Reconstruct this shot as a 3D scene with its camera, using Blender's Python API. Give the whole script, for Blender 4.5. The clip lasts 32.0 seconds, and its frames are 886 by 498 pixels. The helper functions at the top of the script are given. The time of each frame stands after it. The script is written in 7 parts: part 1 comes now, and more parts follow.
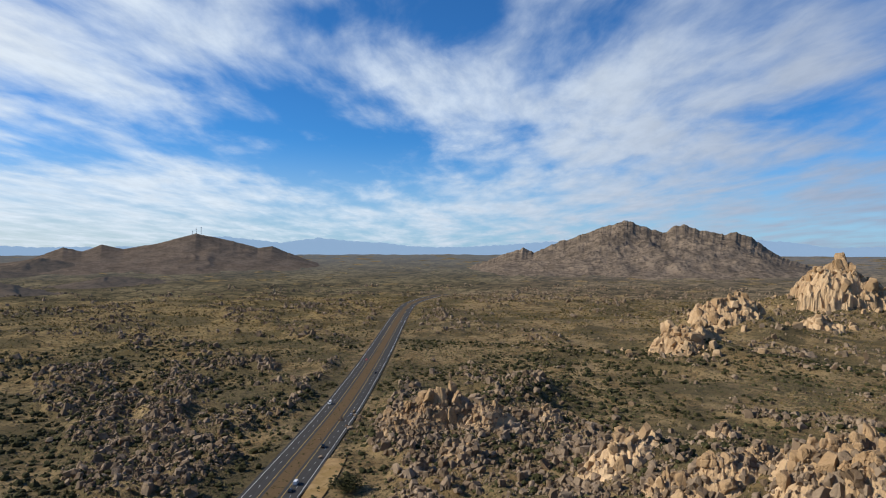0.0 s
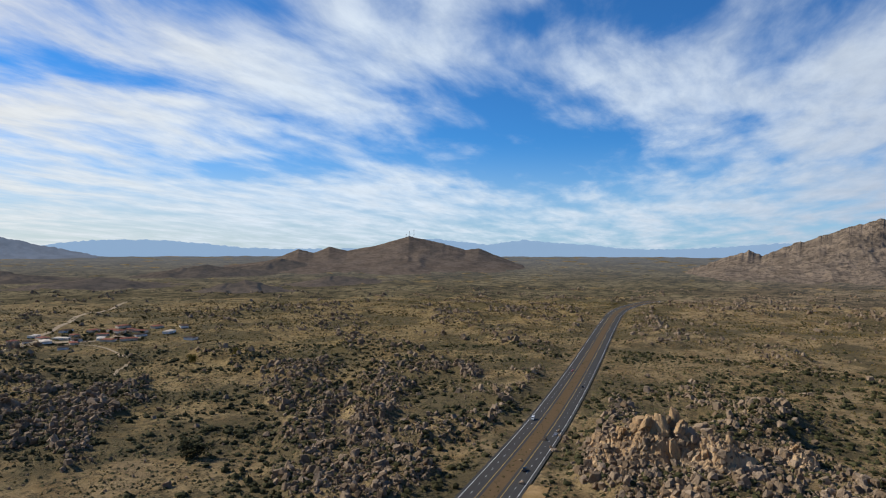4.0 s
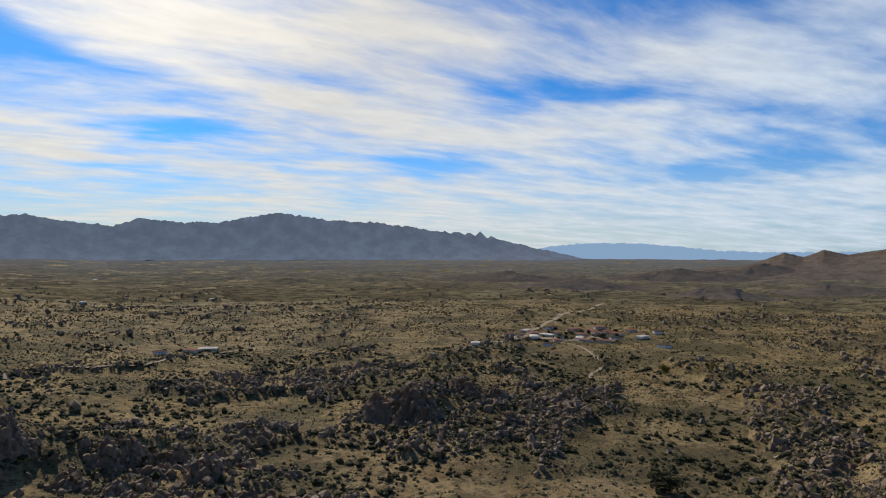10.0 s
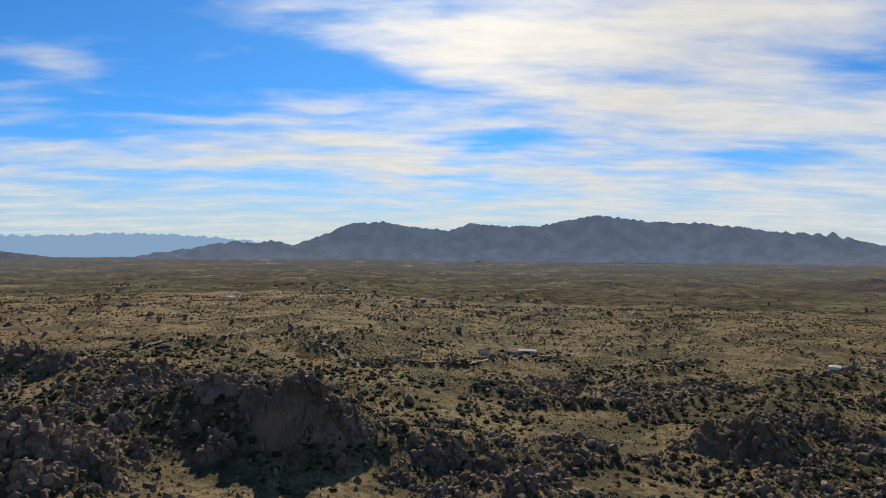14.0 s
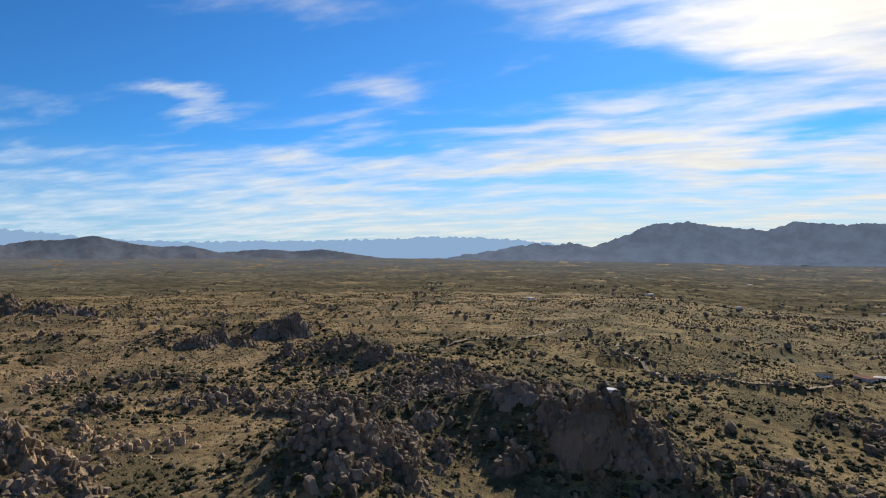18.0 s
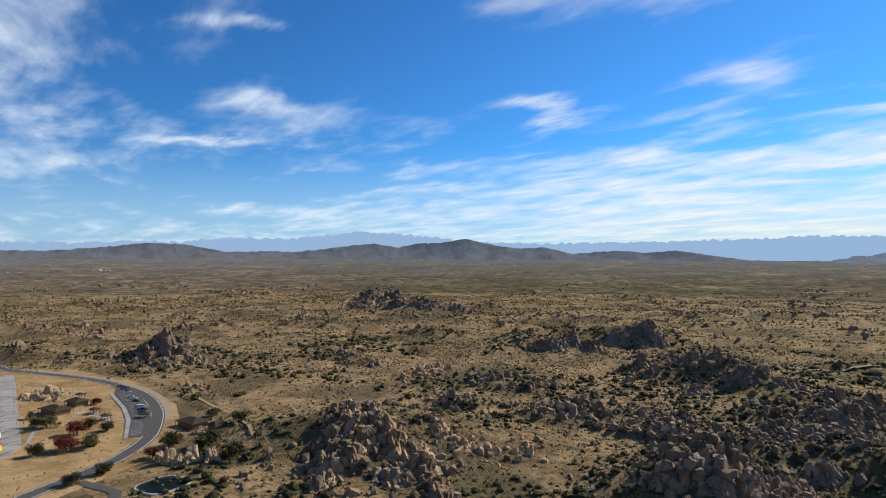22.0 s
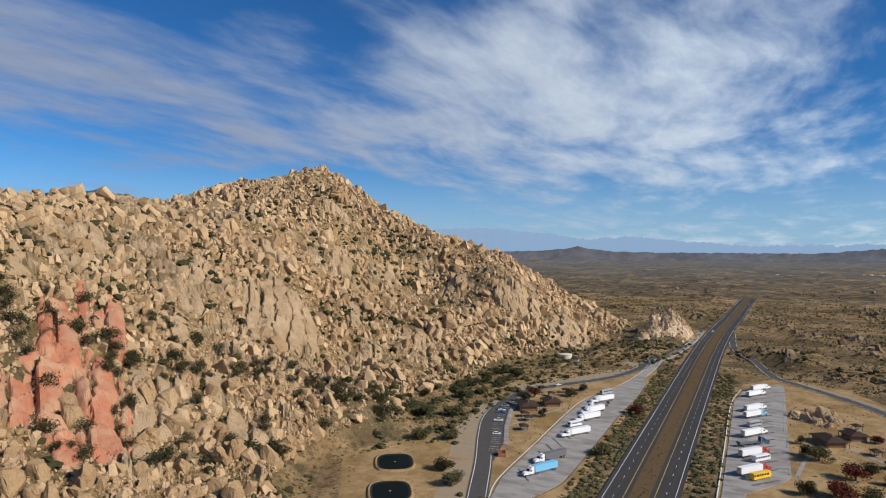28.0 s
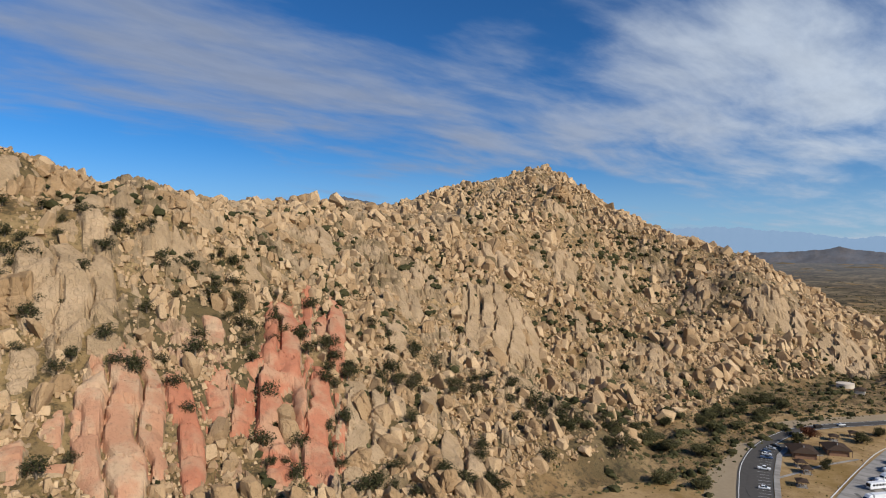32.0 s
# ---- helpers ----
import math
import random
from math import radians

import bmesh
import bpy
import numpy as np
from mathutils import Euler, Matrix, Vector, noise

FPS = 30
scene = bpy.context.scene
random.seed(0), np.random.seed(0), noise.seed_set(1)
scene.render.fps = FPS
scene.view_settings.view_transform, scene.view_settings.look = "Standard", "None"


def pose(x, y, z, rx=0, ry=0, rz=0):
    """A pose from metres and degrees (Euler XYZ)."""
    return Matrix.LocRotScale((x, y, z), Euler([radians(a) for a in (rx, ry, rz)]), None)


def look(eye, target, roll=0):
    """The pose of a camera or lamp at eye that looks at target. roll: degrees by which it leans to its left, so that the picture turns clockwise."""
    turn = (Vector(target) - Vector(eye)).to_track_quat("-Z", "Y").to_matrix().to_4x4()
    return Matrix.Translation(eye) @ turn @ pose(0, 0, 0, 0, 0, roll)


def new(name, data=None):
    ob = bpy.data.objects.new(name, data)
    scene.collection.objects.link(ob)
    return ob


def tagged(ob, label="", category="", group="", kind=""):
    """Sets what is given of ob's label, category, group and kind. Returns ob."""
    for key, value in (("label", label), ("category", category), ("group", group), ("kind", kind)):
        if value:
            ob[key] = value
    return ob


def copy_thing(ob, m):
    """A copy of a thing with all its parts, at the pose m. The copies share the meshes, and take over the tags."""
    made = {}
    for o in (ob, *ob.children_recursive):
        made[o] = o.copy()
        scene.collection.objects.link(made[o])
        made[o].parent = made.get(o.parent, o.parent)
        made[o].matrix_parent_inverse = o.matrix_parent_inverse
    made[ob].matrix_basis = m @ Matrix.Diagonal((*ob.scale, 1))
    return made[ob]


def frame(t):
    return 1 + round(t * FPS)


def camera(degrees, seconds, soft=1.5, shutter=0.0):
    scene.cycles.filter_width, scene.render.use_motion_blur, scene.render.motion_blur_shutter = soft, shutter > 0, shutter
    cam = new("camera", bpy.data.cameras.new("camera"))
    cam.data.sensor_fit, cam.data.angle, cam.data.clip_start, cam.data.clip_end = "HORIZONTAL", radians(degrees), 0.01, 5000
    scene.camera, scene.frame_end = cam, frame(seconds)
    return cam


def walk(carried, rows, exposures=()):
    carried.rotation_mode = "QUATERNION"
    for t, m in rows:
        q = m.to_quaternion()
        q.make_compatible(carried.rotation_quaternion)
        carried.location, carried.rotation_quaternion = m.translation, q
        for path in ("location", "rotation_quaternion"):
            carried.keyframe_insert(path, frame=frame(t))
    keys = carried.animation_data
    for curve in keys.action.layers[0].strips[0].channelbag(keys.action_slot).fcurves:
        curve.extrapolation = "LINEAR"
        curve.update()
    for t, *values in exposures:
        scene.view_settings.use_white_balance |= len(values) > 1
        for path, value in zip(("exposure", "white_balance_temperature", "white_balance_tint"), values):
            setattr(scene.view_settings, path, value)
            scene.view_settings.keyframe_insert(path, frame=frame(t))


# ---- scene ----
cam = camera(69.2, 32.0, soft=1.1)

# Camera: seconds, x, y, z, tilt, lean, turn
ROWS = [
    (0, -50.1, -135.06, 93.54, 89.769, -0.093, -89.208),
    (0.5, -45.09, -135.09, 93.57, 89.766, -0.094, -87.371),
    (1, -40.13, -134.94, 93.67, 89.802, -0.053, -85.514),
    (1.5, -35.49, -134.64, 93.86, 89.815, -0.067, -83.252),
    (2, -31.07, -134.25, 94.15, 89.842, -0.07, -80.961),
    (2.5, -26.68, -133.68, 94.5, 89.861, -0.141, -78.874),
    (4.5, -8.15, -127.65, 94.7, 89.919, -0.163, -67.932),
    (5, -3.5, -125.43, 94.62, 89.937, -0.19, -64.71),
    (5.5, 0.92, -123.01, 94.56, 89.957, -0.212, -61.466),
    (6, 5.01, -120.4, 94.56, 89.965, -0.207, -58.278),
    (6.5, 8.83, -117.67, 94.6, 89.982, -0.21, -55.162),
    (7, 12.37, -114.87, 94.66, 90.003, -0.214, -51.904),
    (7.5, 15.65, -112.07, 94.71, 90.004, -0.214, -48.596),
    (8, 18.68, -109.29, 94.82, 90.012, -0.209, -45.042),
    (8.5, 21.5, -106.54, 95.08, 90.024, -0.206, -41.278),
    (9, 23.97, -103.39, 95.39, 90.033, -0.209, -37.579),
    (9.5, 26.52, -99.92, 95.63, 90.017, -0.187, -33.983),
    (10, 29.02, -96.11, 95.78, 90.027, -0.205, -30.469),
    (10.5, 31.43, -91.83, 95.93, 90.064, -0.192, -27.053),
    (11, 33.73, -87.27, 96.11, 90.09, -0.199, -23.521),
    (11.5, 35.52, -82.9, 96.35, 90.119, -0.239, -19.96),
    (12, 36.94, -78.87, 96.68, 90.149, -0.33, -16.262),
    (12.5, 37.71, -75.2, 97.05, 90.15, -0.364, -12.74),
    (13, 37.83, -71.96, 97.3, 90.145, -0.338, -9.44),
    (13.5, 37.83, -68.99, 97.44, 90.123, -0.353, -6.079),
    (14, 37.84, -66.06, 97.53, 90.12, -0.272, -2.63),
    (14.5, 37.71, -62.85, 97.63, 90.111, -0.242, 0.832),
    (16.5, 34.94, -45.92, 97.25, 90.121, -0.301, 13.88),
    (17, 33.37, -41.37, 97.26, 90.151, -0.278, 17.08),
    (17.5, 31.65, -36.84, 97.17, 90.157, -0.279, 20.252),
    (18, 29.9, -32.54, 97.11, 90.182, -0.302, 23.505),
    (18.5, 28.1, -28.75, 97.15, 90.19, -0.318, 26.815),
    (19, 26.18, -25.07, 97.33, 90.17, -0.297, 30.289),
    (19.5, 23.93, -21.54, 97.51, 90.155, -0.271, 33.39),
    (20, 21.5, -18.1, 97.6, 90.147, -0.262, 36.429),
    (20.5, 18.57, -14.68, 97.66, 90.139, -0.255, 39.553),
    (21, 15.11, -11.09, 97.76, 90.147, -0.234, 43.659),
    (21.5, 11.6, -7.76, 97.89, 90.144, -0.228, 49.287),
    (22, 7.85, -4.73, 97.98, 90.146, -0.25, 54.122),
    (22.5, 3.92, -2.18, 97.99, 90.119, -0.239, 58.51),
    (23, -0, -0, 98, 90.134, -0.153, 62.876),
    (23.5, -4.09, 1.84, 97.99, 90.183, -0.197, 67.545),
    (24, -8.44, 3.26, 97.98, 90.19, -0.243, 72.79),
    (24.5, -13.01, 4.37, 98.03, 90.228, -0.314, 78.449),
    (25, -17.51, 4.82, 98.14, 90.244, -0.342, 84.318),
    (25.5, -21.93, 4.56, 98.36, 90.272, -0.276, 90.206),
    (26, -26.58, 4.05, 98.57, 90.297, -0.198, 96.196),
    (26.5, -31.44, 3.23, 98.79, 90.272, -0.203, 101.502),
    (28.5, -53.32, -4.29, 100.61, 90.181, -0.067, 120.413),
    (29, -57.8, -6.84, 101.01, 90.18, -0.085, 124.907),
    (29.5, -62.16, -9.73, 101.41, 90.194, -0.11, 129.09),
    (30, -66.37, -12.96, 101.77, 90.197, -0.107, 132.613),
    (30.5, -70.46, -16.49, 102.09, 90.204, -0.104, 135.185),
    (31, -74.34, -20.04, 102.34, 90.2, -0.107, 135.39),
    (31.5, -78.2, -23.65, 102.57, 90.212, -0.081, 135.418),
    (32, -82.11, -27.38, 102.78, 90.222, -0.091, 135.485),
]

walk(cam, [(t, pose(x, y, z, a, b, c)) for t, x, y, z, a, b, c in ROWS],
     [(0, -0.1), (4, -0.12), (8, -0.26), (13, -0.28), (17, -0.15), (20, 0.0), (23, 0.08), (26, -0.06), (29, -0.2), (32, -0.22)])

# ---- world: midday sky with cirrus, sun to the north side of the road ----
SUN_AZ, SUN_EL = 90.0, 33.0
sun_dir = Vector((math.cos(radians(SUN_AZ)) * math.cos(radians(SUN_EL)),
                  math.sin(radians(SUN_AZ)) * math.cos(radians(SUN_EL)), math.sin(radians(SUN_EL))))


class Nodes:
    """Small helper to chain shader nodes."""

    def __init__(self, tree):
        self.tree = tree
        tree.nodes.clear()

    def add(self, kind, settings=None, **inputs):
        n = self.tree.nodes.new(kind)
        s = settings or {}
        if "operation" in s:
            n.operation = s["operation"]
        if "use_clamp" in s:
            n.use_clamp = s["use_clamp"]
        if "interpolation_type" in s:
            n.interpolation_type = s["interpolation_type"]
        if "feature" in s:
            n.feature = s["feature"]
        if "blend_type" in s:
            n.data_type, n.blend_type = "RGBA", s["blend_type"]
        for k, v in inputs.items():
            sock = n.inputs[int(k[1:])] if k[0] == "i" and k[1:].isdigit() else n.inputs[k.replace("_", " ")]
            if isinstance(v, bpy.types.NodeSocket):
                self.tree.links.new(v, sock)
            else:
                sock.default_value = v
        return n

    def math(self, op, a, b=0.0, clamp=False):
        return self.add("ShaderNodeMath", {"operation": op, "use_clamp": clamp}, i0=a, i1=b).outputs[0]

    def vmath(self, op, a, b=(0, 0, 0)):
        n = self.add("ShaderNodeVectorMath", {"operation": op}, i0=a, i1=b)
        return n.outputs["Value"] if op in ("DOT_PRODUCT", "LENGTH") else n.outputs[0]

    def noise(self, vec, scale, detail=4.0, rough=0.55, distort=0.0):
        return self.add("ShaderNodeTexNoise", None, Vector=vec, Scale=scale, Detail=detail, Roughness=rough, Distortion=distort).outputs[0]

    def ramp(self, fac, lo, hi, a=0.0, b=1.0):
        return self.add("ShaderNodeMapRange", {"interpolation_type": "SMOOTHSTEP"}, i0=fac, i1=lo, i2=hi, i3=a, i4=b).outputs[0]

    def mix(self, fac, a, b, mode="MIX"):
        n = self.add("ShaderNodeMix", {"blend_type": mode}, i0=fac)
        for sock, v in ((n.inputs[6], a), (n.inputs[7], b)):
            if isinstance(v, bpy.types.NodeSocket):
                self.tree.links.new(v, sock)
            else:
                sock.default_value = (*v, 1.0) if len(v) == 3 else v
        return n.outputs[2]


world = bpy.data.worlds.new("sky")
scene.world = world
world.use_nodes = True
N = Nodes(world.node_tree)
direction = N.vmath("NORMALIZE", N.add("ShaderNodeTexCoord").outputs["Generated"])
sky_node = N.add("ShaderNodeTexSky")
sky_node.sky_type, sky_node.sun_disc, sky_node.sun_elevation, sky_node.sun_rotation = "NISHITA", False, radians(SUN_EL), radians(90.0 - SUN_AZ)
sky_node.altitude, sky_node.air_density, sky_node.dust_density, sky_node.ozone_density = 1500.0, 1.0, 0.6, 2.5
sky = sky_node.outputs[0]
xyz = N.add("ShaderNodeSeparateXYZ", None, Vector=direction).outputs
up = N.math("MAXIMUM", xyz[2], 0.0)
lift = N.math("ADD", up, 0.10)
flat = N.add("ShaderNodeCombineXYZ", None, X=N.math("DIVIDE", xyz[0], lift), Y=N.math("DIVIDE", xyz[1], lift), Z=0.0).outputs[0]
# the cirrus is drawn out along the road, so its streaks meet low in the east and west
bend = N.vmath("MULTIPLY", N.vmath("SUBTRACT", N.add("ShaderNodeTexNoise", None, Vector=flat, Scale=0.7, Detail=3.0).outputs[1], (0.5, 0.5, 0.5)), (0.45, 0.45, 0.0))
drawn = N.add("ShaderNodeMapping", None, Vector=N.vmath("ADD", flat, bend), Rotation=(0, 0, radians(6)), Scale=(0.58, 1.2, 1.0)).outputs[0]
fine = N.noise(drawn, 2.3, 8.0, 0.52, 0.1)
broad = N.noise(N.add("ShaderNodeMapping", None, Vector=flat, Location=(3.1, 1.7, 0), Rotation=(0, 0, radians(8)), Scale=(0.5, 1.1, 1)).outputs[0], 0.9, 4.0, 0.5, 0.3)
wisp = N.noise(N.add("ShaderNodeMapping", None, Vector=N.vmath("ADD", flat, bend), Rotation=(0, 0, radians(-4)), Scale=(0.8, 1.7, 1)).outputs[0], 4.4, 7.0, 0.62, 0.1)
# bearing and height above the horizon in degrees, ragged so that no bank has a plain outline
bearing = N.math("ADD", N.math("MULTIPLY", N.math("ARCTAN2", N.math("MULTIPLY", xyz[0], -1.0), xyz[1]), 57.2958), 90.0)
height_ = N.math("MULTIPLY", N.math("ARCSINE", xyz[2]), 57.2958)
ragged_ = N.vmath("MULTIPLY", N.vmath("SUBTRACT", N.add("ShaderNodeTexNoise", None, Vector=drawn, Scale=1.6, Detail=7.0, Roughness=0.62).outputs[1], (0.5, 0.5, 0.5)), (15.0, 5.0, 0.0))
place_ = N.vmath("ADD", N.add("ShaderNodeCombineXYZ", None, X=bearing, Y=height_, Z=0.0).outputs[0], ragged_)


def toward(az, el, width):
    """1 where the sky is seen towards that bearing, falling off with the angle."""
    d = (math.cos(radians(az)) * math.cos(radians(el)), math.sin(radians(az)) * math.cos(radians(el)), math.sin(radians(el)))
    return N.ramp(N.vmath("DOT_PRODUCT", direction, d), math.cos(radians(width)), 1.0)


def bank(cover, az, el, wide, tall, amount):
    """Thickens (or, below zero, opens) the sheet round a bearing and height."""
    d = N.vmath("MULTIPLY", N.vmath("SUBTRACT", place_, (az, el, 0)), (1 / wide, 1 / tall, 0))
    fall = N.math("POWER", 0.36, N.vmath("DOT_PRODUCT", d, d))
    return N.add("ShaderNodeMath", {"operation": "MULTIPLY_ADD"}, i0=fall, i1=amount, i2=cover).outputs[0]


cover = N.math("ADD", N.math("MULTIPLY", fine, 0.75), N.math("ADD", N.math("MULTIPLY", broad, 0.35), N.math("MULTIPLY", wisp, 0.18)))
# bearing, height, half-width, half-height, amount
EAST_BANKS = [(10, 7.5, 11, 2.6, -0.26), (16, 13, 10, 2.6, -0.16), (0, 20, 14, 4, -0.2), (28, 17, 13, 5, 0.2), (3, 14.5, 7, 2.5, 0.14), (-16, 11, 14, 6, 0.2), (-29, 10, 6, 1.5, -0.12), (26, 4.5, 16, 2, 0.16), (-8, 3.5, 22, 1.8, 0.06)]
NORTH_BANKS = [(62, 12, 22, 10, 0.16), (47, 13.6, 9, 1.3, -0.26), (36, 6.5, 6, 1.1, -0.2), (60, 7.4, 6, 1.1, -0.2), (42, 21, 9, 2.5, -0.22), (98, 15, 10, 2.4, -0.19), (81, 10, 8, 1.1, -0.24), (84, 6, 5, 0.9, -0.18), (70, 14.6, 5, 1.2, -0.16), (115, 15, 13, 5, -0.15), (115, 6, 9, 0.9, -0.18), (96, 8, 14, 2, 0.14), (76, 21, 14, 5, 0.2), (88, 18, 10, 3, 0.14)]
WEST_BANKS = [(140, 15, 22, 6.5, -0.26), (152, 20, 16, 6, -0.16), (122, 6.6, 16, 1.5, 0.15), (140, 9, 12, 1.5, -0.1), (150, 6, 10, 1.2, -0.06), (136, 13, 3, 0.8, 0.3), (118, 14.5, 5, 1.6, 0.2), (138, 21, 5, 1.5, 0.18), (160, 12.5, 3.4, 0.6, 0.13), (163, 9.2, 5, 0.5, 0.24), (162, 18.5, 3, 0.7, 0.2), (134, 12, 3, 0.8, 0.24), (137, 3, 20, 1.4, 0.06), (185, 13, 9, 6, 0.08), (172, 6, 9, 2.5, -0.06), (160, 6, 8, 1.4, -0.2)]
SOUTH_BANKS = [(200, 13, 14, 6, 0.13), (179, 7.2, 8, 2.0, 0.10), (170, 15, 6, 6, -0.16), (176, 3.5, 20, 2.5, -0.16), (208, 20, 10, 3, -0.10), (216, 7, 8, 2, -0.22), (206, 3, 12, 1.5, -0.12), (240, 14.5, 14, 3.4, 0.2), (220, 9, 9, 1.8, 0.18), (202, 16, 9, 5, 0.03), (232, 20.5, 12, 3, -0.3), (251, 7, 16, 3, -0.4), (216, 5, 12, 1.4, -0.24), (215, 16, 4, 2.5, -0.2)]
for table in (EAST_BANKS, NORTH_BANKS, WEST_BANKS, SOUTH_BANKS):
    for row in table:
        cover = bank(cover, *row)
# the sheet is seen edge-on low down and thins towards the zenith
cover = N.math("SUBTRACT", cover, N.math("MULTIPLY", N.ramp(up, 0.38, 0.72), 0.5))
cloud = N.ramp(cover, 0.46, 0.90)
glow = toward(SUN_AZ, SUN_EL, 28)
lit = N.ramp(N.vmath("DOT_PRODUCT", direction, tuple(sun_dir)), -0.6, 0.25)
soft_ = N.ramp(wisp, 0.3, 0.7, 0.93, 1.03)
cloud_colour = N.mix(glow, N.mix(toward(SUN_AZ, SUN_EL, 62), N.mix(lit, (0.34, 0.41, 0.57), (0.86, 0.97, 1.09)), (1.06, 1.0, 0.88)), (1.5, 1.4, 1.22))
away_ = N.math("SUBTRACT", 1.0, N.math("MULTIPLY", toward(200, 24, 78), 0.22))
deep = N.mix(1.0, N.mix(1.0, sky, (0.032, 0.090, 0.146), "MULTIPLY"), N.add("ShaderNodeCombineXYZ", None, X=away_, Y=away_, Z=away_).outputs[0], "MULTIPLY")
near_sun = toward(SUN_AZ - 15, 8, 75)
low = N.ramp(up, 0.0, 0.17, 1.0, 0.0)
hazed = N.mix(N.math("MULTIPLY", low, N.math("ADD", 0.60, N.math("MULTIPLY", near_sun, 0.18))), deep, N.mix(near_sun, (0.50, 0.68, 0.90), (0.80, 0.79, 0.75)))
final = N.mix(N.math("MULTIPLY", cloud, 0.93), hazed, N.mix(1.0, cloud_colour, N.add("ShaderNodeCombineXYZ", None, X=soft_, Y=soft_, Z=soft_).outputs[0], "MULTIPLY"))
back = N.add("ShaderNodeBackground", None, Color=final, Strength=0.92)
N.add("ShaderNodeOutputWorld", None, Surface=back.outputs[0])

sun = new("sun", bpy.data.lights.new("sun", "SUN"))
sun.data.energy, sun.data.angle, sun.data.color = 5.8, radians(0.6), (1.0, 0.93, 0.82)
sun.matrix_world = look((0, 0, 400), Vector((0, 0, 400)) - sun_dir)

# ---- materials ----
def material(name, build, roughness=0.85, metallic=0.0, specular=0.06, bump=None):
    m = bpy.data.materials.new(name)
    m.use_nodes = True
    n = Nodes(m.node_tree)
    place = n.add("ShaderNodeNewGeometry").outputs["Position"]
    colour = build(n, place) if callable(build) else build
    shader = n.add("ShaderNodeBsdfPrincipled", None, Roughness=roughness, Metallic=metallic)
    shader.inputs["Specular IOR Level"].default_value = specular
    if isinstance(colour, bpy.types.NodeSocket):
        n.tree.links.new(colour, shader.inputs["Base Color"])
    else:
        shader.inputs["Base Color"].default_value = (*colour, 1)
    if bump:
        strength, distance, height = bump
        b = n.add("ShaderNodeBump", None, Strength=strength, Distance=distance, Height=height(n, place))
        n.tree.links.new(b.outputs[0], shader.inputs["Normal"])
    n.add("ShaderNodeOutputMaterial", None, Surface=shader.outputs[0])
    return m


def soil_colour(n, p):
    wide = n.noise(p, 0.011, 5, 0.62)
    mid = n.noise(p, 0.04, 6, 0.65)
    small = n.noise(p, 0.35, 5, 0.7)
    straw = n.mix(n.ramp(mid, 0.35, 0.65), (0.210, 0.139, 0.060), (0.332, 0.236, 0.110))
    green = n.mix(n.ramp(small, 0.4, 0.7), (0.074, 0.062, 0.029), (0.138, 0.112, 0.052))
    c = n.mix(n.math("MULTIPLY", n.ramp(wide, 0.46, 0.58), 0.75), straw, green)
    c = n.mix(n.math("MULTIPLY", n.ramp(small, 0.50, 0.68), 0.7), c, (0.035, 0.034, 0.020))
    tufts = n.ramp(n.noise(n.vmath("ADD", p, (90, 40, 0)), 0.14, 6, 0.8), 0.48, 0.60)
    c = n.mix(n.math("MULTIPLY", tufts, 0.72), c, (0.046, 0.040, 0.022))
    # grass tint slightly darker and less blue to the north-east
    east = n.math("ADD", n.vmath("DOT_PRODUCT", p, (0.3, 0.95, 0.0)), n.math("MULTIPLY", n.noise(p, 0.006, 4, 0.6), 500.0))
    c = n.mix(n.ramp(east, 380, 750), c, n.mix(1.0, c, (0.95, 0.95, 0.84), "MULTIPLY"))
    toward_east = n.ramp(n.add("ShaderNodeSeparateXYZ", None, Vector=p).outputs[0], 0, 350)
    c = n.mix(toward_east, c, n.mix(1.0, c, (0.92, 0.93, 1.0), "MULTIPLY"))
    toward_west = n.ramp(n.add("ShaderNodeSeparateXYZ", None, Vector=p).outputs[0], -50, -350)
    c = n.mix(toward_west, c, n.mix(1.0, c, (1.17, 1.12, 1.22), "MULTIPLY"))
    sandy = n.ramp(n.noise(n.vmath("ADD", p, (311, 70, 0)), 0.012, 6, 0.6), 0.6, 0.72)
    return n.mix(n.math("MULTIPLY", sandy, 0.45), c, (0.24, 0.175, 0.10))


def granite_colour(tone, warm):
    def build(n, p):
        rand = n.add("ShaderNodeNewGeometry").outputs["Random Per Island"]
        wide = n.noise(p, 0.05, 4, 0.6)
        grain = n.noise(p, 0.9, 6, 0.7)
        c = n.mix(n.ramp(wide, 0.35, 0.7), tone, warm)
        c = n.mix(n.math("MULTIPLY", n.ramp(grain, 0.5, 0.75), 0.45), c, (0.11, 0.08, 0.05))
        streak = n.noise(n.vmath("MULTIPLY", p, (0.5, 0.5, 0.07)), 0.8, 5, 0.6)
        c = n.mix(n.math("MULTIPLY", n.ramp(streak, 0.55, 0.75), 0.4), c, (0.12, 0.095, 0.07))
        return n.mix(n.ramp(rand, 0.25, 1.0, 0.0, 0.75), c, n.mix(1.0, c, (0.60, 0.545, 0.48), "MULTIPLY"))
    return build


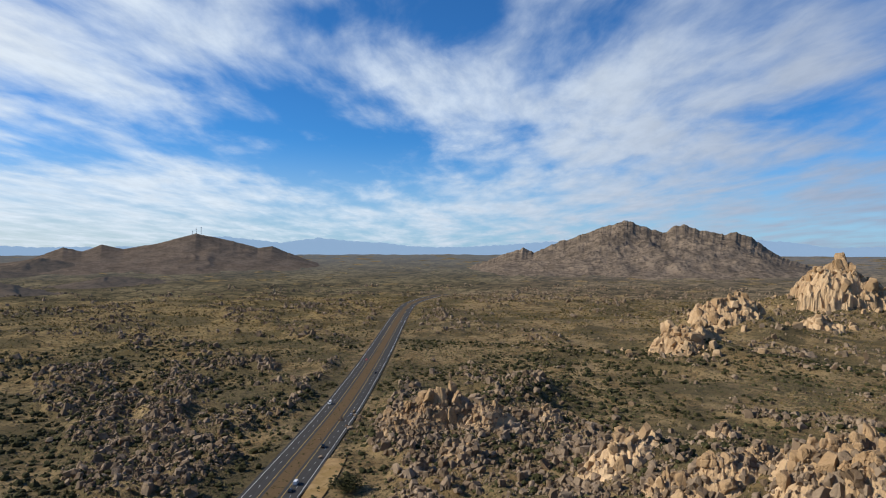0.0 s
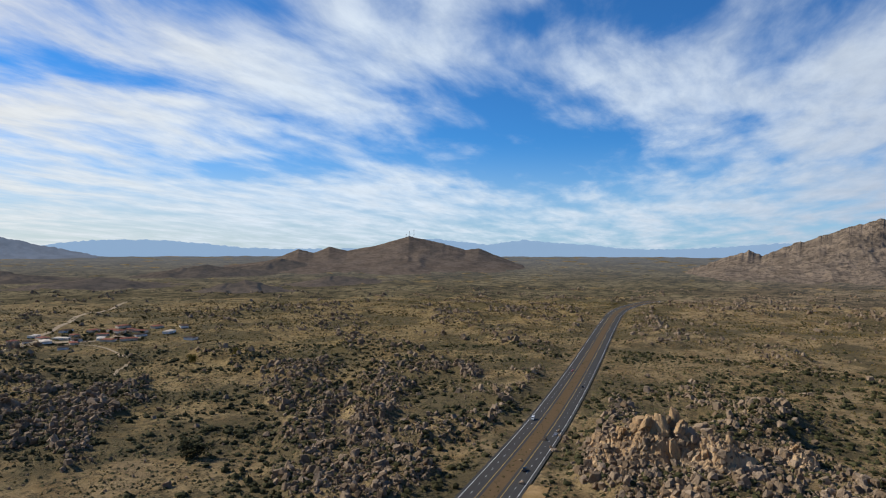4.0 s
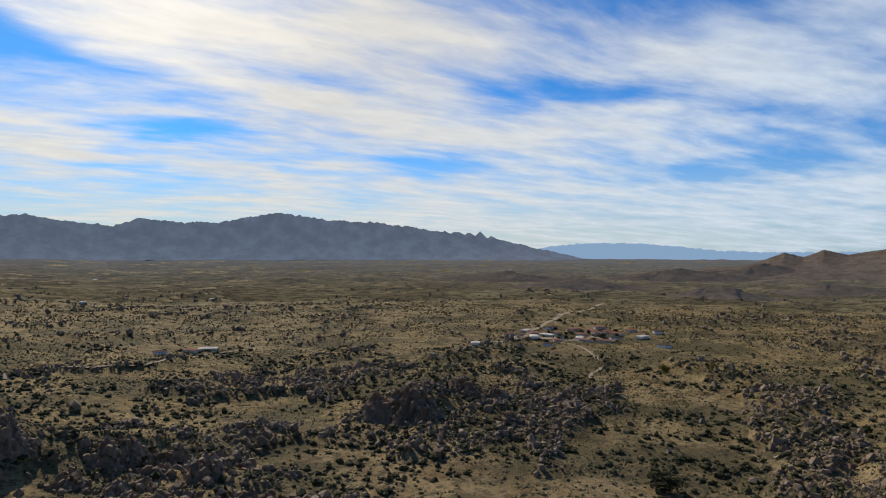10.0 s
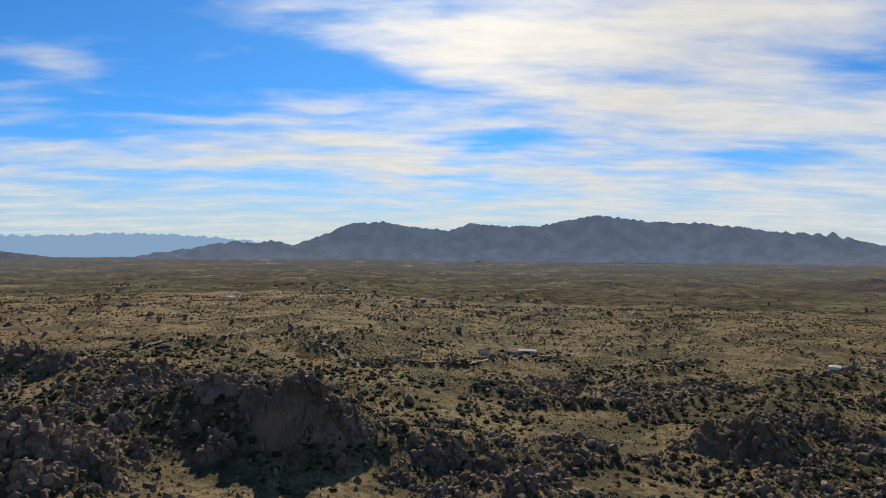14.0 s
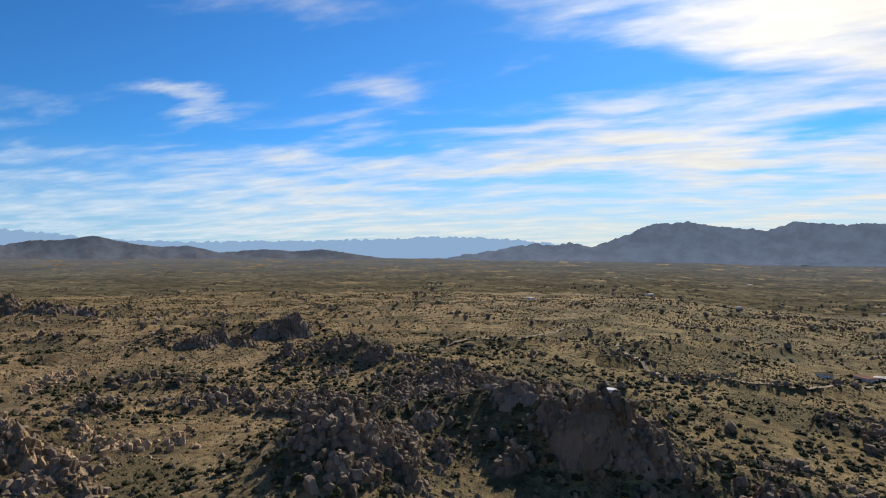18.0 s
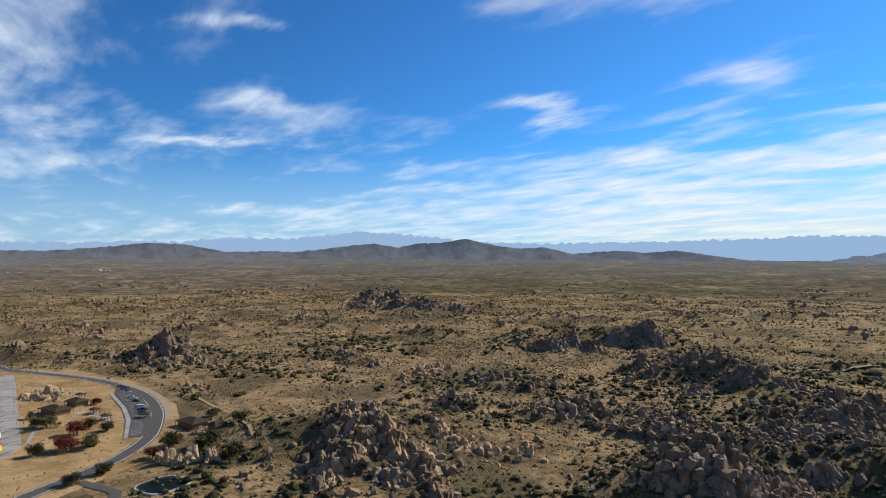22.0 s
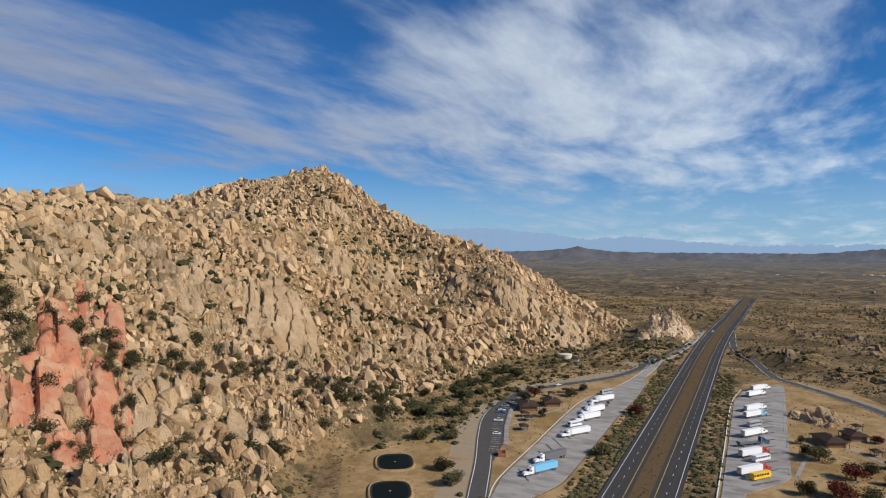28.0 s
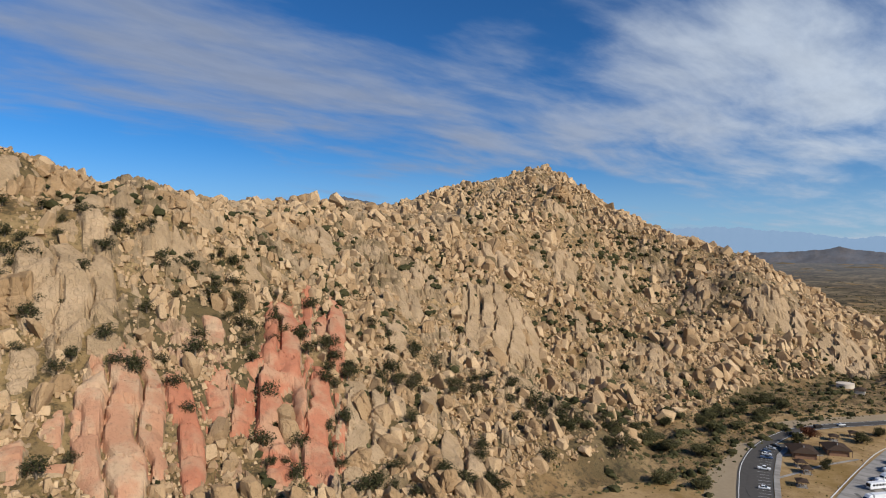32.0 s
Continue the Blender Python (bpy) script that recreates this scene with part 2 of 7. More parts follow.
def rough_rock(n, p):
    bent = n.vmath("ADD", n.vmath("MULTIPLY", p, (1, 1, 0.4)), n.vmath("MULTIPLY", n.add("ShaderNodeTexNoise", None, Vector=p, Scale=0.3, Detail=3.0).outputs[1], (4, 4, 2)))
    cells = n.add("ShaderNodeTexVoronoi", {"feature": "DISTANCE_TO_EDGE"}, Vector=bent, Scale=0.5).outputs[0]
    fine = n.math("ADD", n.noise(p, 0.8, 8, 0.72), n.ramp(cells, 0.0, 0.12, 0.0, 0.5))
    return n.math("ADD", fine, n.noise(n.vmath("MULTIPLY", p, (1, 1, 0.25)), 0.5, 4, 0.6))


SOIL = material("dry_grass_soil", soil_colour, 0.95, bump=(0.8, 2.0, lambda n, p: n.noise(p, 0.5, 5, 0.75)))
GRANITE = material("tan_granite", granite_colour((0.425, 0.293, 0.165), (0.55, 0.392, 0.232)), 0.9, bump=(0.7, 0.4, rough_rock))
GRANITE_PALE = material("pale_granite", granite_colour((0.50, 0.375, 0.24), (0.60, 0.47, 0.32)), 0.9, bump=(0.7, 0.4, rough_rock))
GRANITE_GREY = material("weathered_granite", granite_colour((0.215, 0.158, 0.104), (0.31, 0.233, 0.160)), 0.9, bump=(0.7, 0.4, rough_rock))


def leaf_colour(dark, light):
    def build(n, p):
        rand = n.add("ShaderNodeNewGeometry").outputs["Random Per Island"]
        c = n.mix(rand, dark, light)
        return n.mix(n.math("MULTIPLY", n.ramp(n.noise(p, 0.02, 3), 0.45, 0.65), 0.4), c, (0.06, 0.05, 0.02))
    return build


LEAF_DARK = material("dark_scrub_leaves", leaf_colour((0.026, 0.028, 0.012), (0.068, 0.064, 0.028)), 0.8)
LEAF_OLIVE = material("olive_scrub_leaves", leaf_colour((0.052, 0.051, 0.023), (0.125, 0.112, 0.050)), 0.85)
LEAF_RED = material("autumn_red_leaves", leaf_colour((0.085, 0.020, 0.014), (0.165, 0.046, 0.030)), 0.8)
LEAF_YELLOW = material("autumn_yellow_leaves", leaf_colour((0.22, 0.17, 0.03), (0.32, 0.24, 0.05)), 0.8)
BARK = material("grey_brown_bark", lambda n, p: n.mix(n.noise(p, 3, 4), (0.10, 0.075, 0.05), (0.20, 0.16, 0.12)), 0.9)
ASPHALT = material("dark_asphalt", lambda n, p: n.mix(n.noise(n.vmath("MULTIPLY", p, (0.05, 1.2, 1)), 1.0, 5, 0.6), (0.036, 0.035, 0.034), (0.070, 0.067, 0.063)), 0.85)
ASPHALT_OLD = material("grey_asphalt", lambda n, p: n.mix(n.noise(p, 0.3, 6, 0.7), (0.060, 0.056, 0.051), (0.105, 0.098, 0.09)), 0.85)
CONCRETE = material("pale_concrete", lambda n, p: n.mix(n.ramp(n.noise(n.vmath("MULTIPLY", p, (0.5, 0.16, 1)), 0.35, 7, 0.75), 0.36, 0.6), (0.205, 0.19, 0.172), (0.33, 0.307, 0.278)), 0.85)


def dirt_colour(n, p):
    c = n.mix(n.ramp(n.noise(p, 0.05, 6, 0.7), 0.35, 0.65), (0.235, 0.148, 0.064), (0.40, 0.272, 0.135))
    c = n.mix(n.math("MULTIPLY", n.ramp(n.noise(n.vmath("ADD", p, (40, 9, 0)), 0.35, 5, 0.75), 0.5, 0.7), 0.55), c, (0.13, 0.085, 0.04))
    return n.mix(n.math("MULTIPLY", n.ramp(n.noise(n.vmath("ADD", p, (7, 90, 0)), 0.028, 5, 0.65), 0.52, 0.66), 0.6), c, (0.22, 0.14, 0.045))


PALE_DIRT = material("pale_dirt", lambda n, p: n.mix(n.noise(p, 0.25, 6, 0.7), (0.25, 0.19, 0.12), (0.36, 0.285, 0.19)), 0.95)
DIRT = material("bare_dirt", dirt_colour, 0.95, bump=(0.5, 0.5, lambda n, p: n.noise(p, 0.8, 5, 0.7)))
MEDIAN = material("brown_median_grass", lambda n, p: n.mix(n.noise(p, 0.5, 6, 0.75), (0.065, 0.043, 0.022), (0.165, 0.108, 0.055)), 0.95)
PAINT_WHITE = material("white_road_paint", lambda n, p: n.mix(n.noise(p, 1.5, 4), (0.55, 0.55, 0.53), (0.78, 0.78, 0.76)), 0.7)
PAINT_YELLOW = material("yellow_road_paint", lambda n, p: n.mix(n.noise(p, 1.5, 4), (0.45, 0.30, 0.08), (0.6, 0.42, 0.13)), 0.7)

# ---- terrain ----
def hash2(ix, iy, seed):
    h = (ix.astype(np.int64) * 374761393 + iy.astype(np.int64) * 668265263 + seed * 974711) & 0xFFFFFFFF
    h = ((h ^ (h >> 13)) * 1274126177) & 0xFFFFFFFF
    return ((h ^ (h >> 16)) & 0xFFFFFF) / float(0xFFFFFF)


def value_noise(x, y, seed=0):
    ix, iy = np.floor(x), np.floor(y)
    fx, fy = x - ix, y - iy
    fx, fy = fx * fx * (3 - 2 * fx), fy * fy * (3 - 2 * fy)
    a, b = hash2(ix, iy, seed), hash2(ix + 1, iy, seed)
    c, d = hash2(ix, iy + 1, seed), hash2(ix + 1, iy + 1, seed)
    return (a + (b - a) * fx) * (1 - fy) + (c + (d - c) * fx) * fy


def fbm(x, y, octaves=4, seed=0):
    total, amp = 0.0, 0.5
    for k in range(octaves):
        total = total + amp * value_noise(x, y, seed + k)
        x, y, amp = x * 2.03 + 17.1, y * 2.03 - 9.3, amp * 0.5
    return total


def smooth(v, lo, hi):
    u = np.clip((v - lo) / (hi - lo), 0, 1)
    return u * u * (3 - 2 * u)


def plain(x, y):
    """The wide valley floor: it drops east of the rest area and rises to the far foothills."""
    r = np.hypot(x, y + 50)
    drop = -28 * smooth(x, -190, 230) * (1 - 0.6 * smooth(r, 1500, 3500))
    return drop + 40 * smooth(r, 2000, 4750) ** 1.3


# summits, shoulders and foot of the granite hill south of the road
HILL = [(-158, -415, 148), (-170, -407, 134), (-208, -375, 129), (-278, -432, 122), (-413, -479, 140), (-501, -510, 132), (-622, -562, 170),
        (-837, -587, 217), (-835, -399, 120), (-820, -281, 86), (-662, -431, 156), (-733, -371, 102), (-698, -436, 114), (-720, -360, 82),
        (-707, -260, 66), (-641, -295, 36), (-593, -248, 35), (-542, -308, 44), (-506, -393, 121), (-400, -317, 54), (-354, -319, 55),
        (-409, -279, 20), (-366, -207, 14), (-224, -227, 21), (-159, -244, 33), (-196, -299, 68), (-170, -342, 101), (-251, -318, 75), (-215, -262, 46)]
HILL_RIM = [(-269, -148, 1), (-304, -140, 0), (-375, -185, 2), (-466, -195, 2), (-584, -205, 3), (-702, -181, 12), (-790, -150, 3),
            (-1000, -200, 4), (-1150, -450, 10), (-1150, -800, 30), (-800, -950, 40), (-400, -850, 60), (0, -700, 40), (-60, -440, 110), (60, -330, 30),
            (250, -520, 0), (330, -330, -18), (200, -240, -16), (60, -150, -8), (-60, -100, -2), (-190, -95, 0), (-100, -190, 12), (0, -230, 8)]
_k = np.array(HILL + HILL_RIM, float)
_res = _k[:, 2] - plain(_k[:, 0], _k[:, 1])
_phi = np.sqrt(((_k[:, None, :2] - _k[None, :, :2]) ** 2).sum(2) + 22.0 ** 2)
_w = np.linalg.solve(_phi, _res)
HX0, HX1, HY0, HY1 = -1150, 330, -930, -88


def hill(x, y):
    shape = np.shape(x)
    x, y = np.ravel(x), np.ravel(y)
    out = np.zeros_like(x, dtype=float)
    near = (x > HX0) & (x < HX1) & (y > HY0) & (y < HY1)
    xs, ys = x[near], y[near]
    h = np.zeros_like(xs)
    for (kx, ky, _z), w in zip(_k, _w):
        h += w * np.sqrt((xs - kx) ** 2 + (ys - ky) ** 2 + 484.0)
    edge = np.minimum(np.minimum(xs - HX0, HX1 - xs) / 120, np.minimum((ys - HY0) / 120, (HY1 - ys) / 50))
    out[near] = np.maximum(h, 0) * smooth(edge, 0, 1)
    return out.reshape(shape)


# rocky rises on the plain: x, y, radius along, radius across, turn, height
MOUNDS = [(-18, 290, 50, 32, 20, 24), (-70, 300, 55, 34, 10, 22), (-130, 215, 62, 34, 120, 26), (-285, 165, 62, 30, 60, 14),
          (-411, 560, 45, 22, 30, 18), (-470, 520, 60, 25, 20, 9), (-602, 132, 40, 22, 70, 16), (-900, 590, 120, 40, -10, 12), (-1080, 620, 110, 40, 0, 13),
          (392, -128, 34, 24, 0, 12), (455, -190, 80, 30, -25, 16), (278, -235, 38, 26, 0, 14), (200, -300, 60, 40, 30, 18),
          (259, 338, 45, 28, 20, 9), (61, 300, 40, 24, 20, 12), (330, 420, 90, 40, 30, 8), (880, -540, 120, 55, 35, 26), (690, -410, 70, 40, 30, 16), (1110, -830, 150, 90, 50, 34), (-835, -98, 50, 20, 172, 12), (-255, 447, 85, 22, -18, 12), (-135, 360, 60, 32, 110, 13)]


def mounds(x, y):
    h = 0.0
    for mx, my, a, b, turn, top in MOUNDS:
        c, s = math.cos(radians(turn)), math.sin(radians(turn))
        u, v = ((x - mx) * c + (y - my) * s) / a, (-(x - mx) * s + (y - my) * c) / b
        h = h + top * np.exp(-1.1 * (u * u + v * v))
    return h


def piles(x, y):
    """0 on open grass, 1 on the low heaps of broken granite that run across the plain."""
    u, v = x * 0.86 + y * 0.5, -x * 0.5 + y * 0.86
    lines = fbm(u / 105 + 0.9 * value_noise(x / 210, y / 210, 63), v / 52, 4, 60)
    east = smooth(x, -160, 260) * smooth(-y, -760, -200)
    lines = lines + 0.042 * east + 0.03 * (y < -60) - 0.03 * smooth(-x, 150, 350) - 0.05 * smooth(y, 480, 800)
    return smooth(lines, 0.50, 0.60) * smooth(np.hypot(x + 20, y + 60), 60, 170)


def road_y(x):
    """Centre line of the divided highway."""
    west = np.maximum(-600 - np.asarray(x, float), 0) / 1000
    return -44 - 9 * smooth(x, 100, 480) * (1 - smooth(x, 500, 1200)) + west * smooth(west, 0, 0.6) * (24 + 6 * west + 3.4 * west * west) - 300 * smooth(x, 1180, 2200) ** 1.3


def road_z(x):
    return plain(x, road_y(x))


def flatness(x, y):
    """1 on the road and the rest area, 0 in the open."""
    road = 1 - smooth(np.abs(y - road_y(x)), 24, 44)
    rest = 1 - smooth(np.hypot((x + 430) / 230, (y + 28) / 145), 0.86, 1.1)
    pads = 1 - smooth(np.hypot((x + 305) / 75, (y + 140) / 58), 0.75, 1.1)
    return np.maximum(np.maximum(road, rest), pads)


def ground_height(x, y):
    x, y = np.asarray(x, float), np.asarray(y, float)
    r = np.hypot(x, y + 50)
    swell = (fbm(x / 160, y / 160, 4, 3) - 0.47) * 11 * (1 - 0.4 * smooth(r, 1500, 4000)) * smooth(r, 20, 200)
    bumps = (fbm(x / 16, y / 16, 3, 9) - 0.44) * 2.4
    free = 1 - flatness(x, y)
    heaps = piles(x, y) * (1.5 + 9.0 * fbm(x / 34, y / 34, 3, 66) ** 1.5)
    return plain(x, y) + (swell + bumps + heaps + mounds(x, y)) * free + hill(x, y) * free


def mesh_from(name, verts, faces, mat, smooth_shade=True):
    """One mesh from vertex and face arrays (all faces with the same number of corners)."""
    me = bpy.data.meshes.new(name)
    verts, faces = np.asarray(verts, np.float32), np.asarray(faces, np.int32)
    k = faces.shape[1]
    me.vertices.add(len(verts))
    me.vertices.foreach_set("co", verts.ravel())
    me.loops.add(faces.size)
    me.loops.foreach_set("vertex_index", faces.ravel())
    me.polygons.add(len(faces))
    me.polygons.foreach_set("loop_start", np.arange(0, faces.size, k, dtype=np.int32))
    me.polygons.foreach_set("use_smooth", np.full(len(faces), smooth_shade))
    me.update(calc_edges=True)
    for m in (mat if isinstance(mat, (list, tuple)) else [mat]):
        me.materials.append(m)
    return me


def grid_faces(rows, cols, wrap=False):
    i, j = np.meshgrid(np.arange(rows - 1), np.arange(cols if wrap else cols - 1), indexing="ij")
    a, b = i * cols + j, i * cols + (j + 1) % cols
    return np.stack([a, b, b + cols, a + cols], -1).reshape(-1, 4)


rings = np.concatenate([np.linspace(0.5, 150, 24), np.geomspace(153, 1500, 170), np.geomspace(1520, 4950, 70)])
turns = np.linspace(0, 2 * np.pi, 520, endpoint=False)
RR, TT = np.meshgrid(rings, turns, indexing="ij")
GX, GY = RR * np.cos(TT), RR * np.sin(TT) - 50
ground = new("ground", mesh_from("ground", np.stack([GX, GY, ground_height(GX, GY)], -1).reshape(-1, 3), grid_faces(len(rings), len(turns), True), SOIL))
tagged(ground, "dry grassland valley floor of tan soil and scrub", "ground", kind="structure")

# far plain; its valley haze is painted in as emission growing with distance
def painted_haze_plain():
    m = bpy.data.materials.new("hazy_far_plain")
    m.use_nodes = True
    n = Nodes(m.node_tree)
    p = n.add("ShaderNodeNewGeometry").outputs["Position"]
    c = n.mix(n.ramp(n.noise(n.vmath("MULTIPLY", p, (1, 1, 0)), 0.004, 6, 0.65), 0.4, 0.62), (0.13, 0.098, 0.060), (0.235, 0.178, 0.108))
    c = n.mix(n.math("MULTIPLY", n.ramp(n.noise(p, 0.03, 6, 0.8), 0.46, 0.56), 0.8), c, (0.035, 0.034, 0.024))
    east = n.math("ADD", n.vmath("DOT_PRODUCT", p, (0.3, 0.95, 0.0)), n.math("MULTIPLY", n.noise(p, 0.006, 4, 0.6), 500.0))
    c = n.mix(n.ramp(east, 380, 750), c, n.mix(1.0, c, (0.8, 0.85, 0.78), "MULTIPLY"))
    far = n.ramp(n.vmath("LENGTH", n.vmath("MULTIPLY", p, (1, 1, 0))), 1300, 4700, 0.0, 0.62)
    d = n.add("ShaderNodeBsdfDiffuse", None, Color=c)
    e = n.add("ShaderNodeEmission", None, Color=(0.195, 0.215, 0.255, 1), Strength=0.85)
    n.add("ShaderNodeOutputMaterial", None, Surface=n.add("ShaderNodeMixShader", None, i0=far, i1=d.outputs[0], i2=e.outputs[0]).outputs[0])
    return m


far_rings = np.geomspace(1450, 4960, 60)
FR, FT = np.meshgrid(far_rings, turns, indexing="ij")
FX, FY = FR * np.cos(FT), FR * np.sin(FT) - 50
lift_ = 2.0 * smooth(FR, 1450, 1650) - 0.8
far_plain = new("backdrop_plain", mesh_from("backdrop_plain", np.stack([FX, FY, ground_height(FX, FY) + lift_], -1).reshape(-1, 3), grid_faces(len(far_rings), len(turns), True), painted_haze_plain()))
tagged(far_plain, "hazy brown desert plain below the mountains", "plain", kind="structure")

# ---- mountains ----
def painted_haze_rock(name, rock, air, share, glow, relief=1.0, speckle=0.5):
    """Bare slopes far off; air, the light scattered between, is painted in as emission."""
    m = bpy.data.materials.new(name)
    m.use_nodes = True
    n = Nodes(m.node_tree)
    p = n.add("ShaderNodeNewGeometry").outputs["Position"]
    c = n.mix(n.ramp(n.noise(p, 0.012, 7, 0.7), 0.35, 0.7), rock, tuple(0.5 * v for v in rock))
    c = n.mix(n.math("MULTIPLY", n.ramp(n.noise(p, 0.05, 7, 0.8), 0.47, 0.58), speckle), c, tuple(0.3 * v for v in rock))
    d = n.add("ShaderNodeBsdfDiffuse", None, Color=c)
    # the painted haze pales towards the foot; noise in it imitates ridges
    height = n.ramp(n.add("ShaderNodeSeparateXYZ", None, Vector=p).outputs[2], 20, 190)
    haze_folds = n.ramp(n.noise(n.vmath("MULTIPLY", p, (1, 1, 0.35)), 0.011, 6, 0.65), 0.35, 0.68, 1 - 0.28 * relief, 1 + 0.12 * relief)
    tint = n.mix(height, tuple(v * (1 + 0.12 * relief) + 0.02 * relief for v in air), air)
    e = n.add("ShaderNodeEmission", None, Color=tint, Strength=n.math("MULTIPLY", haze_folds, glow))
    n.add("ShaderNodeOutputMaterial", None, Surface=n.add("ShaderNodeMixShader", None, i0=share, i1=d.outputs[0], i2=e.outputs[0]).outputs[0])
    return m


def mountain_range(name, label, mat, dist, depth, skyline, spurs=0.35, seed=1, kind="structure", step=0.1, rugged=0.10, wave=420, smooth_shade=True, jag=0.08):
    """A range seen along an arc round the valley: bearing in degrees and crest height in metres."""
    az = np.array([a for a, _ in skyline], float)
    top = np.array([z for _, z in skyline], float)
    u = np.arange(az[0], az[-1], step)
    v = np.concatenate([np.linspace(-1, 0, 40 if depth > 200 else 8), np.linspace(0.15, 1, 5)])
    crest = np.interp(u, az, top)
    crest = crest + (fbm(u * 3.1, u * 0 + seed, 5, seed) - 0.47) * jag * (top.max() - top.min())
    U, V = np.meshgrid(u, v, indexing="ij")
    R = dist + V * depth
    X, Y = R * np.cos(np.radians(U)), R * np.sin(np.radians(U)) - 50
    floor = plain(X, Y) - 12
    width = int(3.0 / step)
    calm = np.convolve(np.pad(crest, width, mode="edge"), np.ones(2 * width + 1) / (2 * width + 1), mode="valid")
    blend = (1 - np.abs(V)) ** 3
    rise = np.maximum(calm[:, None] * (1 - blend) + crest[:, None] * blend - floor, 0.0)
    arc = dist * np.radians(U) + (fbm(X / 400, Y / 400, 3, seed + 3) - 0.47) * wave * 1.5
    down = V * depth
    big = 1 - np.abs(2 * value_noise(arc / wave, down / (wave * 3), seed) - 1)
    mid = 1 - np.abs(2 * value_noise(arc / (wave * 0.38) + big, down / (wave * 0.9), seed + 1) - 1)
    low_ = 1 - np.abs(2 * value_noise(arc / (wave * 0.15), down / (wave * 0.3), seed + 2) - 1)
    gully = 1 - (0.58 * big + 0.28 * mid + 0.14 * low_)
    knob = fbm(X / 60, Y / 60, 4, seed + 7) - 0.47
    side = np.abs(V)
    prof = (1 - side) ** (1.05 + 2.2 * spurs * gully + 0.25 * side) + rugged * knob * np.clip(side * 6, 0.15, 1) * (1 - side)
    prof = np.clip(prof, 0, 1.02)
    Z = floor + rise * prof
    ob = new(name, mesh_from(name, np.stack([X, Y, Z], -1).reshape(-1, 3), grid_faces(len(u), len(v)), mat, smooth_shade))
    return tagged(ob, label, "mountain", kind=kind)


# each takes a rock colour, then painted haze: colour, share, strength
BLUE = painted_haze_rock("far_blue_slopes", (0.2, 0.22, 0.25), (0.33, 0.50, 0.74), 0.92, 0.95, 0.0)
HAZY = painted_haze_rock("hazy_slopes", (0.17, 0.13, 0.10), (0.155, 0.20, 0.285), 0.78, 1.0, 0.6)
HAZY_TAN = painted_haze_rock("hazy_brown_slopes", (0.15, 0.108, 0.075), (0.19, 0.235, 0.32), 0.52, 0.82)
ROCKY = painted_haze_rock("rocky_tan_slopes", (0.23, 0.175, 0.125), (0.2, 0.25, 0.33), 0.08, 0.6, 1.0, 0.9)
BROWN = painted_haze_rock("brown_slopes", (0.165, 0.122, 0.088), (0.2, 0.26, 0.34), 0.10, 0.6)
FAR = 4800
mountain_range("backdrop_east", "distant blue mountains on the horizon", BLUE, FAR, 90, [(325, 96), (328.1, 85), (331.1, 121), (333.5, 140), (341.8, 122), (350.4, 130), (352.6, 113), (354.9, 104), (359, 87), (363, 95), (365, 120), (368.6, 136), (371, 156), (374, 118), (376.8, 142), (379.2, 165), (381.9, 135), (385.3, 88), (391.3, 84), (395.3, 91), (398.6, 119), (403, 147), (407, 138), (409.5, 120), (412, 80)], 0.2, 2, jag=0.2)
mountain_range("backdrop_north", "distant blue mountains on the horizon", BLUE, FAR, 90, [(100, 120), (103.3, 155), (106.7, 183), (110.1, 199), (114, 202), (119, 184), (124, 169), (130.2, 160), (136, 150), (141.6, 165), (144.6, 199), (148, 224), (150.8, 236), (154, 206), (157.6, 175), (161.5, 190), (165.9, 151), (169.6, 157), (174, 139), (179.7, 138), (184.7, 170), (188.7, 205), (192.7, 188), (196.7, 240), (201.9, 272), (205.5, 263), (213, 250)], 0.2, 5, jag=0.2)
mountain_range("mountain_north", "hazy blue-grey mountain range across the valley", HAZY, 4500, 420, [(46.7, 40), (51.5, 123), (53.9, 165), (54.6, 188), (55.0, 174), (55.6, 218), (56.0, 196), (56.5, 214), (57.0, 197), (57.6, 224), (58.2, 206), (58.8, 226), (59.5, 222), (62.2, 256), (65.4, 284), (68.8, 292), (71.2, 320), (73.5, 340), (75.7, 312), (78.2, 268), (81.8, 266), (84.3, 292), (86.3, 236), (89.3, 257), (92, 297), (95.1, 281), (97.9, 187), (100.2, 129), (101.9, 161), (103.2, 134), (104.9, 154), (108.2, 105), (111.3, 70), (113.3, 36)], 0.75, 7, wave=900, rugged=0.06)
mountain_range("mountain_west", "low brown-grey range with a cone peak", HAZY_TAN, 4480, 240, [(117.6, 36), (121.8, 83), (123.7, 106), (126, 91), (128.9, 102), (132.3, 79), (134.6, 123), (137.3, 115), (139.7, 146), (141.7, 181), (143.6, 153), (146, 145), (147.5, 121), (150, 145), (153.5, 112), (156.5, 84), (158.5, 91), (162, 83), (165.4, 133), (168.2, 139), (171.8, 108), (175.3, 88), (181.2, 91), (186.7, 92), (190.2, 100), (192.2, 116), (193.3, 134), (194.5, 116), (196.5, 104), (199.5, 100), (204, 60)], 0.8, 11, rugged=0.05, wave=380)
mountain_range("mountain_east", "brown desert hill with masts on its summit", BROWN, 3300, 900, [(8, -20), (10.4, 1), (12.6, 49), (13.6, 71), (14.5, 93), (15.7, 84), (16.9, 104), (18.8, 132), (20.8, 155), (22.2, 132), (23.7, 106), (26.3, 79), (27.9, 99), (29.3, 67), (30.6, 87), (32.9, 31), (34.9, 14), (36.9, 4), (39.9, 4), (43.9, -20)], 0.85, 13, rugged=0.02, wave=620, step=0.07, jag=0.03)
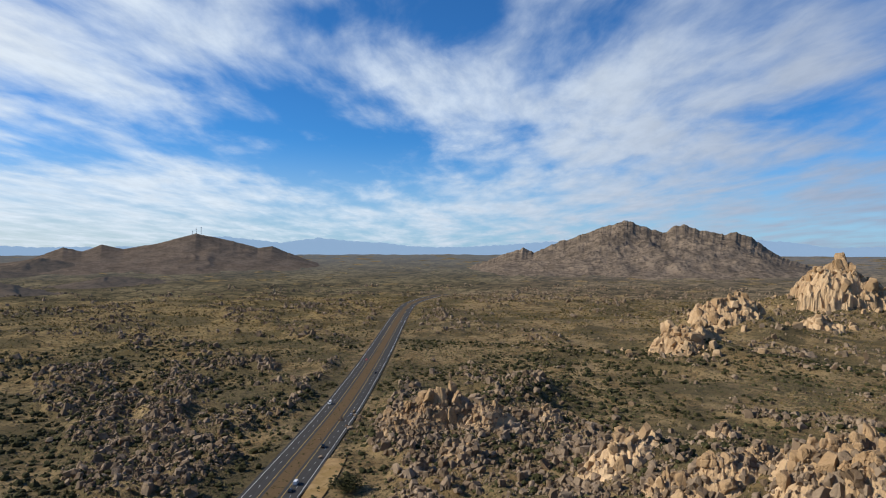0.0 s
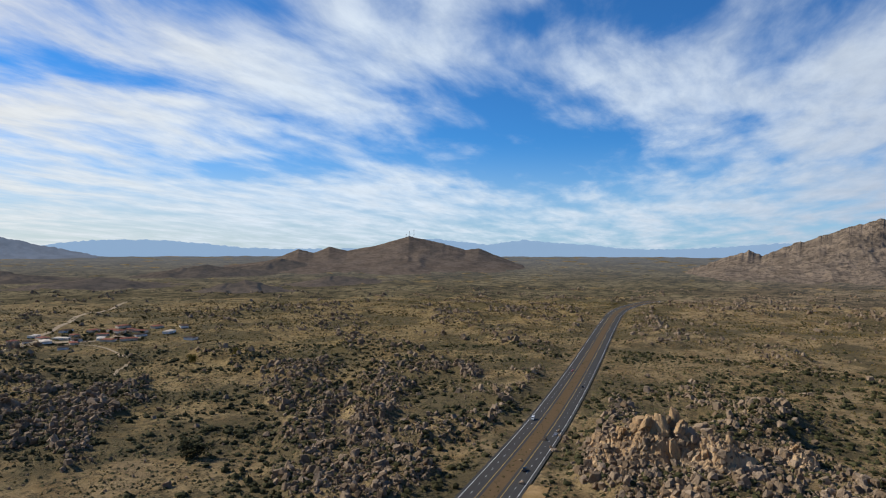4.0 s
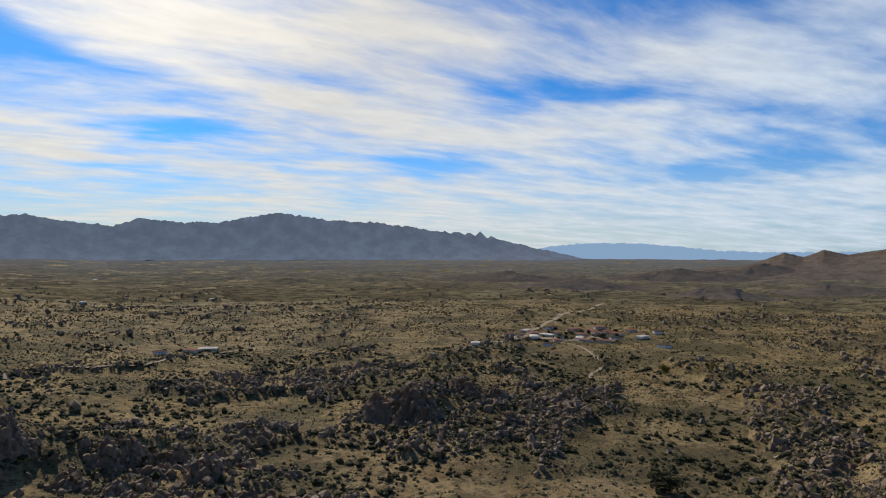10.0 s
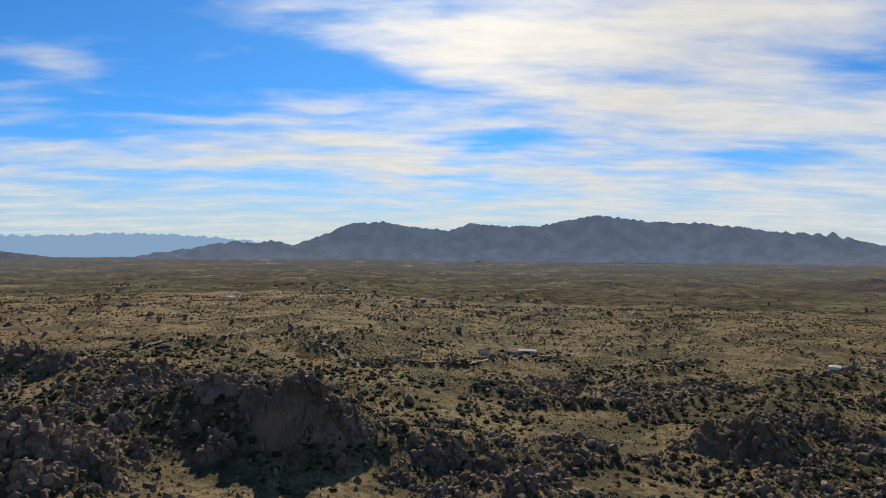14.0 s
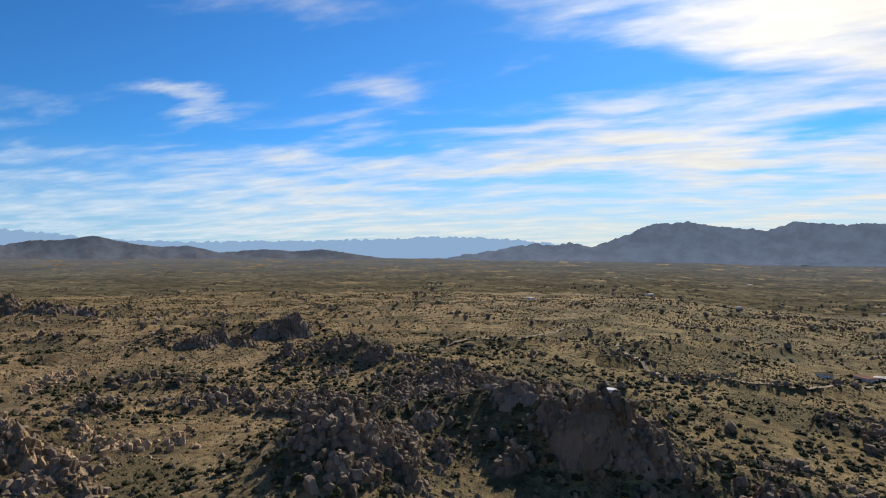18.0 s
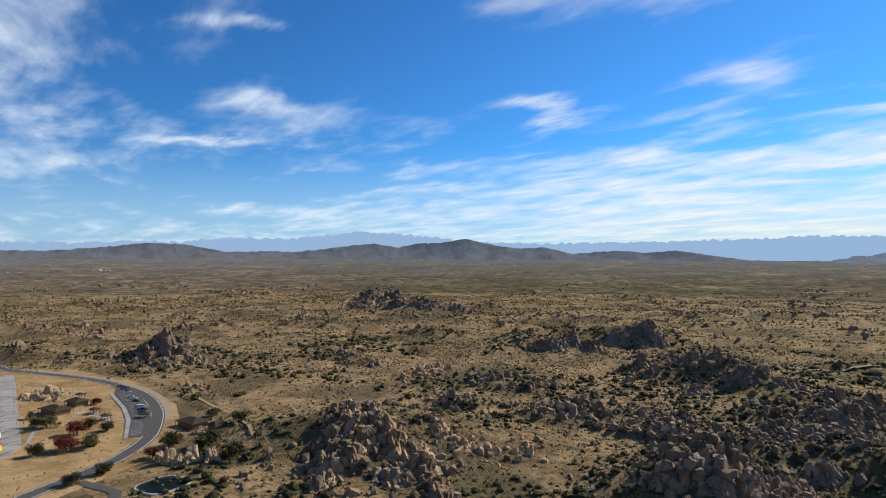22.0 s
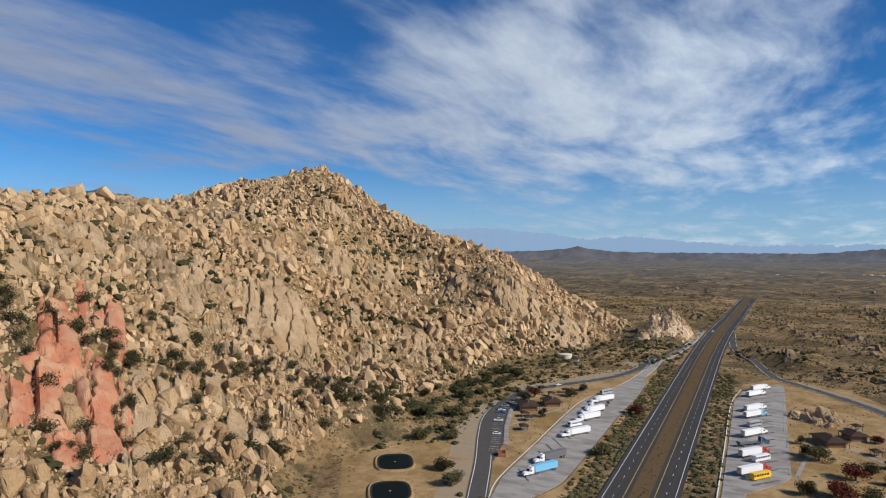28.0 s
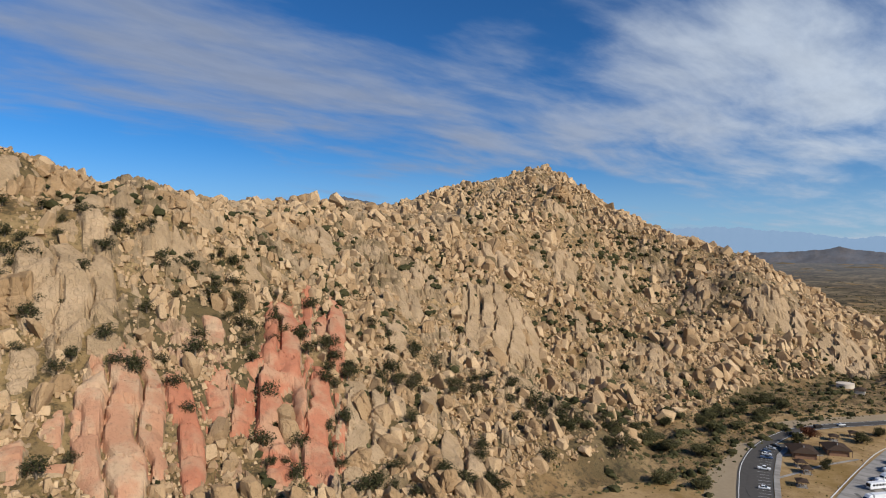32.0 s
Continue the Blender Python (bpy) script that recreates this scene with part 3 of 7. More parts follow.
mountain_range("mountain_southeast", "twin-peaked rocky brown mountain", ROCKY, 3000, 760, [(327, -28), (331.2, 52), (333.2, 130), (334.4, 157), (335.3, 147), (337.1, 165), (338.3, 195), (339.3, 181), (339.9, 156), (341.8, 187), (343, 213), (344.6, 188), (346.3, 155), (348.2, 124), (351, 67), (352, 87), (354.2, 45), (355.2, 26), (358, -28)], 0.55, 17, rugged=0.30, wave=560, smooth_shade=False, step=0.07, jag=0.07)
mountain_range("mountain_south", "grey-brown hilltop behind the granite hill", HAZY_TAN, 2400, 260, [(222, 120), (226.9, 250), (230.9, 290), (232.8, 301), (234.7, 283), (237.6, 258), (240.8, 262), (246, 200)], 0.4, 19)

# ---- low hills in the north-east ----
def low_hill(x, y, a, b, turn, top, seed, label):
    """A smooth brown hill with gullied sides standing on the plain."""
    t_, r_ = np.linspace(0, 2 * np.pi, 120, endpoint=False), np.linspace(0, 1, 36)
    R_, T_ = np.meshgrid(r_, t_, indexing="ij")
    c, sn = math.cos(radians(turn)), math.sin(radians(turn))
    u, v = R_ * np.cos(T_) * a, R_ * np.sin(T_) * b
    X, Y = x + u * c - v * sn, y + u * sn + v * c
    gully = 1 - np.abs(2 * value_noise(T_ * 2.6 + 1.2 * value_noise(X / 90, Y / 90, seed), R_ * 2, seed + 1) - 1)
    twin = 1 - 0.35 * (fbm(u / (a * 0.5), v / b, 3, seed + 2) - 0.4)
    Z = ground_height(X, Y) - 1.5 + top * twin * np.clip(1 - R_, 0, 1) ** (1.0 + 0.9 * gully * R_) * (1 - 0.25 * R_)
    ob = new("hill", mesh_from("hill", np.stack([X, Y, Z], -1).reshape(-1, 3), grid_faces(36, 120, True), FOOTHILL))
    tagged(ob, label, "hill", "low hills")


# brown foothill rock with grey-blue haze painted in as emission
FOOTHILL = painted_haze_rock("scrubby_brown_slopes", (0.145, 0.105, 0.07), (0.19, 0.22, 0.27), 0.22, 0.6, 0.3, 0.6)
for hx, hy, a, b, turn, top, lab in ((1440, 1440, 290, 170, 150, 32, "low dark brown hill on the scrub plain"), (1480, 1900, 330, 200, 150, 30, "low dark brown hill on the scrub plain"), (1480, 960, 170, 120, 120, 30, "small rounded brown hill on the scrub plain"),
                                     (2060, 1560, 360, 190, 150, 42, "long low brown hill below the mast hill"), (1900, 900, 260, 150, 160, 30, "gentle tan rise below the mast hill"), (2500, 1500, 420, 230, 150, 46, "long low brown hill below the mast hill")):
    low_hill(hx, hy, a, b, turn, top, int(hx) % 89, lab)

# ---- highway ----
def ribbon(name, xs, lo, hi, height, mat, follow=road_y, dz=0.12, skirt=0.0):
    """A strip along the road between two offsets from its centre line."""
    xs = np.asarray(xs, float)
    cy = follow(xs)
    z = height(xs) + dz
    slope = np.gradient(cy, xs)
    nx, ny = -slope / np.hypot(1, slope), 1 / np.hypot(1, slope)
    rows_ = [(xs + nx * o, cy + ny * o, z) for o in (lo, hi)]
    verts = np.stack([np.stack(r, -1) for r in rows_], 1).reshape(-1, 3)
    return mesh_from(name, verts, grid_faces(len(xs), 2)[:, ::-1], mat)


ALONG = np.concatenate([-np.geomspace(4400, 900, 90), np.arange(-890, 1400, 10.0), np.geomspace(1402, 2300, 60)])
for offset, side in ((-9.6, -1), (9.6, 1)):
    lane = new("road", ribbon("road", ALONG, offset - 5.7, offset + 5.7, road_z, ASPHALT, dz=0.5))
    tagged(lane, "dark asphalt carriageway of a divided highway", "road", kind="structure")
    for o, m in ((offset + side * 3.8, PAINT_WHITE), (offset - side * 3.8, PAINT_YELLOW)):
        tagged(new("edge_line", ribbon("edge_line", ALONG, o - 0.12, o + 0.12, road_z, m, dz=0.53)), "painted edge line on the asphalt", "road marking", kind="structure")
median = new("median", ribbon("median", ALONG, -3.9, 3.9, road_z, MEDIAN, dz=0.46))
tagged(median, "brown grass median between the carriageways", "median", kind="structure")

# ---- granite: boulders, outcrops, the hill ----
import itertools
rng = np.random.default_rng(7)


def part(name, me, parent, label=""):
    """Links a mesh as one part under a thing or a part."""
    ob = new(name, me)
    ob.parent = parent
    if label:
        ob["label"] = label
    return ob


def joint_block(seed, level, cracks=0, power=4.5, taper=(0.0, 0.5)):
    """A weathered joint block of unit half-size: box-like, skewed, tapered, split by upright cracks."""
    g = np.random.default_rng(seed)
    bm = bmesh.new()
    bmesh.ops.create_icosphere(bm, subdivisions=level, radius=1.0)
    u = np.array([p.co[:] for p in bm.verts])
    f = np.array([[q.index for q in p.verts] for p in bm.faces])
    bm.free()
    v = u / ((np.abs(u) ** power).sum(1) ** (1 / power))[:, None]
    corners = np.array([(i, j, k) for i in (-1, 1) for j in (-1, 1) for k in (-1, 1)], float)
    for c, off in zip(corners, g.normal(0, 0.24, (8, 3))):
        v = v + np.prod((1 + v.clip(-1, 1) * c) / 2, axis=1)[:, None] * off
    v[:, :2] *= (1 - g.uniform(*taper) * (v[:, 2:] + 1) / 2)
    for _ in range(4):
        nrm = g.normal(size=3) * (1, 1, 0.7)
        nrm /= np.linalg.norm(nrm)
        v = v - (np.maximum(v @ nrm - g.uniform(0.55, 0.85), 0) * 0.92)[:, None] * nrm
    wob = np.zeros(len(v))
    if cracks:
        strike = g.uniform(0, 3.14)
        for k in range(cracks):
            t = strike + g.normal(0, 0.35) + (1.57 if k % 3 == 2 else 0)
            side = v[:, 0] * math.cos(t) + v[:, 1] * math.sin(t) - g.uniform(-0.6, 0.6) + 0.12 * v[:, 2] * g.normal() + 0.03 * np.sin(v[:, 2] * 5 + g.uniform(0, 6))
            wob -= g.uniform(0.14, 0.3) * np.exp(-(side / (0.035 if level > 4 else 0.07)) ** 2)
            wob += np.where(side > 0, 1, -1) * g.uniform(-0.06, 0.06)
        shelf = v[:, 2] - g.uniform(-0.3, 0.6) + 0.2 * v[:, 0] * g.normal()
        wob -= 0.12 * np.exp(-(shelf / 0.05) ** 2) - np.where(shelf > 0, -1, 1) * 0.05
        for k in range(3):
            wob += np.sin(v @ (g.normal(size=3) * (2.5 * 2 ** k)) + g.uniform(0, 6)) * 0.025 / (k + 1)
    else:
        wob += g.uniform(-0.05, 0.05, len(v))
    v[:, :2] *= (1 + wob)[:, None]
    v[:, 2] *= 1 + 0.5 * wob
    return v / np.abs(v).max(), f


def hull_block(seed, chamfer):
    """A small angular stone: the hull of a skewed, chamfered box."""
    g = np.random.default_rng(seed)
    bm = bmesh.new()
    for c in itertools.product((-1, 1), repeat=3):
        corner = np.array(c) * g.uniform(0.62, 1.0, 3)
        if c[2] > 0:
            corner[:2] *= g.uniform(0.5, 1.0)
        for k in range(3 if chamfer else 1):
            q = corner.copy()
            if chamfer:
                q[k] *= g.uniform(0.45, 0.8)
            bm.verts.new(q)
    bmesh.ops.convex_hull(bm, input=list(bm.verts))
    bmesh.ops.triangulate(bm, faces=list(bm.faces))
    bmesh.ops.delete(bm, geom=[p for p in bm.verts if not p.link_faces], context="VERTS")
    bm.verts.index_update()
    v = np.array([p.co[:] for p in bm.verts])
    f = np.array([[q.index for q in p.verts] for p in bm.faces])
    bm.free()
    return v, f


SMALL = [hull_block(100 + k, True) for k in range(16)]
TINY = [hull_block(500 + k, False) for k in range(14)]
MIDDLE = [joint_block(200 + k, 3, 0, 9.0) for k in range(14)]
LARGE = [joint_block(300 + k, 4, 4, 7.0) for k in range(12)]


def turn_matrices(yaw, lean, roll):
    cz, sz, cx, sx, cy, sy = np.cos(yaw), np.sin(yaw), np.cos(lean), np.sin(lean), np.cos(roll), np.sin(roll)
    o, l = np.zeros_like(cz), np.ones_like(cz)
    Rz = np.stack([cz, -sz, o, sz, cz, o, o, o, l], -1).reshape(-1, 3, 3)
    Rx = np.stack([l, o, o, o, cx, -sx, o, sx, cx], -1).reshape(-1, 3, 3)
    Ry = np.stack([cy, o, sy, o, l, o, -sy, o, cy], -1).reshape(-1, 3, 3)
    return Rz @ Rx @ Ry


def strew(name, shapes, place, size, yaw, lean, roll, mat, smooth_shade=False):
    """Joins many turned and stretched copies of a few shapes into one mesh."""
    which = np.arange(len(place)) % len(shapes)
    R = turn_matrices(yaw, lean, roll)
    vs, fs, base = [], [], 0
    for k, (v, f) in enumerate(shapes):
        idx = np.where(which == k)[0]
        if not len(idx):
            continue
        pts = np.einsum("nij,nvj->nvi", R[idx], v[None] * size[idx][:, None, :]) + place[idx][:, None, :]
        vs.append(pts.reshape(-1, 3))
        fs.append((f[None] + (base + np.arange(len(idx)) * len(v))[:, None, None]).reshape(-1, f.shape[1]))
        base += len(idx) * len(v)
    return mesh_from(name, np.concatenate(vs), np.concatenate(fs), mat, smooth_shade)


def strewn_rocks(name, x, y, s, mat, tall=(0.6, 1.15), sink=0.15, shapes=None, lean=0.35, coarse=1.7, grain=None, level=None):
    n = len(x)
    if not n:
        return []
    z = ground_height(x, y) if level is None else level(x, y)
    size = np.stack([s * rng.uniform(0.7, 1.3, n), s * rng.uniform(0.6, 1.0, n), s * rng.uniform(*tall, n)], -1)
    place = np.stack([x, y, z + size[:, 2] * (0.5 - sink)], -1)
    yaw = rng.uniform(0, 6.28, n) if grain is None else 2.5 * fbm(x / 60, y / 60, 2, 90) + rng.normal(grain, 0.35, n)
    lx, ly = rng.normal(0, lean, n), rng.normal(0, lean, n)
    fine_ = (s > coarse) if shapes is None else np.zeros(n, bool)
    out = []
    for sel, kit in ((fine_, SMALL), (~fine_, shapes or TINY)):
        if sel.any():
            out.append(strew(name, kit, place[sel], size[sel], yaw[sel], lx[sel], ly[sel], mat))
    return out


_shared = {}


def block(parent, shapes, key, x, y, width, height, mat, yaw=None, lean=0.12, z=None):
    """One large boulder as a part; alike boulders share their mesh."""
    k = int(rng.integers(len(shapes)))
    if (key, k, mat.name) not in _shared:
        _shared[key, k, mat.name] = mesh_from("boulder", shapes[k][0], shapes[k][1], mat, False)
    ob = part("boulder", _shared[key, k, mat.name], parent)
    g = float(ground_height(x, y)) if z is None else z
    rot = Euler((rng.normal(0, lean), rng.normal(0, lean), rng.uniform(0, 6.28) if yaw is None else yaw))
    ob.matrix_basis = Matrix.LocRotScale((x, y, g + height * 0.2), rot, (width * 0.58, width * rng.uniform(0.46, 0.62), height * 0.58))
    return ob


def joint_blocks(x, y, cell, seed, gap=0.1, tilt=1.6):
    """Blocks between joints: each cell has its own height and tilt."""
    u, v = x / cell + 0.4 * value_noise(x / 31, y / 31, seed), y / cell + 0.4 * value_noise(x / 31, y / 31, seed + 1)
    iu, iv = np.floor(u), np.floor(v)
    best, second, val = np.full(x.shape, 9.0), np.full(x.shape, 9.0), np.zeros(x.shape)
    for di in (-1, 0, 1):
        for dj in (-1, 0, 1):
            cu, cv = iu + di, iv + dj
            du, dv = u - cu - hash2(cu, cv, seed), v - cv - hash2(cu, cv, seed + 5)
            d = np.maximum(np.abs(du), np.abs(dv)) * 0.6 + 0.4 * np.hypot(du, dv)
            h = hash2(cu, cv, seed + 9) + (hash2(cu, cv, seed + 11) - 0.5) * du * tilt + (hash2(cu, cv, seed + 13) - 0.5) * dv * tilt
            closer = d < best
            second = np.where(closer, best, np.minimum(second, d))
            val = np.where(closer, h, val)
            best = np.minimum(best, d)
    return val - 0.8 * np.exp(-((second - best) / gap) ** 2)


def crag_form(blocks, seed, massive):
    """A heap of jointed rock over the named masses: grid, height above its foot, and the mass that owns each point."""
    b = np.array(blocks, float)
    step = 2.4 if b[:, 2].max() > 40 else 0.85
    gx_ = np.arange(b[:, 0].min() - 30, b[:, 0].max() + 30, step)
    gy_ = np.arange(b[:, 1].min() - 30, b[:, 1].max() + 30, step)
    X, Y = np.meshgrid(gx_, gy_, indexing="ij")
    body, owner = np.zeros(X.shape), np.zeros(X.shape, int)
    for k, (bx, by, w, h) in enumerate(blocks):
        a = seed * 1.3 + k * 2.1
        px, py = X - bx, Y - by
        u, v = (px * math.cos(a) + py * math.sin(a)) / (w * 0.85), (-px * math.sin(a) + py * math.cos(a)) / (w * 0.62)
        d = np.sqrt(u * u + v * v) + 0.7 * (fbm(X / 8, Y / 8, 3, seed + k) - 0.47)
        mine = np.clip(1 - d, 0, 1) ** (0.55 if massive else 0.65) * h * (0.74 if massive else 0.62)
        owner = np.where(mine > body, k, owner)
        body = np.maximum(body, mine)
    c, sn = math.cos(seed), math.sin(seed)
    CX_, CY_ = (X * c + Y * sn) * 1.2 + 5 * value_noise(X / 25, Y / 25, seed), (-X * sn + Y * c) * 0.85 + 5 * value_noise(X / 25, Y / 25, seed + 1)
    tall = smooth(body, 0.3, 5)
    big_ = step > 2
    cut = joint_blocks(CX_, CY_, 22 if big_ else 8.0, seed + 2, 0.15, 1.1) * (4.5 if big_ else 2.0 if massive else 2.4) + joint_blocks(CX_, CY_, 9 if big_ else 3.6, seed + 4, 0.28) * (2.2 if big_ else 0.9 if massive else 1.4)
    Z = ground_height(X, Y) - 0.9 + body + (cut - 1.3) * tall
    return X, Y, np.where(body > 0.25, Z, ground_height(X, Y) - 1.5), body, owner


def outcrop(label, blocks, mat, strewn=160, spread=1.0, small=(0.8, 3.2), fill=7, strike=None, tilt=0.0, massive=False, loose=None):
    """A granite outcrop: jointed masses at the named places, blocks heaped over them and loose stones round them."""
    thing = tagged(new("rock_outcrop"), label, "rock outcrop", "granite outcrops")
    xs, ys = np.array([b[0] for b in blocks], float), np.array([b[1] for b in blocks], float)
    X, Y, Z, body, owner = crag_form(blocks, int(abs(xs[0] * 3 + ys[0])) % 997, massive)
    if massive and max(b[2] for b in blocks) < 13:
        body, Z = body * 0, ground_height(X, Y)
    faces = grid_faces(*X.shape)[:, ::-1]
    faces = faces[(body > 0.25).ravel()[faces].any(1)]
    verts = np.stack([X, Y, Z], -1).reshape(-1, 3)
    rim = owner.ravel()[faces].max(1)
    for k in range(len(blocks)):
        mine = faces[rim == k]
        if len(mine):
            used, back_ = np.unique(mine, return_inverse=True)
            part("crag", mesh_from("crag", verts[used], back_.reshape(mine.shape), mat, False), thing)
    step = X[1, 0] - X[0, 0]

    def top(px, py):
        i = np.clip(np.round((np.asarray(px) - X[0, 0]) / step).astype(int), 0, X.shape[0] - 1)
        j = np.clip(np.round((np.asarray(py) - Y[0, 0]) / step).astype(int), 0, X.shape[1] - 1)
        return np.maximum(Z[i, j], ground_height(px, py) - 0.3)

    for bx, by, w, h in blocks:
        core = ((w, h) if body.max() == 0 else (w * 0.62, h * 0.7)) if massive else (w * 0.40, h * 0.42)
        block(thing, LARGE, "l", bx, by, core[0], core[1], mat, z=float(top(bx, by)) - core[1] * (0.1 if body.max() == 0 else 0.45 if massive else 0.2))
        for k in range(fill):
            a, d = rng.uniform(0, 6.28), rng.uniform(0.1, 0.7)
            s = w * rng.uniform(0.10, 0.30)
            px, py = bx + d * w * math.cos(a), by + d * w * math.sin(a)
            ob = block(thing, MIDDLE, "m", px, py, s, s * rng.uniform(0.7, 1.5), mat, None if strike is None else radians(strike) + rng.normal(0, 0.2), 0.25, float(top(px, py)))
            if strike is not None:
                ob.matrix_basis = ob.matrix_basis @ Euler((0, radians(tilt), 0)).to_matrix().to_4x4() @ Matrix.Diagonal((1.5, 0.75, 1, 1))
    pick = rng.integers(len(blocks), size=strewn)
    wide = np.array([b[2] for b in blocks])[pick] * np.where(rng.random(strewn) < 0.6, 0.42, 0.9 * spread)
    x = xs[pick] + rng.normal(0, 1, strewn) * wide
    y = ys[pick] + rng.normal(0, 1, strewn) * wide
    s = small[0] * 0.6 + (small[1] * 0.75 - small[0] * 0.45) * rng.random(strewn) ** 4
    for me in strewn_rocks("rubble", x, y, s, loose or mat, (0.6, 1.4), coarse=1.2, grain=radians(strike) if strike is not None else None, level=top):
        tagged(part("rubble", me, thing), kind="stuff")
    return thing


def clear(x, y, margin=0.0):
    """True off the road and the rest area's paving."""
    return flatness(x, y) < 0.35 - margin


# foot x, y, crest x, y, width, rise
RED_SLABS = [(-223, -263, -255, -318, 19, 28), (-254, -290, -280, -329, 13, 22), (-254, -270, -290, -323, 12, 25), (-201, -241, -222, -278, 17, 23), (-192, -252, -201, -270, 14, 13),
             (-210, -219, -242, -267, 20, 28), (-173, -258, -179, -273, 12, 10), (-170, -229, -183, -260, 10, 17), (-196, -224, -203, -236, 11, 6)]
PINK_SLABS = [(-149, -236, -165, -284, 27, 30), (-128, -244, -131, -258, 25, 8), (-205, -292, -210, -304, 11, 8), (-163, -250, -168, -266, 10, 10), (-141, -257, -143, -268, 15, 7)]
TAN_SLABS = [(-222, -217, -254, -260, 12, 24), (-155, -286, -161, -306, 28, 14), (-155, -305, -162, -336, 33, 23), (-140, -315, -145, -345, 21, 22), (-238, -228, -265, -263, 13, 20),
             (-263, -238, -283, -262, 16, 11), (-469, -360, -477, -366, 36, 36), (-392, -287, -439, -327, 43, 33), (-374, -298, -414, -336, 15, 29), (-260, -198, -280, -218, 17, 9),
             (-481, -288, -519, -313, 21, 14), (-508, -250, -542, -268, 28, 12), (-680, -219, -728, -235, 50, 23), (-675, -171, -744, -188, 43, 16)]
CREST_SLABS = [(-613, -405, -621, -411, 48, 44), (-153, -384, -160, -417, 29, 21), (-219, -359, -223, -368, 28, 21), (-170, -346, -176, -369, 26, 17), (-203, -336, -209, -352, 18, 14),
               (-245, -333, -253, -348, 15, 10), (-317, -381, -343, -420, 22, 14), (-371, -344, -387, -362, 23, 13), (-304, -289, -327, -316, 15, 10), (-541, -345, -569, -364, 25, 17),
               (-605, -329, -644, -351, 27, 17), (-675, -292, -707, -306, 34, 17), (-136, -281, -140, -297, 21, 10), (-277, -234, -292, -250, 12, 8), (-319, -224, -337, -238, 14, 8), (-445, -253, -468, -267, 19, 10)]


def domes(x, y, table, swell=1.0):
    """Smooth sheets of bedrock standing out of the slope, each split by joints that run downhill."""
    out = np.zeros(x.shape)
    for k, (bx, by, tx, ty, width, rise) in enumerate(table):
        run = math.hypot(tx - bx, ty - by)
        ax, ay = (tx - bx) / run, (ty - by) / run
        cx, cy = (bx + tx) / 2, (by + ty) / 2
        half, long_ = width * 0.58, run * 0.57 + 3
        near = np.abs(x - cx) + np.abs(y - cy) < 2.2 * (half + long_)
        px, py = x[near] - cx, y[near] - cy
        wob = 0.32 * (value_noise(x[near] / 9, y[near] / 9, 30 + k) - 0.5) + 0.14 * (value_noise(x[near] / 3.5, y[near] / 3.5, 31 + k) - 0.5)
        u, v = (-px * ay + py * ax) / half + wob, (px * ax + py * ay) / long_ + wob
        d = np.abs(u) ** 2.4 + np.abs(v) ** 2.4
        body = np.sqrt(np.clip(1 - d, 0, 1)) * (0.15 * width + 0.08 * rise + 1.5) * swell
        lanes = max(1.0, width / 9.0)
        lane = u * lanes * 0.5 + 0.28 * value_noise(v * 1.1, u * 0 + k, 35 + k) + 0.22 * v * (hash2(np.array([k]), np.array([3]), 39)[0] - 0.5) + 0.10 * u * u + k * 0.37
        off = np.abs(lane - np.round(lane))
        cell_ = np.round(lane)
        step_ = (hash2(cell_, cell_ * 0 + k, 36) - 0.5) * (2.0 + 0.16 * width)
        cross = v * 2.0 + 0.5 * u * (hash2(cell_, cell_ * 0 + k, 33) - 0.3) + 1.7 * hash2(cell_, cell_ * 0 + k, 37) + 0.12 * value_noise(u * 6, v * 6, 38)
        shelf = np.abs(cross - np.round(cross))
        body = body + (body > 0.3) * (step_ + (hash2(np.round(cross), cell_, 34) - 0.5) * 2.2 - 4.6 * np.exp(-((0.5 - off) * half * 2 / lanes / 0.85) ** 2) - 1.8 * np.exp(-((0.5 - shelf) * long_ / 2.0 / 0.6) ** 2))
        out[near] = np.maximum(out[near], body)
    return out


hill_turns = np.radians(np.linspace(183, 302, 780))
hill_rings = np.geomspace(112, 1000, 470)
HR, HT = np.meshgrid(hill_rings, hill_turns, indexing="ij")
QX, QY = -70 + HR * np.cos(HT), -20 + HR * np.sin(HT)
QH = hill(QX, QY)
rise = smooth(QH, 4, 18)
crag = smooth(fbm(QX / 60, QY / 60, 3, 40), 0.40, 0.58)
# joints run down the slope and along it
CX, CY = HT * 270 + 9 * value_noise(QX / 45, QY / 45, 41), HR * 0.62 + 9 * value_noise(QX / 45, QY / 45, 42)
blocky = (joint_blocks(CX, CY, 13, 50, 0.12, 1.2) * (0.8 + 5.2 * crag) + joint_blocks(CX * 1.1, CY, 5.5, 70, 0.22) * (1.7 + 1.8 * crag) + joint_blocks(CX, CY * 1.15, 2.9, 90, 0.34) * (1.2 + 0.4 * crag))
# sheets higher up stand less far out
RED, PINK, TAN = domes(QX, QY, RED_SLABS, 0.85), domes(QX, QY, PINK_SLABS, 0.8), domes(QX, QY, TAN_SLABS, 0.8)
CREST = domes(QX, QY, CREST_SLABS, 0.62)
sheet = np.maximum(np.maximum(RED, PINK), np.maximum(TAN, CREST))
QZ = ground_height(QX, QY) - 1.8 + rise * np.maximum(blocky * np.where(sheet > 0.4, 0.12, 1.0), 0) + sheet + 0.5 * smooth(sheet, 0.2, 1) - (1 - rise) * 3


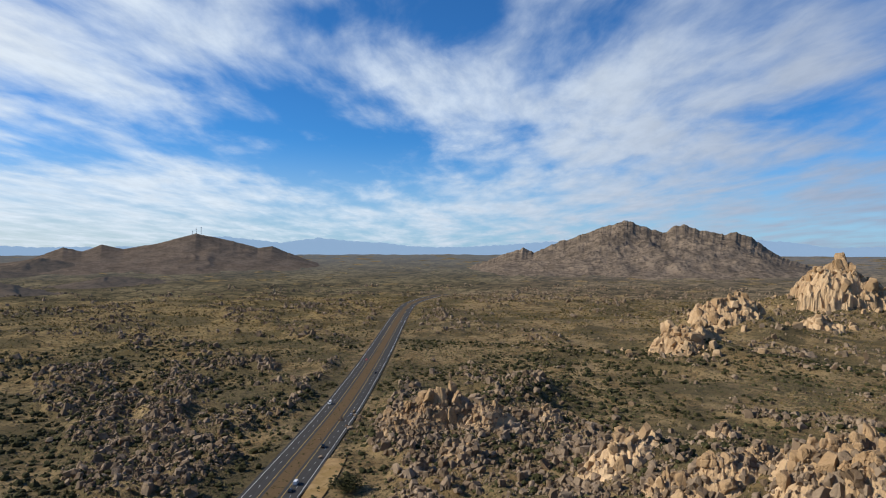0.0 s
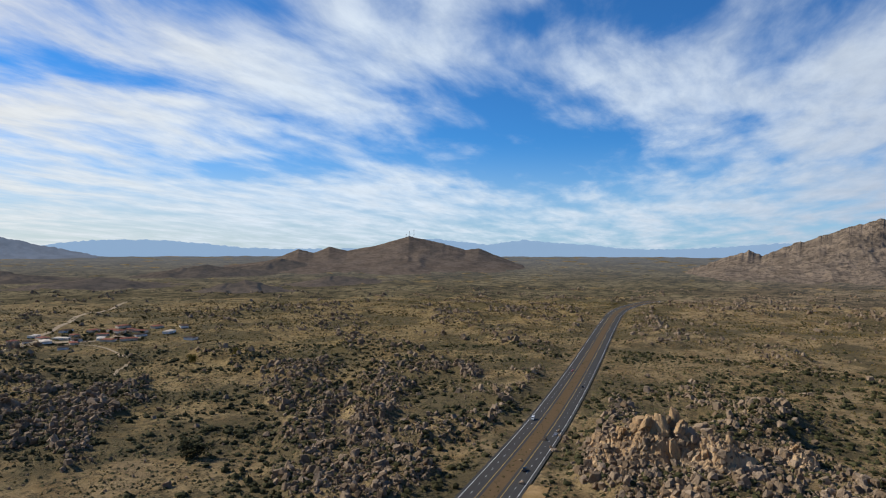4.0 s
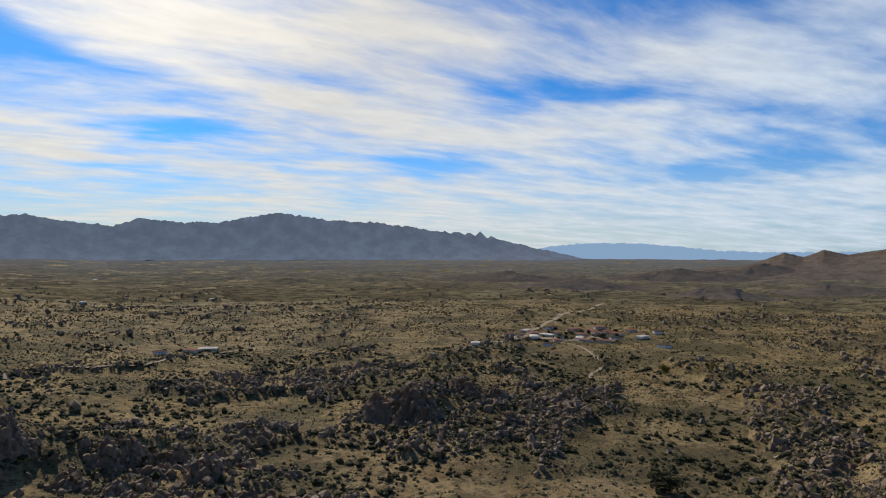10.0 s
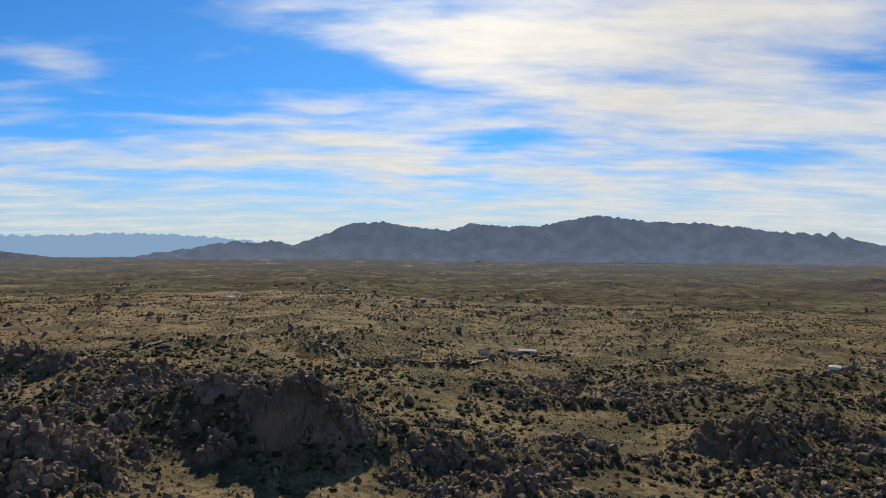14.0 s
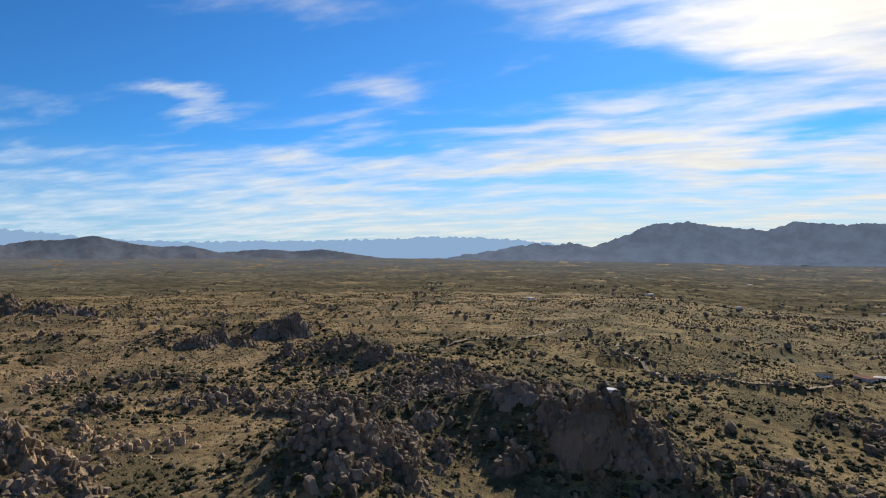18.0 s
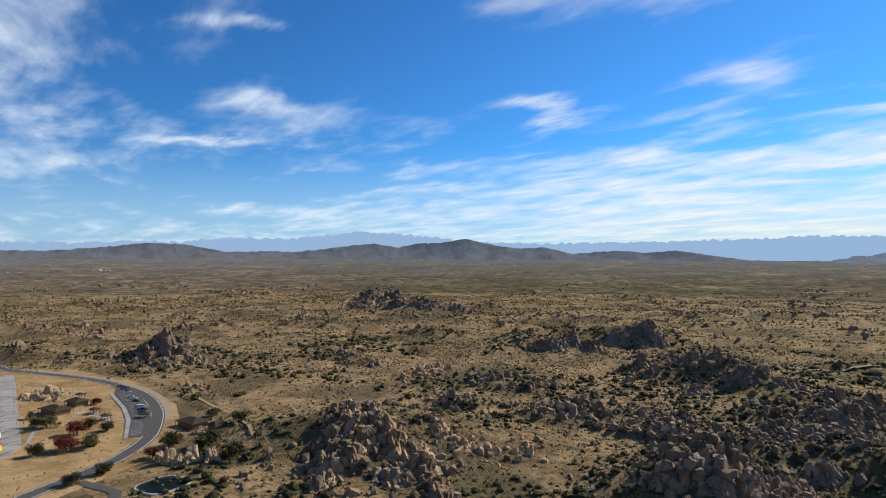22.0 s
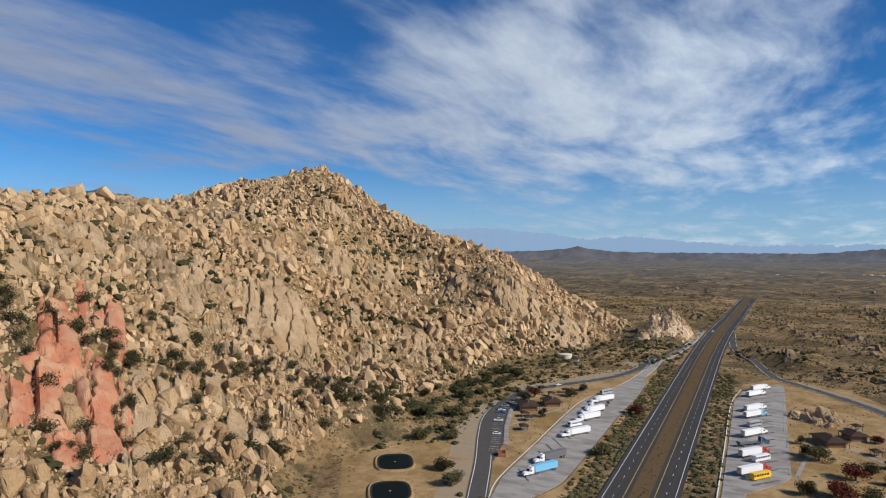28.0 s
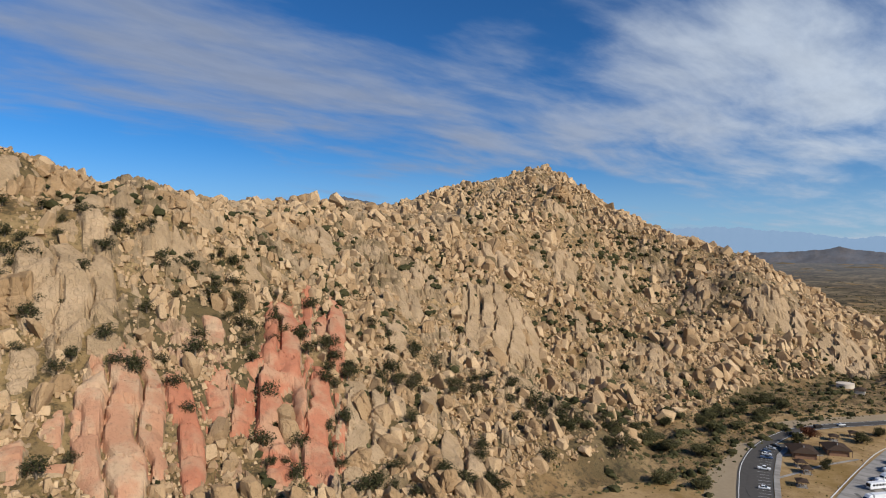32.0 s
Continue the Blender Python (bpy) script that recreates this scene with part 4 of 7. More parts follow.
def slope_colour(n, p):
    # rock toned below the boulders, painting the shade of their gaps
    rock = granite_colour((0.29, 0.207, 0.122), (0.41, 0.30, 0.185))(n, p)
    # iron stain low on the near shoulder
    away = n.vmath("LENGTH", n.vmath("MULTIPLY", n.vmath("SUBTRACT", p, (-200, -258, 0)), (0.8, 1.0, 0.0)))
    ragged = n.math("ADD", away, n.math("MULTIPLY", n.noise(p, 0.06, 5, 0.65), 60.0))
    rock = n.mix(n.ramp(ragged, 78, 58, 0.0, 0.6), rock, n.mix(n.noise(p, 0.5, 4, 0.6), (0.38, 0.19, 0.12), (0.45, 0.29, 0.18)))
    # brown dirt, its colour deepened further for shade between the boulders
    dirt = n.ramp(n.noise(p, 0.035, 6, 0.65), 0.45, 0.62)
    return n.mix(n.math("MULTIPLY", dirt, 0.85), rock, n.mix(n.noise(p, 0.6, 4, 0.7), (0.085, 0.062, 0.032), (0.215, 0.155, 0.084)))


def stained(red, tan, amount):
    """Iron-stained granite that fades into bare tan rock."""
    def build(n, p):
        a, b = granite_colour(tuple(0.85 * c for c in red), red)(n, p), granite_colour(tuple(0.85 * c for c in tan), tan)(n, p)
        return n.mix(n.math("MULTIPLY", n.ramp(n.noise(n.vmath("MULTIPLY", p, (1, 1, 0.4)), 0.07, 5, 0.6), 0.42, 0.62), amount), a, b)
    return build


BEDROCK = material("granite_slope", slope_colour, 0.92, bump=(0.8, 0.5, rough_rock))
SHEET_TAN = material("bare_granite_sheet", granite_colour((0.345, 0.243, 0.140), (0.465, 0.333, 0.202)), 0.9, bump=(0.9, 0.6, rough_rock))
SHEET_RED = material("red_granite_sheet", stained((0.44, 0.175, 0.100), (0.48, 0.31, 0.19), 0.7), 0.9, bump=(0.5, 0.35, rough_rock))
SHEET_PINK = material("pink_granite_sheet", stained((0.45, 0.235, 0.138), (0.49, 0.345, 0.215), 0.9), 0.9, bump=(0.5, 0.35, rough_rock))
hill_mesh = mesh_from("granite_hill", np.stack([QX, QY, QZ], -1).reshape(-1, 3), grid_faces(len(hill_rings), len(hill_turns)), [BEDROCK, SHEET_TAN, SHEET_RED, SHEET_PINK], False)
kind_ = np.where(sheet > 0.5, 1, 0)
kind_ = np.where((RED > 0.5) & (RED >= sheet - 0.01), 2, np.where((PINK > 0.5) & (PINK >= sheet - 0.01), 3, kind_))
hill_mesh.polygons.foreach_set("material_index", np.ascontiguousarray(kind_[:-1, :-1]).ravel().astype(np.int32))
granite_hill = new("granite_hill", hill_mesh)
tagged(granite_hill, "tan granite hill heaped with boulders beside the road", "hill")


def on_sheet(x, y):
    every = RED_SLABS + PINK_SLABS + TAN_SLABS + CREST_SLABS
    return domes(np.asarray(x, float), np.asarray(y, float), every, 0.8) > 0.5


KNOBS = [(-138, -322, 20, 20), (-215, -364, 20, 14), (-158, -390, 20, 18), (-249, -246, 13, 16), (-274, -248, 10, 12), (-230, -224, 12, 14), (-251, -197, 12, 14), (-281, -194, 10, 12),
         (-477, -370, 24, 26), (-378, -281, 20, 22), (-423, -299, 18, 18), (-640, -426, 26, 24), (-654, -420, 20, 24), (-314, -382, 16, 12), (-303, -321, 13, 13), (-345, -309, 13, 14),
         (-324, -213, 11, 13), (-494, -276, 16, 15), (-505, -256, 13, 16), (-178, -412, 22, 20)]
for bx, by, w, h in KNOBS:
    block(granite_hill, LARGE, "l", bx, by, w * 0.95, h * 0.75, GRANITE, lean=0.14)
    for _ in range(6):
        a, d, s = rng.uniform(0, 6.28), w * rng.uniform(0.3, 0.9), w * rng.uniform(0.15, 0.36)
        block(granite_hill, MIDDLE, "m", bx + d * math.cos(a), by + d * math.sin(a), s, s * rng.uniform(0.7, 1.5), GRANITE, lean=0.3)

n = 210000
x, y = rng.uniform(-900, 60, n), rng.uniform(-600, -120, n)
h = hill(x, y)
e = 4.0
gx, gy = (hill(x + e, y) - h) / e, (hill(x, y + e) - h) / e
facing = (-gx * (-60 - x) - gy * (-20 - y) + (100 - h)) > -20
dense = 0.25 + 0.75 * smooth(fbm(x / 40, y / 40, 3, 21), 0.34, 0.5)
near = np.hypot(x + 70, y + 20)
keep = (h > 3) & facing & (rng.random(n) < dense * np.where(near < 560, 1.0, 0.6)) & clear(x, y) & ~on_sheet(x, y)
x, y, near = x[keep], y[keep], near[keep]
u = rng.random(len(x))
s = (0.42 + 0.55 * rng.random(len(x)) + 1.9 * u ** 6 + 2.2 * u ** 40) * np.where(near > 520, 1.2, np.where(near < 400, 0.8, 1.0))
order = rng.permutation(len(x))[:62000]
# the largest of the nearest stand as boulders of their own
big = order[np.argsort(near[order] - 70 * s[order])[:300]]
for i in big:
    w = float(s[i]) * 2.2
    block(granite_hill, MIDDLE, "m", float(x[i]), float(y[i]), w, w * rng.uniform(0.7, 1.5), GRANITE, lean=0.3)
order = np.setdiff1d(order, big)
for me in strewn_rocks("boulder_field", x[order], y[order], s[order], GRANITE, (0.55, 1.5), 0.0, coarse=2.2, grain=0.6, lean=0.35):
    tagged(part("boulder_field", me, granite_hill), "loose tan granite boulders", kind="stuff")

# outcrops on the plain
outcrop("tall fractured tan granite boulders beside the highway", [(364, -124, 30, 27), (368, -106, 20, 20), (364, -139, 17, 23), (356, -159, 20, 20), (362, -148, 12, 17), (355, -100, 16, 13), (345, -113, 10, 10), (388, -93, 14, 16), (313, -135, 12, 9), (287, -119, 6, 6.5), (381, -198, 14, 15), (303, -145, 13, 11)], GRANITE, 2200, 1.4, fill=9, loose=GRANITE_GREY)
outcrop("broad pale granite slabs and rounded boulders", [(200, -284, 32, 17), (201, -298, 23, 17), (175, -281, 21, 20), (192, -269, 19, 16), (221, -245, 22, 17), (230, -229, 15, 12), (276, -221, 30, 16), (344, -256, 14, 10), (344, -301, 14, 10), (233, -284, 16, 11), (299, -303, 13, 12), (179, -275, 16, 11), (227, -261, 13, 10)], GRANITE, 2600, 1.4, fill=10, loose=GRANITE_GREY)
outcrop("huge pale granite dome among dark boulders", [(1085, -810, 82, 80), (1150, -870, 60, 66), (1120, -790, 54, 50), (1060, -850, 50, 50), (866, -513, 50, 30), (875, -549, 43, 36), (693, -422, 34, 19), (680, -385, 32, 22), (910, -680, 45, 26), (662, -394, 26, 15)], GRANITE, 420, 1.0, (2, 9), massive=True)
outcrop("grey-brown granite knoll with split blocks", [(244, 309, 29, 24), (233, 316, 21, 16), (222, 328, 21, 16), (253, 301, 12, 12), (319, 352, 24, 14), (336, 341, 19, 12), (300, 271, 12, 10)], GRANITE_GREY, 600, 1.3)
outcrop("low pile of rounded brown granite boulders", [(60, 278, 12, 9), (49, 272, 12, 9), (71, 268, 9, 8), (81, 265, 12, 9), (88, 234, 13, 13), (50, 227, 8, 8), (33, 252, 11, 8.5)], GRANITE_GREY, 800, 1.8)
outcrop("smooth leaning granite dome on a rubble slope", [(-26, 272, 21, 23), (-13, 278, 18, 20), (-20, 284, 13, 12), (-1, 277, 18, 12), (7, 280, 12, 9), (-47, 278, 12, 12), (-60, 252, 12, 9), (4, 276, 14, 12), (-70, 300, 20, 12)], GRANITE_GREY, 1000, 1.5, massive=True)
outcrop("craggy granite knob of upright joint blocks", [(-142, 222, 13, 10), (-122, 196, 10, 13), (-113, 200, 10, 14), (-106, 206, 9, 14), (-97, 208, 9, 13), (-88, 206, 9, 11), (-98, 188, 8, 8), (-128, 190, 9, 9), (-107, 182, 8, 10), (-94, 250, 9, 8), (-108, 226, 10, 10), (-130, 217, 11, 12), (-121, 218, 10, 13), (-111, 215, 10, 13), (-119, 206, 11, 12), (-114, 249, 13, 11), (-114, 274, 12, 9), (-134, 205, 10, 10), (-100, 228, 11, 11), (-145, 235, 10, 8)], GRANITE_GREY, 2200, 2.0)
outcrop("dark broken granite ridge between two knolls", [(-308, 480, 14, 12), (-269, 457, 16, 12), (-235, 429, 15, 12), (-226, 442, 12, 9), (-206, 442, 14, 9), (-322, 431, 9, 20), (-335, 496, 15, 10), (-154, 429, 18, 10), (-176, 436, 16, 11), (-204, 295, 10, 7), (-212, 327, 11, 7), (-156, 326, 16, 10), (-157, 365, 16, 11), (-134, 350, 18, 12), (-145, 404, 18, 10), (-115, 365, 18, 12), (-250, 400, 12, 8)], GRANITE_GREY, 1800, 1.6)
outcrop("split boulder pile beyond the loop drive", [(-421, 284, 9, 10), (-410, 264, 10, 8), (-426, 302, 10, 9), (-415, 292, 8, 7), (-256, 185, 9, 7), (-240, 187, 9, 7), (-231, 194, 8, 6), (-222, 212, 7, 5)], GRANITE, 500, 1.6)
outcrop("tilted tan granite ledges on a knoll", [(-275, 158, 12, 12), (-262, 154, 12, 14), (-250, 131, 11, 11), (-239, 160, 14, 11), (-255, 121, 11, 9), (-226, 156, 11, 8), (-249, 152, 11, 11), (-317, 235, 9, 11), (-300, 180, 10, 9), (-200, 146, 10, 7), (-283, 148, 11, 10), (-266, 146, 12, 12), (-257, 141, 12, 10), (-232, 150, 12, 9), (-250, 125, 10, 9), (-226, 140, 11, 8), (-213, 151, 10, 7), (-238, 112, 10, 7)], GRANITE, 1500, 1.7, (0.7, 3.4), fill=9, strike=-40, tilt=25, loose=GRANITE_GREY)
outcrop("spiky dark granite crest on the plain", [(-396, 550, 22, 22), (-402, 538, 22, 14), (-418, 528, 22, 14), (-434, 475, 17, 16), (-438, 455, 20, 15), (-417, 481, 20, 13), (-450, 444, 16, 11)], GRANITE_GREY, 500, 1.4)
outcrop("upright brown granite blocks on open grassland", [(-596, 129, 15, 15), (-567, 125, 17, 11), (-593, 112, 15, 11), (-579, 141, 13, 10), (-598, 146, 13, 9), (-560, 145, 12, 7), (-612, 160, 12, 7)], GRANITE_GREY, 900, 2.2, fill=9)
outcrop("egg-shaped pale boulder on a pile of smaller rocks", [(-495, 36, 12, 13), (-484, 26, 8, 7), (-486, 41, 9, 6), (-492, 20, 8, 7), (-480, 30, 7, 6), (-500, 28, 7, 6), (-503, 40, 7, 5), (-472, 36, 6, 5)], GRANITE_PALE, 160, 0.7, (0.6, 1.8), massive=True)
outcrop("pale upright boulders beside the rest-area pond", [(-305, 66, 7.5, 12), (-303, 77, 11, 11), (-300, 70, 7, 9), (-297, 83, 8, 10), (-344, 91, 6, 6), (-311, 64, 6, 8)], GRANITE_PALE, 60, 0.7, (0.6, 2.0), massive=True)
outcrop("pale blasted rock cut above the exit ramp", [(-812, -92, 17, 20), (-835, -88, 17, 21), (-858, -84, 15, 17), (-880, -80, 13, 12), (-795, -104, 15, 19), (-780, -114, 13, 14), (-824, -106, 15, 22), (-822, -84, 18, 20), (-845, -80, 18, 18), (-868, -77, 16, 14)], GRANITE_PALE, 300, 0.9, massive=True)
outcrop("long low granite ridge on the far plain", [(-964, 590, 36, 22), (-984, 560, 36, 18), (-960, 530, 34, 17), (-831, 590, 32, 16), (-796, 600, 25, 16), (-859, 580, 26, 16), (-1060, 600, 30, 15), (-1100, 640, 30, 15), (-900, 560, 25, 14)], GRANITE_GREY, 380, 1.3, (1.5, 6))

# loose boulders over the heaps of the plain
for far, n, reach, limit, label in ((False, 190000, (150, 640), 34000, "scattered brown granite boulders across the scrub plain"), (True, 220000, (640, 1900), 22000, "far boulder fields across the scrub plain")):
    r, a = reach[0] + (reach[1] - reach[0]) * rng.random(n) ** 0.7, rng.uniform(radians(-44), radians(190), n)
    x, y = r * np.cos(a), r * np.sin(a) - 60
    heap = piles(x, y)
    keep = (rng.random(n) < heap * (0.3 + 0.7 * smooth(fbm(x / 22, y / 22, 2, 67), 0.3, 0.55)) + 0.008) & clear(x, y) & (hill(x, y) < 6)
    x, y = x[keep][:limit], y[keep][:limit]
    s = (0.45 + 0.55 * rng.random(len(x)) + 2.4 * rng.random(len(x)) ** 9) * (1.3 if far else 1.0)
    for me in strewn_rocks("boulder_field", x, y, s, GRANITE_GREY, (0.6, 1.3), 0.1, shapes=TINY if far else None, coarse=1.9):
        tagged(new("boulder_field", me), label, "boulders", kind="stuff")

# ---- desert scrub ----
TUFT_STRAW = material("straw_tufts", leaf_colour((0.055, 0.046, 0.016), (0.19, 0.135, 0.046)), 0.9)
def leaf_cloud(seed, leaves, size, squash=0.75, core=True):
    """A shrub of many small leaf sprays round a dark core, unit radius, standing on z = 0."""
    g = np.random.default_rng(seed)
    d = g.normal(size=(leaves, 3))
    d /= np.linalg.norm(d, axis=1)[:, None]
    d[:, 2] = np.abs(d[:, 2]) * 0.9 - 0.15
    lump = 0.75 + 0.35 * np.sin(d[:, 0] * 4 + seed) * np.cos(d[:, 1] * 3 + seed * 2)
    c = d * (g.uniform(0.55, 1.0, leaves) ** 0.5 * lump)[:, None]
    t = g.normal(size=(leaves, 3, 3)) * size
    v = c[:, None, :] + t
    v[..., 2] = v[..., 2] * squash + 0.45 * squash
    verts = v.reshape(-1, 3)
    faces = np.arange(leaves * 3).reshape(-1, 3)
    if core:
        bm = bmesh.new()
        bmesh.ops.create_icosphere(bm, subdivisions=1, radius=0.86)
        cv = np.array([p.co[:] for p in bm.verts]) * g.uniform(0.72, 1.18, (len(bm.verts), 1))
        cf = np.array([[q.index for q in p.verts] for p in bm.faces])
        bm.free()
        cv[:, 2] = cv[:, 2] * squash + 0.42 * squash
        faces = np.concatenate([faces, cf + len(verts)])
        verts = np.concatenate([verts, cv])
    return verts, faces


NEAR_SHRUBS = [leaf_cloud(k, 9, 0.30) for k in range(8)]
OCTA = np.array([(1, 0, 0), (-1, 0, 0), (0, 1, 0), (0, -1, 0), (0, 0, 1)], float)
FAR_SHRUBS = [(OCTA * np.random.default_rng(50 + k).uniform(0.75, 1.2, (5, 1)) * (1, 1, 0.85), np.array([(0, 2, 4), (2, 1, 4), (1, 3, 4), (3, 0, 4)])) for k in range(8)]


def scrub(label, n, reach, density, radius, shapes, mat, seed, near_limit=(120, 700), mask=None):
    g = np.random.default_rng(seed)
    lo, hi = near_limit
    r, a = lo + (hi - lo) * g.random(n) ** reach, g.uniform(radians(-46), radians(235), n)
    x, y = r * np.cos(a), r * np.sin(a) - 55
    grow = fbm(x / 55, y / 55, 4, seed) + (mask(x, y) if mask else 0)
    keep = (g.random(n) < smooth(grow, *density)) & ~paved(x, y)
    x, y = x[keep], y[keep]
    m = len(x)
    s = radius[0] + (radius[1] - radius[0]) * g.random(m) ** 1.8
    size = np.stack([s * g.uniform(0.8, 1.2, m), s * g.uniform(0.8, 1.2, m), s * g.uniform(0.7, 1.1, m)], -1)
    place = np.stack([x, y, ground_height(x, y) - 0.1], -1)
    zero = np.zeros(m)
    me = strew("desert_scrub", shapes, place, size, g.uniform(0, 6.28, m), zero, zero, mat, False)
    return tagged(new("desert_scrub", me), label, "scrub", kind="stuff")


def paved(x, y):
    """True on asphalt, concrete and the bare ground between."""
    road = np.abs(y - road_y(x)) < 19
    rest = np.hypot((x + 435) / 195, (y + 25) / 128) < 1
    pads = np.hypot((x + 300) / 48, (y + 145) / 34) < 1
    return road | rest | pads


off_hill = lambda x, y: np.where(hill(x, y) > 8, -0.20, 0.0) + 0.05 * smooth(x, -100, 250) + 0.10 * (piles(x, y) - 0.2) + 0.14 * smooth(mounds(x, y), 3, 8) + 0.16 * np.exp(-(((x + 190) / 150) ** 2 + ((y - 380) / 130) ** 2))
scrub("dark green oak and juniper scrub in clumps", 34000, 0.62, (0.43, 0.54), (0.9, 3.3), NEAR_SHRUBS, LEAF_DARK, 81, (110, 780), off_hill)
scrub("olive mesquite and grass tufts over the plain", 80000, 0.66, (0.28, 0.56), (0.5, 1.8), FAR_SHRUBS, LEAF_OLIVE, 82, (110, 780), off_hill)
scrub("distant dark scrub dotted over the plain", 42000, 0.78, (0.38, 0.56), (1.2, 3.4), FAR_SHRUBS, LEAF_DARK, 83, (760, 2700), off_hill)
scrub("distant olive scrub dotted over the plain", 30000, 0.72, (0.34, 0.6), (1.0, 2.6), FAR_SHRUBS, LEAF_OLIVE, 84, (760, 2700), off_hill)

# dry bunch grass: small pyramidal tufts
g = np.random.default_rng(77)
n = 170000
r, a = 105 + 1350 * g.random(n) ** 0.66, g.uniform(radians(-46), radians(235), n)
x, y = r * np.cos(a), r * np.sin(a) - 55
keep = ~paved(x, y) & (hill(x, y) < 14) & (g.random(n) < smooth(fbm(x / 30, y / 30, 3, 78), 0.28, 0.55))
x, y, r = x[keep], y[keep], r[keep]
TUFTS = []
for k in range(6):
    q = np.array([(1, 0, -0.1), (-0.5, 0.87, -0.1), (-0.5, -0.87, -0.1), (g.normal() * 0.2, g.normal() * 0.2, 1.25)]) * g.uniform(0.8, 1.2, (4, 1))
    TUFTS.append((q, np.array([(0, 1, 3), (1, 2, 3), (2, 0, 3)])))
s = (0.35 + 0.6 * g.random(len(x)) ** 2) * (1 + 1.5 * smooth(r, 300, 1300))
zero = np.zeros(len(x))
me = strew("bunch_grass", TUFTS, np.stack([x, y, ground_height(x, y)], -1), np.stack([s, s, s * g.uniform(0.6, 1.1, len(x))], -1), g.uniform(0, 6.28, len(x)), zero, zero, TUFT_STRAW)
tagged(new("bunch_grass", me), "straw and olive bunch grass over the plain", "grass", kind="stuff")

# sparse tufts on the bare ground of the rest area
g = np.random.default_rng(79)
n = 2600
x, y = g.uniform(-600, -250, n), g.uniform(-185, 105, n)
keep = ((np.abs(y - 35) < 34) & (x > -540) & (x < -330) & (y > 20)) | ((y < -106) & (y > -128 + 0.1 * (x + 400)) & (x > -500) & (x < -350)) | ((y < -158) & (y > -186)) | ((y > -14) & (y < 60) & (x > -330)) | ((y > -75) & (y < -62))
x, y = x[keep], y[keep]
s = g.uniform(0.25, 0.75, len(x))
zero = np.zeros(len(x))
me = strew("bunch_grass", TUFTS, np.stack([x, y, np.maximum(ground_height(x, y), 0.1)], -1), np.stack([s, s, s * 0.7], -1), g.uniform(0, 6.28, len(x)), zero, zero, TUFT_STRAW)
tagged(new("bunch_grass", me), "sparse dry tufts on bare soil", "grass", kind="stuff")

# hedges of brush between the carriageways and the truck lots, and small tufts in the median
g = np.random.default_rng(91)
for lo, hi, x0, x1, count, mat, label in ((16, 29, -620, 250, 1500, LEAF_OLIVE, "olive brush along the highway verge"), (-30, -16, -620, 60, 1400, LEAF_OLIVE, "olive brush along the highway verge"), (-3.2, 3.2, -700, 700, 700, LEAF_OLIVE, "small dry tufts in the grass median")):
    x = g.uniform(x0, x1, count)
    y = road_y(x) + g.uniform(lo, hi, count)
    s = g.uniform(0.35, 0.7, count) if lo > -4 and hi < 4 else g.uniform(0.6, 1.9, count)
    place = np.stack([x, y, ground_height(x, y) + (0.35 if hi < 4 and lo > -4 else -0.1)], -1)
    zero = np.zeros(count)
    tagged(new("roadside_brush", strew("roadside_brush", NEAR_SHRUBS, place, np.stack([s, s, s * 0.8], -1), g.uniform(0, 6.28, count), zero, zero, mat)), label, "scrub", kind="stuff")


# ---- trees and bushes that can be told apart ----
def trunk_mesh(seed, h, r, limbs=4):
    """A tapered trunk with a few rising limbs."""
    g = np.random.default_rng(seed)
    bm = bmesh.new()

    def limb(a, b, r0, r1):
        d = Vector(b) - Vector(a)
        made = bmesh.ops.create_cone(bm, cap_ends=True, segments=7, radius1=r0, radius2=r1, depth=d.length)["verts"]
        m = Matrix.Translation((Vector(a) + Vector(b)) / 2) @ d.to_track_quat("Z", "Y").to_matrix().to_4x4()
        bmesh.ops.transform(bm, verts=made, matrix=m)

    limb((0, 0, -0.3), (0, 0, h * 0.5), r, r * 0.7)
    for k in range(limbs):
        a = k * 6.28 / limbs + g.uniform(0, 1)
        limb((0, 0, h * g.uniform(0.3, 0.48)), (math.cos(a) * h * 0.32, math.sin(a) * h * 0.32, h * g.uniform(0.65, 0.85)), r * 0.55, r * 0.2)
    me = bpy.data.meshes.new("trunk")
    bm.to_mesh(me)
    bm.free()
    me.materials.append(BARK)
    return me


def crown_mesh(seed, h, w, leaves, mat, low=0.35):
    """A crown of leaf sprays gathered in uneven lobes."""
    g = np.random.default_rng(seed)
    lobes = np.clip(g.normal(size=(11, 3)), -1.4, 1.4) * np.array([0.21, 0.21, 0.2])
    pick = g.integers(len(lobes), size=leaves)
    d = g.normal(size=(leaves, 3))
    d /= np.linalg.norm(d, axis=1)[:, None]
    c = lobes[pick] + d * (0.30 * g.random(leaves) ** 0.4)[:, None]
    c = c * np.array([w, w, h * (1 - low)]) + np.array([0, 0, h * (0.5 + low / 2)])
    v = c[:, None, :] + g.normal(size=(leaves, 3, 3)) * (0.024 * w + 0.05)
    return mesh_from("crown", v.reshape(-1, 3), np.arange(leaves * 3).reshape(-1, 3), mat, False)


_kinds = {}


